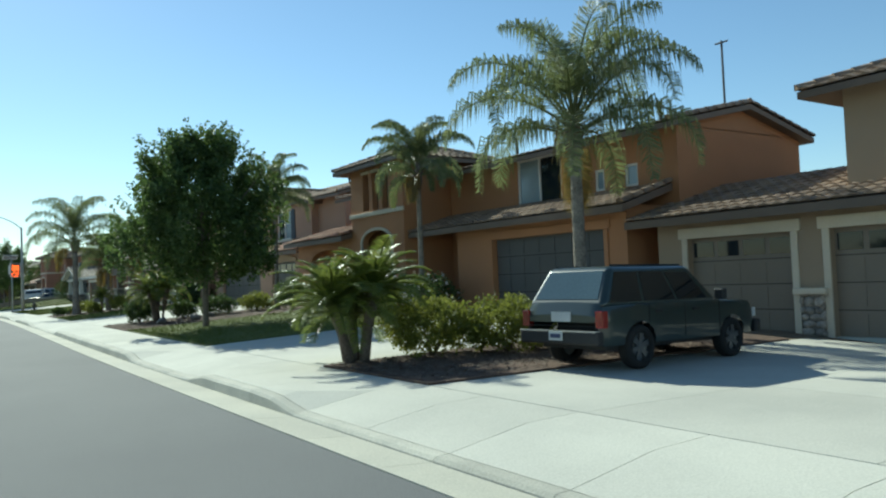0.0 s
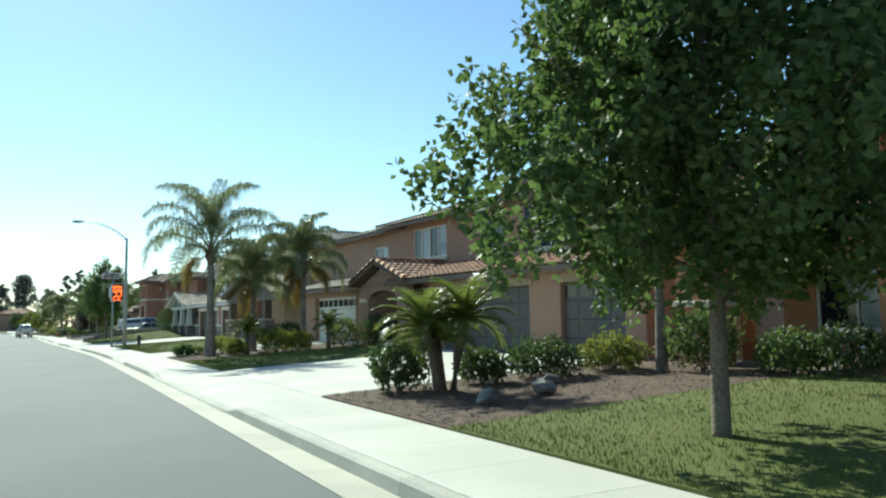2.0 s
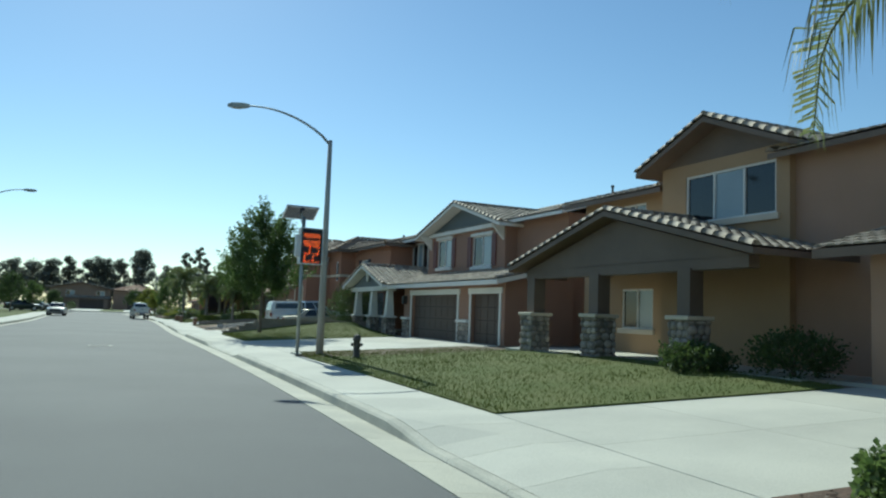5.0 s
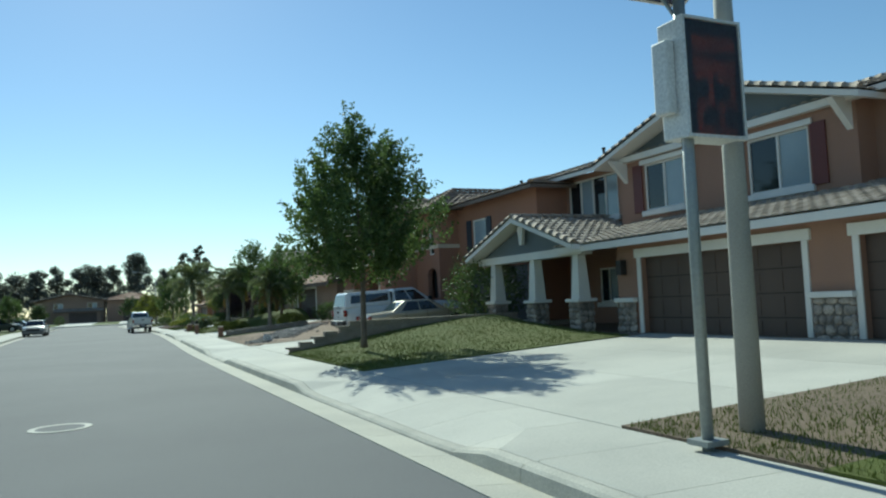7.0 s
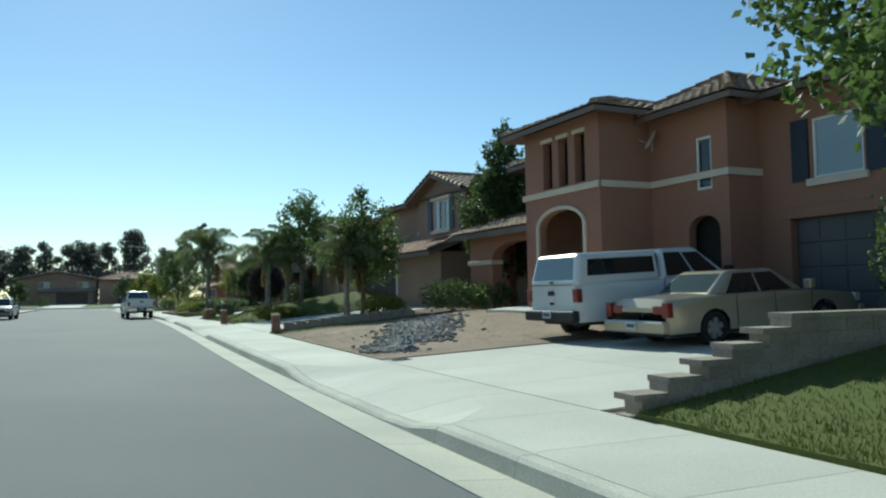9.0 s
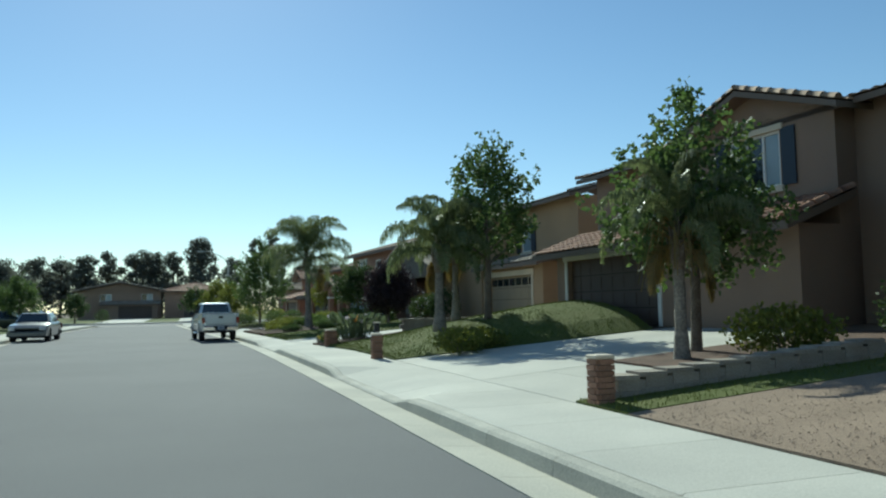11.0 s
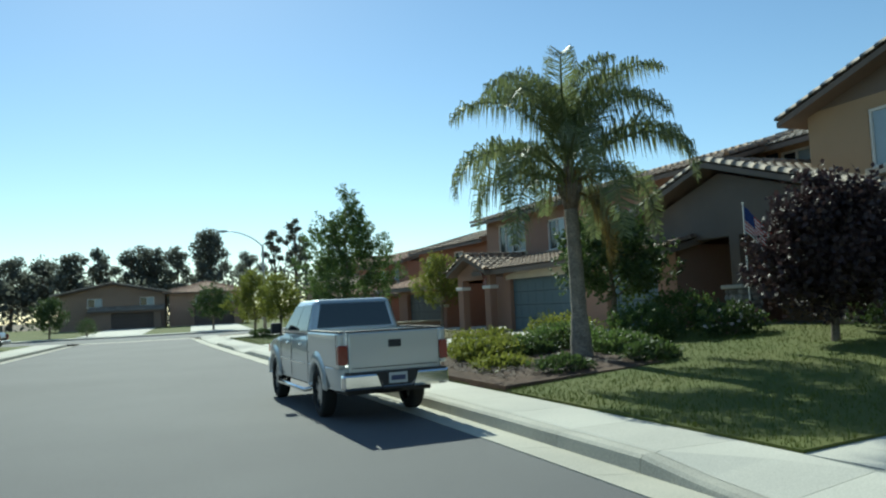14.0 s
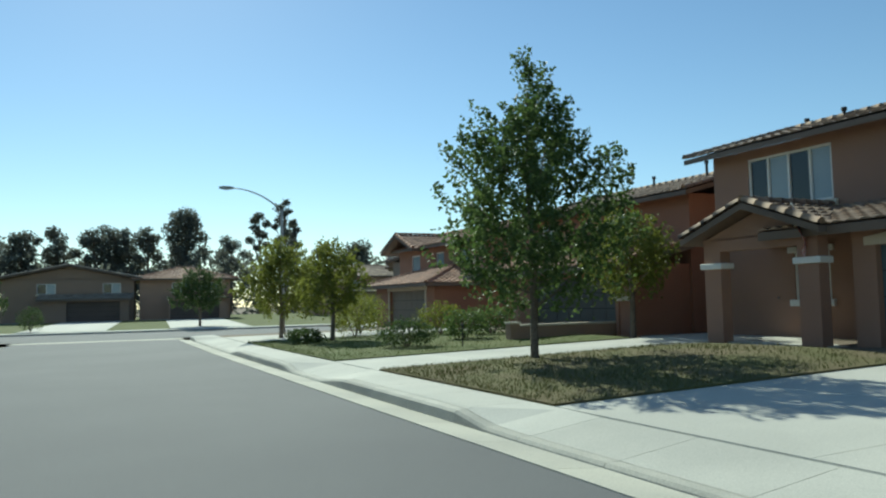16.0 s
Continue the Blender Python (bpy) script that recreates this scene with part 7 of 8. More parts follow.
part("tailgate_handle", G().box(-2.80, -2.78, -.1, .1, .98, 1.08), BLACKPL, v)
part("badge", G().ball((-2.785, 0, .82), (.012, .09, .04), 10, 4), BLACKPL, v)
part("tailgate_seam", G().box(-2.79, -2.783, -W / 2 + .16, W / 2 - .16, 1.2, 1.215), DARKIN, v)
part("shell_handle", G().box(-2.78, -2.75, -.06, .06, 1.24, 1.28), BLACKPL, v)
seams(v, (-.52, .45, 1.38), W, .5, 1.2)
handles(v, (-.25, .65), W, 1.05, BLACKPL)
mirrors(v, 1.2, W, 1.22, BLACKPL)

# champagne sedan
L, W = 5.2, 1.92
px, py = 11.6, 99.2
v = vehicle("sedan", pose(px, py, hz(px, py) - .0, 0, -2.6, 1) @ Matrix.Scale(0.9, 4), "champagne four-door sedan on the driveway", CHAMPAGNE, L, W, 0.28, 0.33, (-1.45, 1.45),
            [(2.5, .45), (2.52, .68), (2.3, .80), (1.05, .93), (-1.3, .98), (-2.45, .93), (-2.55, .75), (-2.52, .32)],
            [(-1.55, 1.1, .96, -0.85, .35, 1.42, .88, .68, [(.16, .5, .1, .86), (.53, .86, .1, .84)])], "car", light_z=.74, bumper=CHAMPAGNE, rearglass=PALECAR)
part("chrome_strip", G().box(-2.66, -2.58, -.86, .86, .47, .54), CHROME, v, bevel=.012)
for s in (-1, 1):
    part("tail_panel", G().box(-2.56, -2.42, s * .68 - .2, s * .68 + .2, .66, .82), TAILRED, v, "wide dark red tail lamp", bevel=.015)
part("trunk_seam", G().box(-2.556, -2.53, -.46, .46, .64, .652), DARKIN, v)
seams(v, (-.9, .1, 1.1), W, .35, .93)
handles(v, (-.65, .35), W, .82, CHAMPAGNE)
mirrors(v, .9, W, .95, CHAMPAGNE)

# dark green off-roader in the first driveway
L, W = 4.6, 1.86
px, py = 9.05, 12.1
v = vehicle("suv", pose(px, py, hz(px, py), 0, 1, 3) @ Matrix.Scale(0.83, 4), "dark green boxy off-road car on the driveway", DKGREEN, L, W, 0.42, 0.37, (-1.32, 1.38),
            [(2.2, .6), (2.24, .95), (2.05, 1.05), (.95, 1.1), (-2.2, 1.12), (-2.28, .9), (-2.26, .45)],
            [(-2.24, 1.05, 1.1, -1.82, .3, 1.74, .90, .72, [(.05, .3, .12, .84), (.33, .6, .12, .84), (.63, .9, .12, .82)])], "car", light_z=.86, bumper=BLACKPL, rearglass=PALECAR, rim=CARGREY)
seams(v, (-1.1, -.1, .95), W, .5, 1.08)
handles(v, (-.85, .2), W, .95, BLACKPL)
mirrors(v, .8, W, 1.1, BLACKPL)
part("bumper_strip", G().box(-2.42, -2.3, -.88, .88, .655, .685), CHROME, v, "bright strip on the bumper")
part("plate_panel", G().box(-2.295, -2.27, -.22, .22, .82, .98), PLATE, v)
part("tailgate_seam", G().box(-2.285, -2.255, -.8, .8, .74, .752), DARKIN, v)
for s in (-1, 1):
    part("roof_rail", G().tube([(-1.7, s * .62, 1.75), (.2, s * .62, 1.75)], .02, 6), BLACKPL, v)

# cars on the far side and in the cross street
CARS = [(-7.2, 148.0, 0.0, 270, "dark grey car parked at the far kerb", CARGREY),
        (-13.2, 170.3, 0.19, 2, "dark green car on a driveway across the street", DKGREEN), (-12.8, 175.6, 0.19, 178, "dark grey car on a driveway across the street", CARGREY)]
d = G().prism([(-22, 167.5, .0), (lx(167.5) - 1.8, 167.5, -.03), (lx(178) - 1.8, 178, -.03), (-22, 178, .0)], (0, 0, .19))
tagged(d.ob("driveway", CONCRETE), "pale concrete driveway across the street", "driveway", kind="structure")
for px, py, pz, rz, lab, paint in CARS:
    L, W = 4.6, 1.8
    v = vehicle("car", pose(px, py, pz, 0, 0, rz), lab, paint, L, W, 0.28, 0.32, (-1.35, 1.35),
                [(2.2, .45), (2.24, .68), (2.0, .82), (1.0, .94), (-1.4, .98), (-2.15, .95), (-2.25, .7), (-2.22, .32)],
                [(-1.65, 1.05, .96, -1.05, .3, 1.44, .83, .64, [(.14, .5, .1, .86), (.53, .87, .1, .84)])], "car", light_z=.72, bumper=paint)

# ---- street furniture ----


def street_lamp(x, y, s, arm, label):
    t = thing("street_lamp", pose(x, y, 0.16), label, "street lamp", "street lamps")
    part("pole", G().tube([(0, 0, -.2), (0, 0, 3), (0, 0, 7.0 * s)], [.125, .105, .07], 14), POLECON, t, "round concrete pole", smooth=True)
    part("base_collar", G().tube([(0, 0, -.05), (0, 0, .06)], .17, 14), POLECON, t)
    dx, dy = arm
    pts = [(dx * f, dy * f, 6.85 * s + 1.25 * s * math.sin(math.pi / 2 * f ** .8)) for f in [i / 10 for i in range(11)]]
    part("arm", G().tube(pts, [.045 - .02 * i / 10 for i in range(11)], 8), STEEL, t, smooth=True)
    e = Vector(pts[-1])
    d = Vector((dx, dy, 0)).normalized()
    sd = Vector((-d.y, d.x, 0))
    g = G()
    for o, w, h in ((-.1, .05, .05), (.1, .12, .07), (.45, .13, .07), (.62, .05, .04)):
        c = e + d * o
        g.v += [tuple(c + sd * w + Vector((0, 0, h))), tuple(c - sd * w + Vector((0, 0, h))), tuple(c - sd * w - Vector((0, 0, h))), tuple(c + sd * w - Vector((0, 0, h)))]
    for i in range(3):
        g.f += [(4 * i + j, 4 * i + (j + 1) % 4, 4 * i + 4 + (j + 1) % 4, 4 * i + 4 + j) for j in range(4)]
    g.f += [(0, 1, 2, 3), (15, 14, 13, 12)]
    h = part("lamp_head", g, STEEL, t, "grey cobra lamp head")
    part("lens", G().box(e.x + d.x * .28 - .1, e.x + d.x * .28 + .1, e.y + d.y * .28 - .08, e.y + d.y * .28 + .08, e.z - .1, e.z - .06), LAMPCLEAR, h)
    return t


street_lamp(6.57, 76.0, 1.0, (-2.6, 1.2), "tall street lamp with curved arm over the road")
street_lamp(3.9, 185.6, .89, (-2.5, -.3), "street lamp near the corner")
street_lamp(-8.3, 104, 1.0, (2.6, 0), "street lamp on the far side of the road")

# solar speed display
t = thing("speed_sign", pose(5.8, 75.75, 0.24, 0, 0, 4), "solar radar speed display on a steel post", "traffic sign")
part("post", G().tube([(0, 0, -.2), (0, 0, 4.3)], .057, 12), STEEL, t, smooth=True)
part("post_foot", G().box(-.13, .13, -.13, .13, -.02, .03), STEEL, t)
cab = part("cabinet", G().box(-.11, .61, -.06, .2, 2.82, 3.95), SIGNWHITE, t, "pale display cabinet", bevel=.015)
part("battery_box", G().box(-.22, -.11, -.02, .18, 3.05, 3.75), SIGNWHITE, t, "pale battery box", bevel=.02)
part("face", G().box(-.09, .59, -.075, -.062, 2.84, 3.93), SIGNBLACK, cab)
rim_ = G().box(-.12, -.09, -.15, -.06, 2.81, 3.96).box(.59, .62, -.15, -.06, 2.81, 3.96).box(-.09, .59, -.15, -.06, 3.93, 3.96).box(-.09, .59, -.15, -.06, 2.81, 2.84)
part("hood", rim_, SIGNWHITE, cab)
# added fins hide the lit digits from the side, for the LEDs' narrow beam
lm = G().box(-.002, .002, -.148, -.082, 2.85, 3.92).mesh("beam_louvre", LOUVRE)
for i in range(34):
    share("beam_louvre", lm, cab, Matrix.Translation((-.08 + .66 * (i + .5) / 34, 0, 0)))
for z in (3.72, 3.5):
    part("lettering_bar", G().box(-.02, .52, -.081, -.076, z - .07, z + .07), LED, cab, "amber lit lettering")
SEG = {"2": "abged"}
for k, ch in enumerate("22"):
    ox = k * .28
    for s in SEG[ch]:
        q = {"a": (0, .22, .50, .56), "g": (0, .22, .25, .31), "d": (0, .22, 0, .06), "b": (.16, .22, .28, .53), "e": (0, .06, .03, .28)}[s]
        part("digit_segment", G().box(ox + q[0], ox + q[1], -.081, -.076, 2.86 + q[2], 2.86 + q[3]), LED, cab, "amber digit")
sp = part("solar_panel", G().box(-.5, .5, -.32, .32, -.02, .02), SOLAR, t, "tilted solar panel")
sp.matrix_local = pose(-.1, .1, 4.45, -28, 0, 0)
part("panel_frame", G().box(-.52, -.49, -.34, .34, -.025, .025).box(.49, .52, -.34, .34, -.025, .025).box(-.49, .49, -.34, -.31, -.025, .025).box(-.49, .49, .31, .34, -.025, .025), ALLOY, sp)
part("panel_bracket", G().tube([(0, 0, 4.2), (-.1, .05, 4.42)], .03, 8).tube([(0, .05, 4.0), (-.1, .3, 4.5)], .02, 6), STEEL, t)

# hydrant
t = thing("fire_hydrant", pose(7.15, 73.7, hz(7.15, 73.7)), "dark fire hydrant on the lawn's edge", "hydrant")
part("barrel", G().tube([(0, 0, -.1), (0, 0, .05), (0, 0, .06), (0, 0, .52), (0, 0, .55), (0, 0, .6)], [.15, .15, .1, .1, .13, .12], 12), HYDRANT, t, smooth=True)
part("bonnet", G().ball((0, 0, .6), (.12, .12, .13), 12, 6), HYDRANT, t, smooth=True)
part("outlet", G().tube([(-.17, 0, .42), (.17, 0, .42)], .05, 10), HYDRANT, t)
part("outlet", G().tube([(0, -.19, .38), (0, 0, .38)], .065, 10), HYDRANT, t)

# brick garden posts
BRICKM = mat("brown brick", (0.30, 0.17, 0.11), (0.24, 0.135, 0.09), rough=0.9, big=3, fine=50, grain=0.2, piece=0.22)
bm_ = G().box(-.095, .095, -.045, .045, -.03, .03).mesh("brick", BRICKM)


def brick_post(x, y, w, h, label, z=None, lantern=False):
    t = thing("garden_post", pose(x, y, hz(x, y) if z is None else z), label, "garden post", "brick garden posts")
    core = part("core", G().box(-w / 2 + .02, w / 2 - .02, -w / 2 + .02, w / 2 - .02, -.2, h), MORTAR, t)
    n = int(h / .07)
    for r in range(n):
        zz = .035 + r * .07
        for side in range(4):
            for k in range(2):
                if w < .3 and k:
                    continue
                o = (k - .5) * w * .5 + (.03 if r % 2 else -.03) if w >= .3 else (.022 if r % 2 else -.022)
                m = Matrix.Rotation(side * math.pi / 2, 4, "Z") @ Matrix.Translation((o, -w / 2 + .025, zz))
                share("brick", bm_, core, m)
    part("cap", G().box(-w / 2 - .02, w / 2 + .02, -w / 2 - .02, w / 2 + .02, h, h + .05), CREAM, t, bevel=.015)
    if lantern:
        part("lantern", G().box(-.06, .06, -.06, .06, h + .07, h + .3), IRON, t)
        part("lantern_cap", G().box(-.08, .08, -.08, .08, h + .3, h + .33), CREAM, t)
    return t


brick_post(5.2, 112.2, .22, .56, "brown brick garden post with pale cap")
brick_post(4.72, 122.15, .22, .56, "brown brick garden post with pale cap and lantern", lantern=True)
brick_post(4.72, 128.75, .3, .5, "low brown brick garden post with pale cap")

# stepped block wall between two lots
wall = thing("garden_wall", Matrix(), "stepped tan block garden wall", "garden wall")
wb = G().box(-.196, .196, -.14, .14, -.07, .07)
wbm = wb.mesh("block", BLOCK)
cbm = G().box(-.2, .2, -.165, .165, -.03, .03).mesh("cap_block", BLOCK)
for i in range(20):
    x = 5.5 + .4 * i
    top = .44 + .143 * min(5, int((x - 5.3) / .42))
    z0 = 0.04
    k = 0
    while z0 + .14 * (k + 1) < top - .03:
        share("block", wbm, wall, Matrix.Translation((x + (.1 if k % 2 else 0), 94.0, z0 + .07 + .143 * k)))
        k += 1
    share("cap_block", cbm, wall, Matrix.Translation((x, 94.0, z0 + .143 * k + .03)))
wall = thing("garden_wall", Matrix(), "low tan block wall beside the lawn mound", "garden wall")
for i in range(12):
    x = 7.7 + .4 * i
    for k in range(4):
        share("block", wbm, wall, Matrix.Translation((x + (.1 if k % 2 else 0), 130.45, .42 + .143 * k)))
    share("cap_block", cbm, wall, Matrix.Translation((x, 130.45, .42 + .143 * 4 - .04)))
wall = thing("garden_wall", Matrix(), "low block edging at the planting bed", "garden wall")
for i in range(5):
    for k in range(2):
        share("block", wbm, wall, Matrix.Translation((5.6 + .4 * i, 130.42, .22 + .143 * k)))

wall = thing("garden_wall", Matrix(), "low tan block wall behind the gravel yard", "garden wall")
for i in range(11):
    x = 5.6 + .4 * i
    for k in range(2):
        share("block", wbm, wall, Matrix.Translation((x + (.1 if k % 2 else 0), 112.45, hz(x, 112.45) + .02 + .143 * k)))
    share("cap_block", cbm, wall, Matrix.Translation((x, 112.45, hz(x, 112.45) + .265)))

# dry stream of river rocks in the gravel yard
stream = thing("rock_stream", Matrix(), "dry stream of grey river rocks", "rocks")
rs = random.Random(5)
rms = [G().ball((0, 0, 0), (.5, .38, .27), 7, 5, .24, rs).mesh("rock", ROCK) for _ in range(5)]


def yard_z(x, y):
    yy = min(111.4, max(101.2, y))
    j = (yy - 101.2) / 10.2
    i = min(1, max(0, (x - sx(yy)) / 6.4))
    return hz(x, yy) + .02 + .16 * math.sin(math.pi * j) ** .7 * math.sin(math.pi * (0.05 + 0.95 * i) * .5) ** 1.2


for i in range(290):
    f = rs.random()
    cx = 5.35 + 4.5 * f + .3 * math.sin(6 * f)
    cy = 102.3 + 7.8 * f ** 1.1 + .3 * math.sin(5 * f)
    wd = .62 + .5 * math.sin(math.pi * f)
    o = rs.gauss(-.1, .42) * wd
    x, y = cx - o * .7, cy + o * .75
    s = rs.uniform(.1, .22)
    if x < sx(y) + .1:
        continue
    share("rock", rms[rs.randrange(5)], stream, Matrix.LocRotScale((x, y, yard_z(x, y) + s * .08), Euler((rs.uniform(-.3, .3), rs.uniform(-.3, .3), rs.uniform(0, 6))), (s, s, s)))

small = G()
for i in range(1700):
    f = rs.random()
    cx = 5.35 + 4.5 * f + .3 * math.sin(6 * f)
    cy = 102.3 + 7.8 * f ** 1.1 + .3 * math.sin(5 * f)
    o = rs.gauss(-.1, .42) * (.66 + .55 * math.sin(math.pi * f))
    x, y = cx - o * .7, cy + o * .75
    if x > sx(y) + .08:
        s = rs.uniform(.025, .07)
        small.ball((x, y, yard_z(x, y) + s * .3), (s, s * .8, s * .6), 6, 4, .15, rs)
part("pebble_bed", small, ROCK, stream, "small grey pebbles between the rocks", kind="stuff")
grit = G()
for i in range(9000):
    y = rs.uniform(101.3, 111.3)
    x = sx(y) + .03 + 6.2 * rs.random() ** 1.3
    s = rs.uniform(.006, .013)
    a = rs.uniform(0, 6.28)
    z = yard_z(x, y) + .012
    n = len(grit.v)
    grit.v += [(x + s * math.cos(a), y + s * math.sin(a), z), (x + s * math.cos(a + 2.1), y + s * math.sin(a + 2.1), z), (x + s * math.cos(a + 4.2), y + s * math.sin(a + 4.2), z), (x, y, z + s * .9)]
    grit.f += [(n, n + 1, n + 3), (n + 1, n + 2, n + 3), (n + 2, n, n + 3)]
tagged(grit.ob("gravel_stones", mat("gravel stones", (0.34, 0.255, 0.185), (0.27, 0.20, 0.145), rough=1, island=.3)), "loose tan gravel stones on the yard", "gravel", kind="stuff")

# pale walkway from the driveway to the arcade
walkway = thing("walkway", Matrix(), "pale concrete walkway from driveway to arcade", "walkway", kind="structure")
for i in range(6):
    g = G()
    a, b = 101.22 + 1.22 * i, 101.22 + 1.22 * (i + 1) - .012
    g.prism([(x, y, yard_z(x, y) - .06) for x, y in ((10.75, a), (12.1, a), (12.1, b), (10.75, b))], (0, 0, .13))
    part("walkway_slab", g, CONCRETE, walkway)

# number board for drivers, boulders, grate, manhole
t = thing("yard_sign", pose(6.05, 102.35, yard_z(6.05, 102.35), 0, 0, -12) @ Matrix.Scale(.72, 4), "small white sign with black 25 on a wire stand", "sign")
part("board", G().box(-.21, .21, -.01, .01, .1, .42), SIGNWHITE, t)
part("clip", G().box(-.2, -.15, -.02, .02, .40, .48).box(.15, .2, -.02, .02, .40, .48).box(-.2, .2, .012, .02, .40, .415), IRON, t, "black sign clip")
part("wire_leg", G().tube([(-.15, 0, -.1), (-.15, 0, .12)], .006, 5), IRON, t)
part("wire_leg", G().tube([(.15, 0, -.1), (.15, 0, .12)], .006, 5), IRON, t)
tc = bpy.data.curves.new("figures", "FONT")
tc.body, tc.size, tc.extrude, tc.align_x = "25", .34, .003, "CENTER"
tc.materials.append(IRON)
to = new("figures", tc)
to.parent = t
to.matrix_local = pose(0, -.015, .14, 90, 0, 0)
for i, (px, py, s) in enumerate(((5.3, 145.9, .8), (5.5, 144.6, .5), (4.7, 143.2, .35), (6.6, 146.6, .5), (6.9, 32.9, .4), (8.2, 33.2, .45), (9.0, 34.0, .35), (4.65, 130.2, .4))):
    b = new("boulder", rms[i % 5])
    b.matrix_world = Matrix.LocRotScale((px, py, hz(px, py) + .1 + s * .12), Euler((.1, .2, i)), (s * 1.2, s, s))
    tagged(b, "pale rounded boulder in a planting bed", "boulder", "boulders")
t = thing("drain_grate", pose(5.44, 100.95, .178) @ Matrix.Diagonal((.7, .5, 1, 1)), "dark iron drain grate in the driveway", "grate")
part("grate_frame", G().box(-.25, .25, -.35, -.31, 0, .012).box(-.25, .25, .31, .35, 0, .012).box(-.25, -.21, -.31, .31, 0, .012).box(.21, .25, -.31, .31, 0, .012), IRON, t)
for i in range(9):
    part("grate_bar", G().box(-.21, .21, -.28 + .07 * i - .012, -.28 + .07 * i + .012, 0, .01), IRON, t)
t = thing("manhole_cover", pose(-.1, 82.9, .003), "worn round manhole cover with pale collar", "manhole")
g = G()
k = 28
for rr_, z in ((.44, 0), (.44, .006), (.34, .006), (.34, 0)):
    g.v += [(rr_ * math.cos(2 * math.pi * j / k), rr_ * math.sin(2 * math.pi * j / k), z) for j in range(k)]
for a in range(3):
    g.f += [(a * k + j, a * k + (j + 1) % k, (a + 1) * k + (j + 1) % k, (a + 1) * k + j) for j in range(k)]
part("collar", g, CONCRETE, t)
part("lid", G().tube([(0, 0, 0), (0, 0, .004)], .335, 28), ASPHALT, t)


t = thing("garden_wall", pose(7.4, 166.4, hz(7.4, 166.4)), "low rose-brown stucco garden wall with a pale cap", "garden wall")
part("wall_body", G().box(.3, 3.9, -.1, .1, -.2, .42), STUCCO["rose"], t)
part("wall_cap", G().box(.3, 3.9, -.13, .13, .42, .48), CREAM, t, bevel=.01)
part("end_pier", G().box(0, .3, -.16, .16, -.2, .5), STUCCO["rose"], t)
part("pier_cap", G().box(-.03, .33, -.19, .19, .5, .56), CREAM, t, bevel=.01)
t = thing("garden_stake", pose(5.5, 165.2, hz(5.5, 165.2)), "slim dark garden light on a stake by the driveway", "garden light")
part("stake", G().tube([(0, 0, -.15), (0, 0, .55)], .018, 6), IRON, t)
part("lamp_cap", G().tube([(0, 0, .55), (0, 0, .6), (0, 0, .66)], [.05, .06, .012], 8), IRON, t)
t = thing("valve_box", pose(6.2, 128.93, hz(6.2, 128.93) + .17, 12, -6, 10), "pale plastic valve box lid sunk in the lawn", "valve box")
part("lid", G().box(-.2, .2, -.13, .13, -.03, .03), SIGNWHITE, t, bevel=.012)
part("box_rim", G().box(-.23, .23, -.16, .16, -.2, .01), LOUVRE, t)


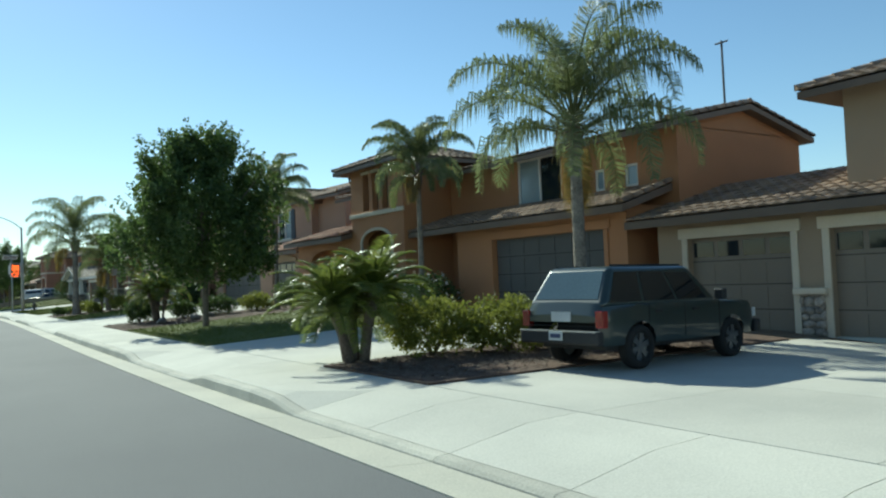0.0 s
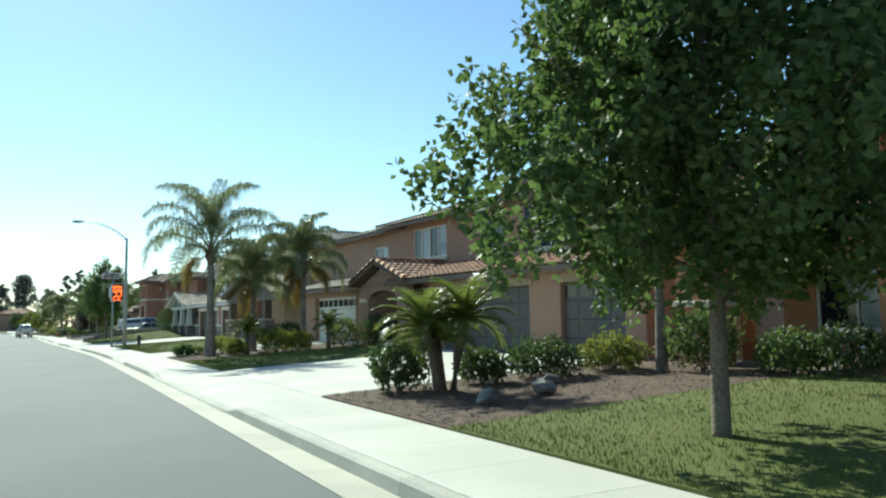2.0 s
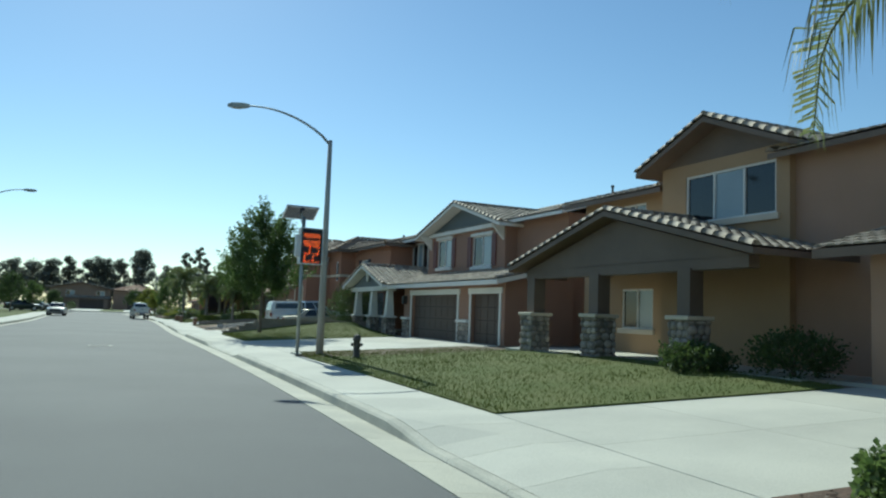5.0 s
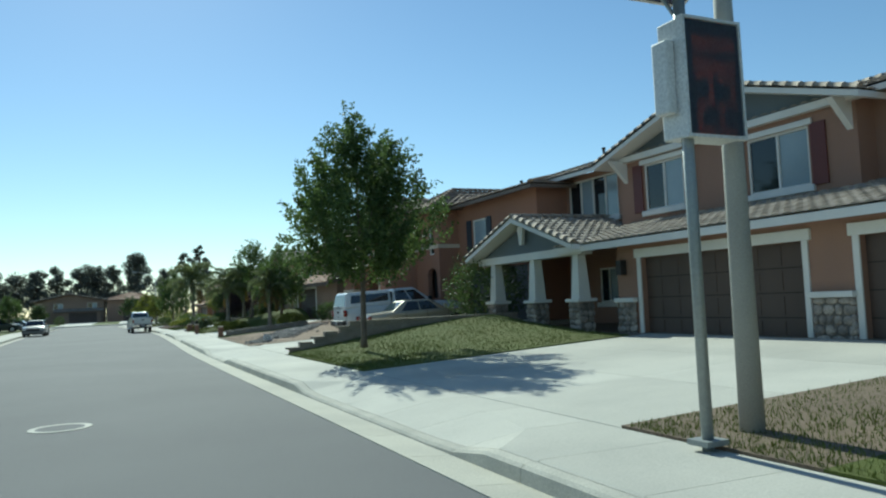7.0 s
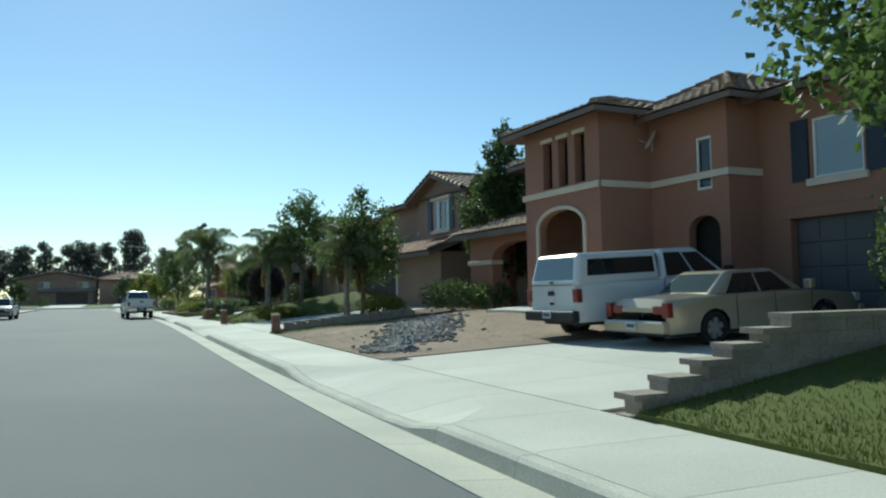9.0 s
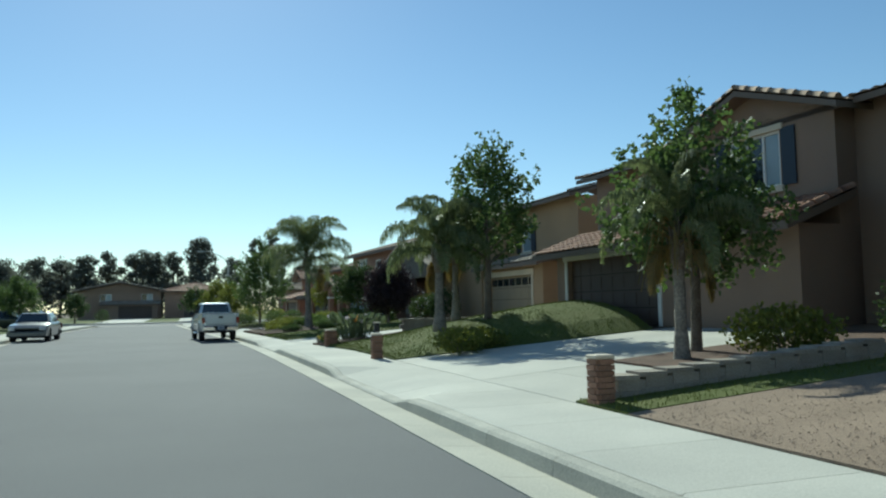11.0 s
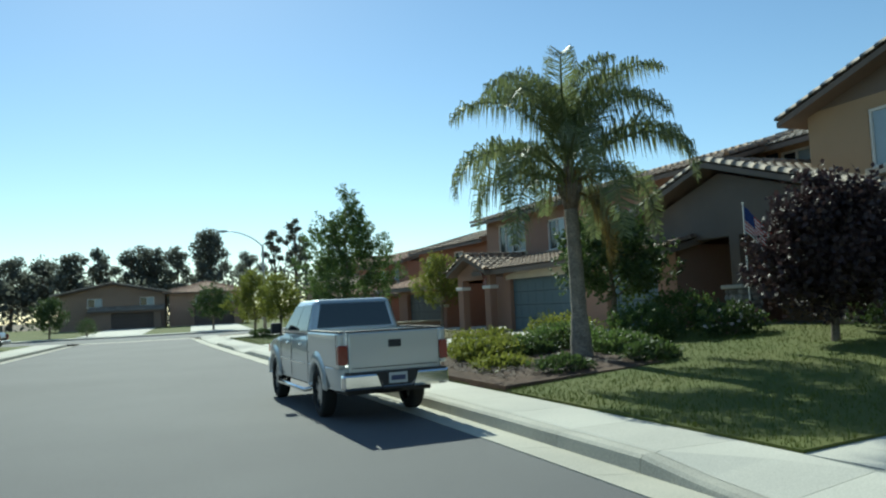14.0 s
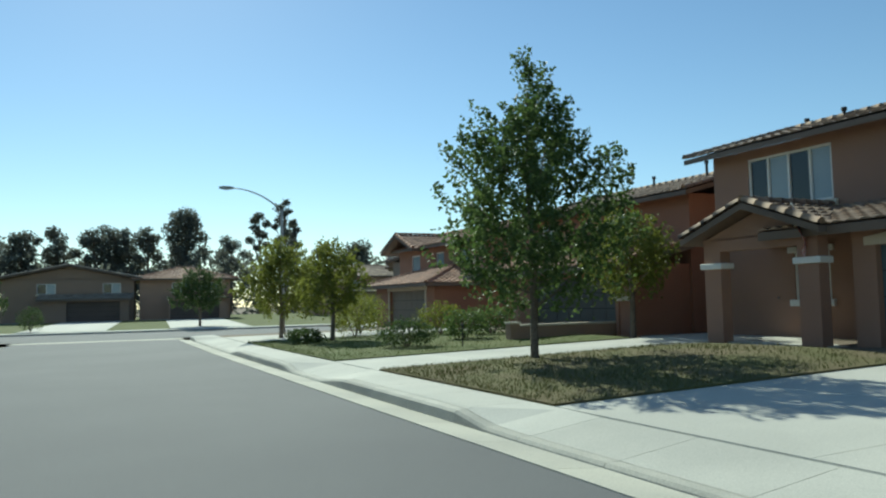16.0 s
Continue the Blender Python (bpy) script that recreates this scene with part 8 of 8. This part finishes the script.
# flags
def flag(x, y, z, label, w=.9, h=.55, tilt=40, pole=0.0):
    """A striped flag on a slanting staff, or, with pole, at the top of an upright pole of that height."""
    t = thing("flag", pose(x, y, z), label, "flag", "porch flags")
    a = radians(tilt)
    d = Vector((0, 0, 1)) if pole else Vector((-math.cos(a), -.25, math.sin(a))).normalized()
    top = pole or 1.5
    part("staff", G().tube([(0, 0, 0), tuple(d * top)], .014, 6), WHITE, t)
    part("finial", G().ball(tuple(d * top), .025), WHITE, t)

    def spot(u, v):
        # u along the staff from the tip, v away from it
        p = d * (top - .05 - h * u)
        if pole:
            return (p.x + .42 * v + .03 * math.sin(8 * v), p.y - .30 * v + .05 * math.sin(7 * v + 2 * u) * v, p.z - .62 * v)
        return (p.x + .06 * math.sin(9 * v) * v + .1 * v, p.y + .10 * math.sin(7 * v + 2 * u) * v - .12 * v, p.z - w * v)

    def patch(name, u0, u1, v0, v1, m, lift=0.0):
        g = G()
        n = 8
        for i in range(n):
            a0, a1 = v0 + (v1 - v0) * i / n, v0 + (v1 - v0) * (i + 1) / n
            q = [spot(u0, a0), spot(u1, a0), spot(u1, a1), spot(u0, a1)]
            g.prism([(p[0] - lift, p[1] - lift, p[2]) for p in q], (.004 + 2 * lift, .002 + 2 * lift, 0))
        part(name, g, m, t)

    for i in range(7):
        patch("stripe", i / 7, i / 7 + 1 / 14, 0, 1, FLAGRED)
        patch("stripe", i / 7 + 1 / 14, (i + 1) / 7, 0, 1, FLAGWHITE)
    patch("canton", 0, .54, 0, .4, FLAGBLUE, .006)


flag(10.15, 142.75, hz(10.15, 142.75), "striped flag drooping from a slim white garden pole", pole=2.85)
flag(10.9, 158.6, 2.2, "striped flag on a staff above the porch roof", tilt=50)
# swing seat with a scalloped canopy under the arcade
t = thing("patio_swing", pose(14.0, 109.5, .78), "pale patio swing seat with scalloped canopy under the arcade", "patio swing")
for s in (-1, 1):
    part("side_frame", G().tube([(-.45, s * .85, 0), (0, s * .85, 1.55), (.45, s * .85, 0)], .025, 8), STEEL, t)
part("top_bar", G().tube([(0, -.85, 1.55), (0, .85, 1.55)], .025, 8), STEEL, t)
c = G()
k = 20
for j in range(k + 1):
    y = -.95 + 1.9 * j / k
    c.v += [(-.62, y, 1.42 - .05 * (j % 2)), (-.6, y, 1.55), (-.2, y, 1.72), (.3, y, 1.70), (.6, y, 1.52)]
for j in range(k):
    c.f += [(5 * j + i, 5 * j + i + 1, 5 * j + i + 6, 5 * j + i + 5) for i in range(4)]
cn = part("canopy", c, WHITE, t, "pale scalloped canopy")
sd = cn.modifiers.new("thickness", "SOLIDIFY")
sd.thickness = .012
part("seat", G().box(-.3, .28, -.75, .75, .42, .52), WHITE, t, bevel=.04)
part("backrest", G().prism([(.2, -.75, .5), (.3, -.75, .5), (.45, -.75, .98), (.35, -.75, .98)], (0, 1.5, 0)), WHITE, t, bevel=.03)
for s in (-1, 1):
    part("armrest", G().box(-.3, .3, s * .77 - .03, s * .77 + .03, .62, .66), STEEL, t)
    part("hanger", G().tube([(0, s * .78, .64), (0, s * .8, 1.54)], .012, 6), STEEL, t)
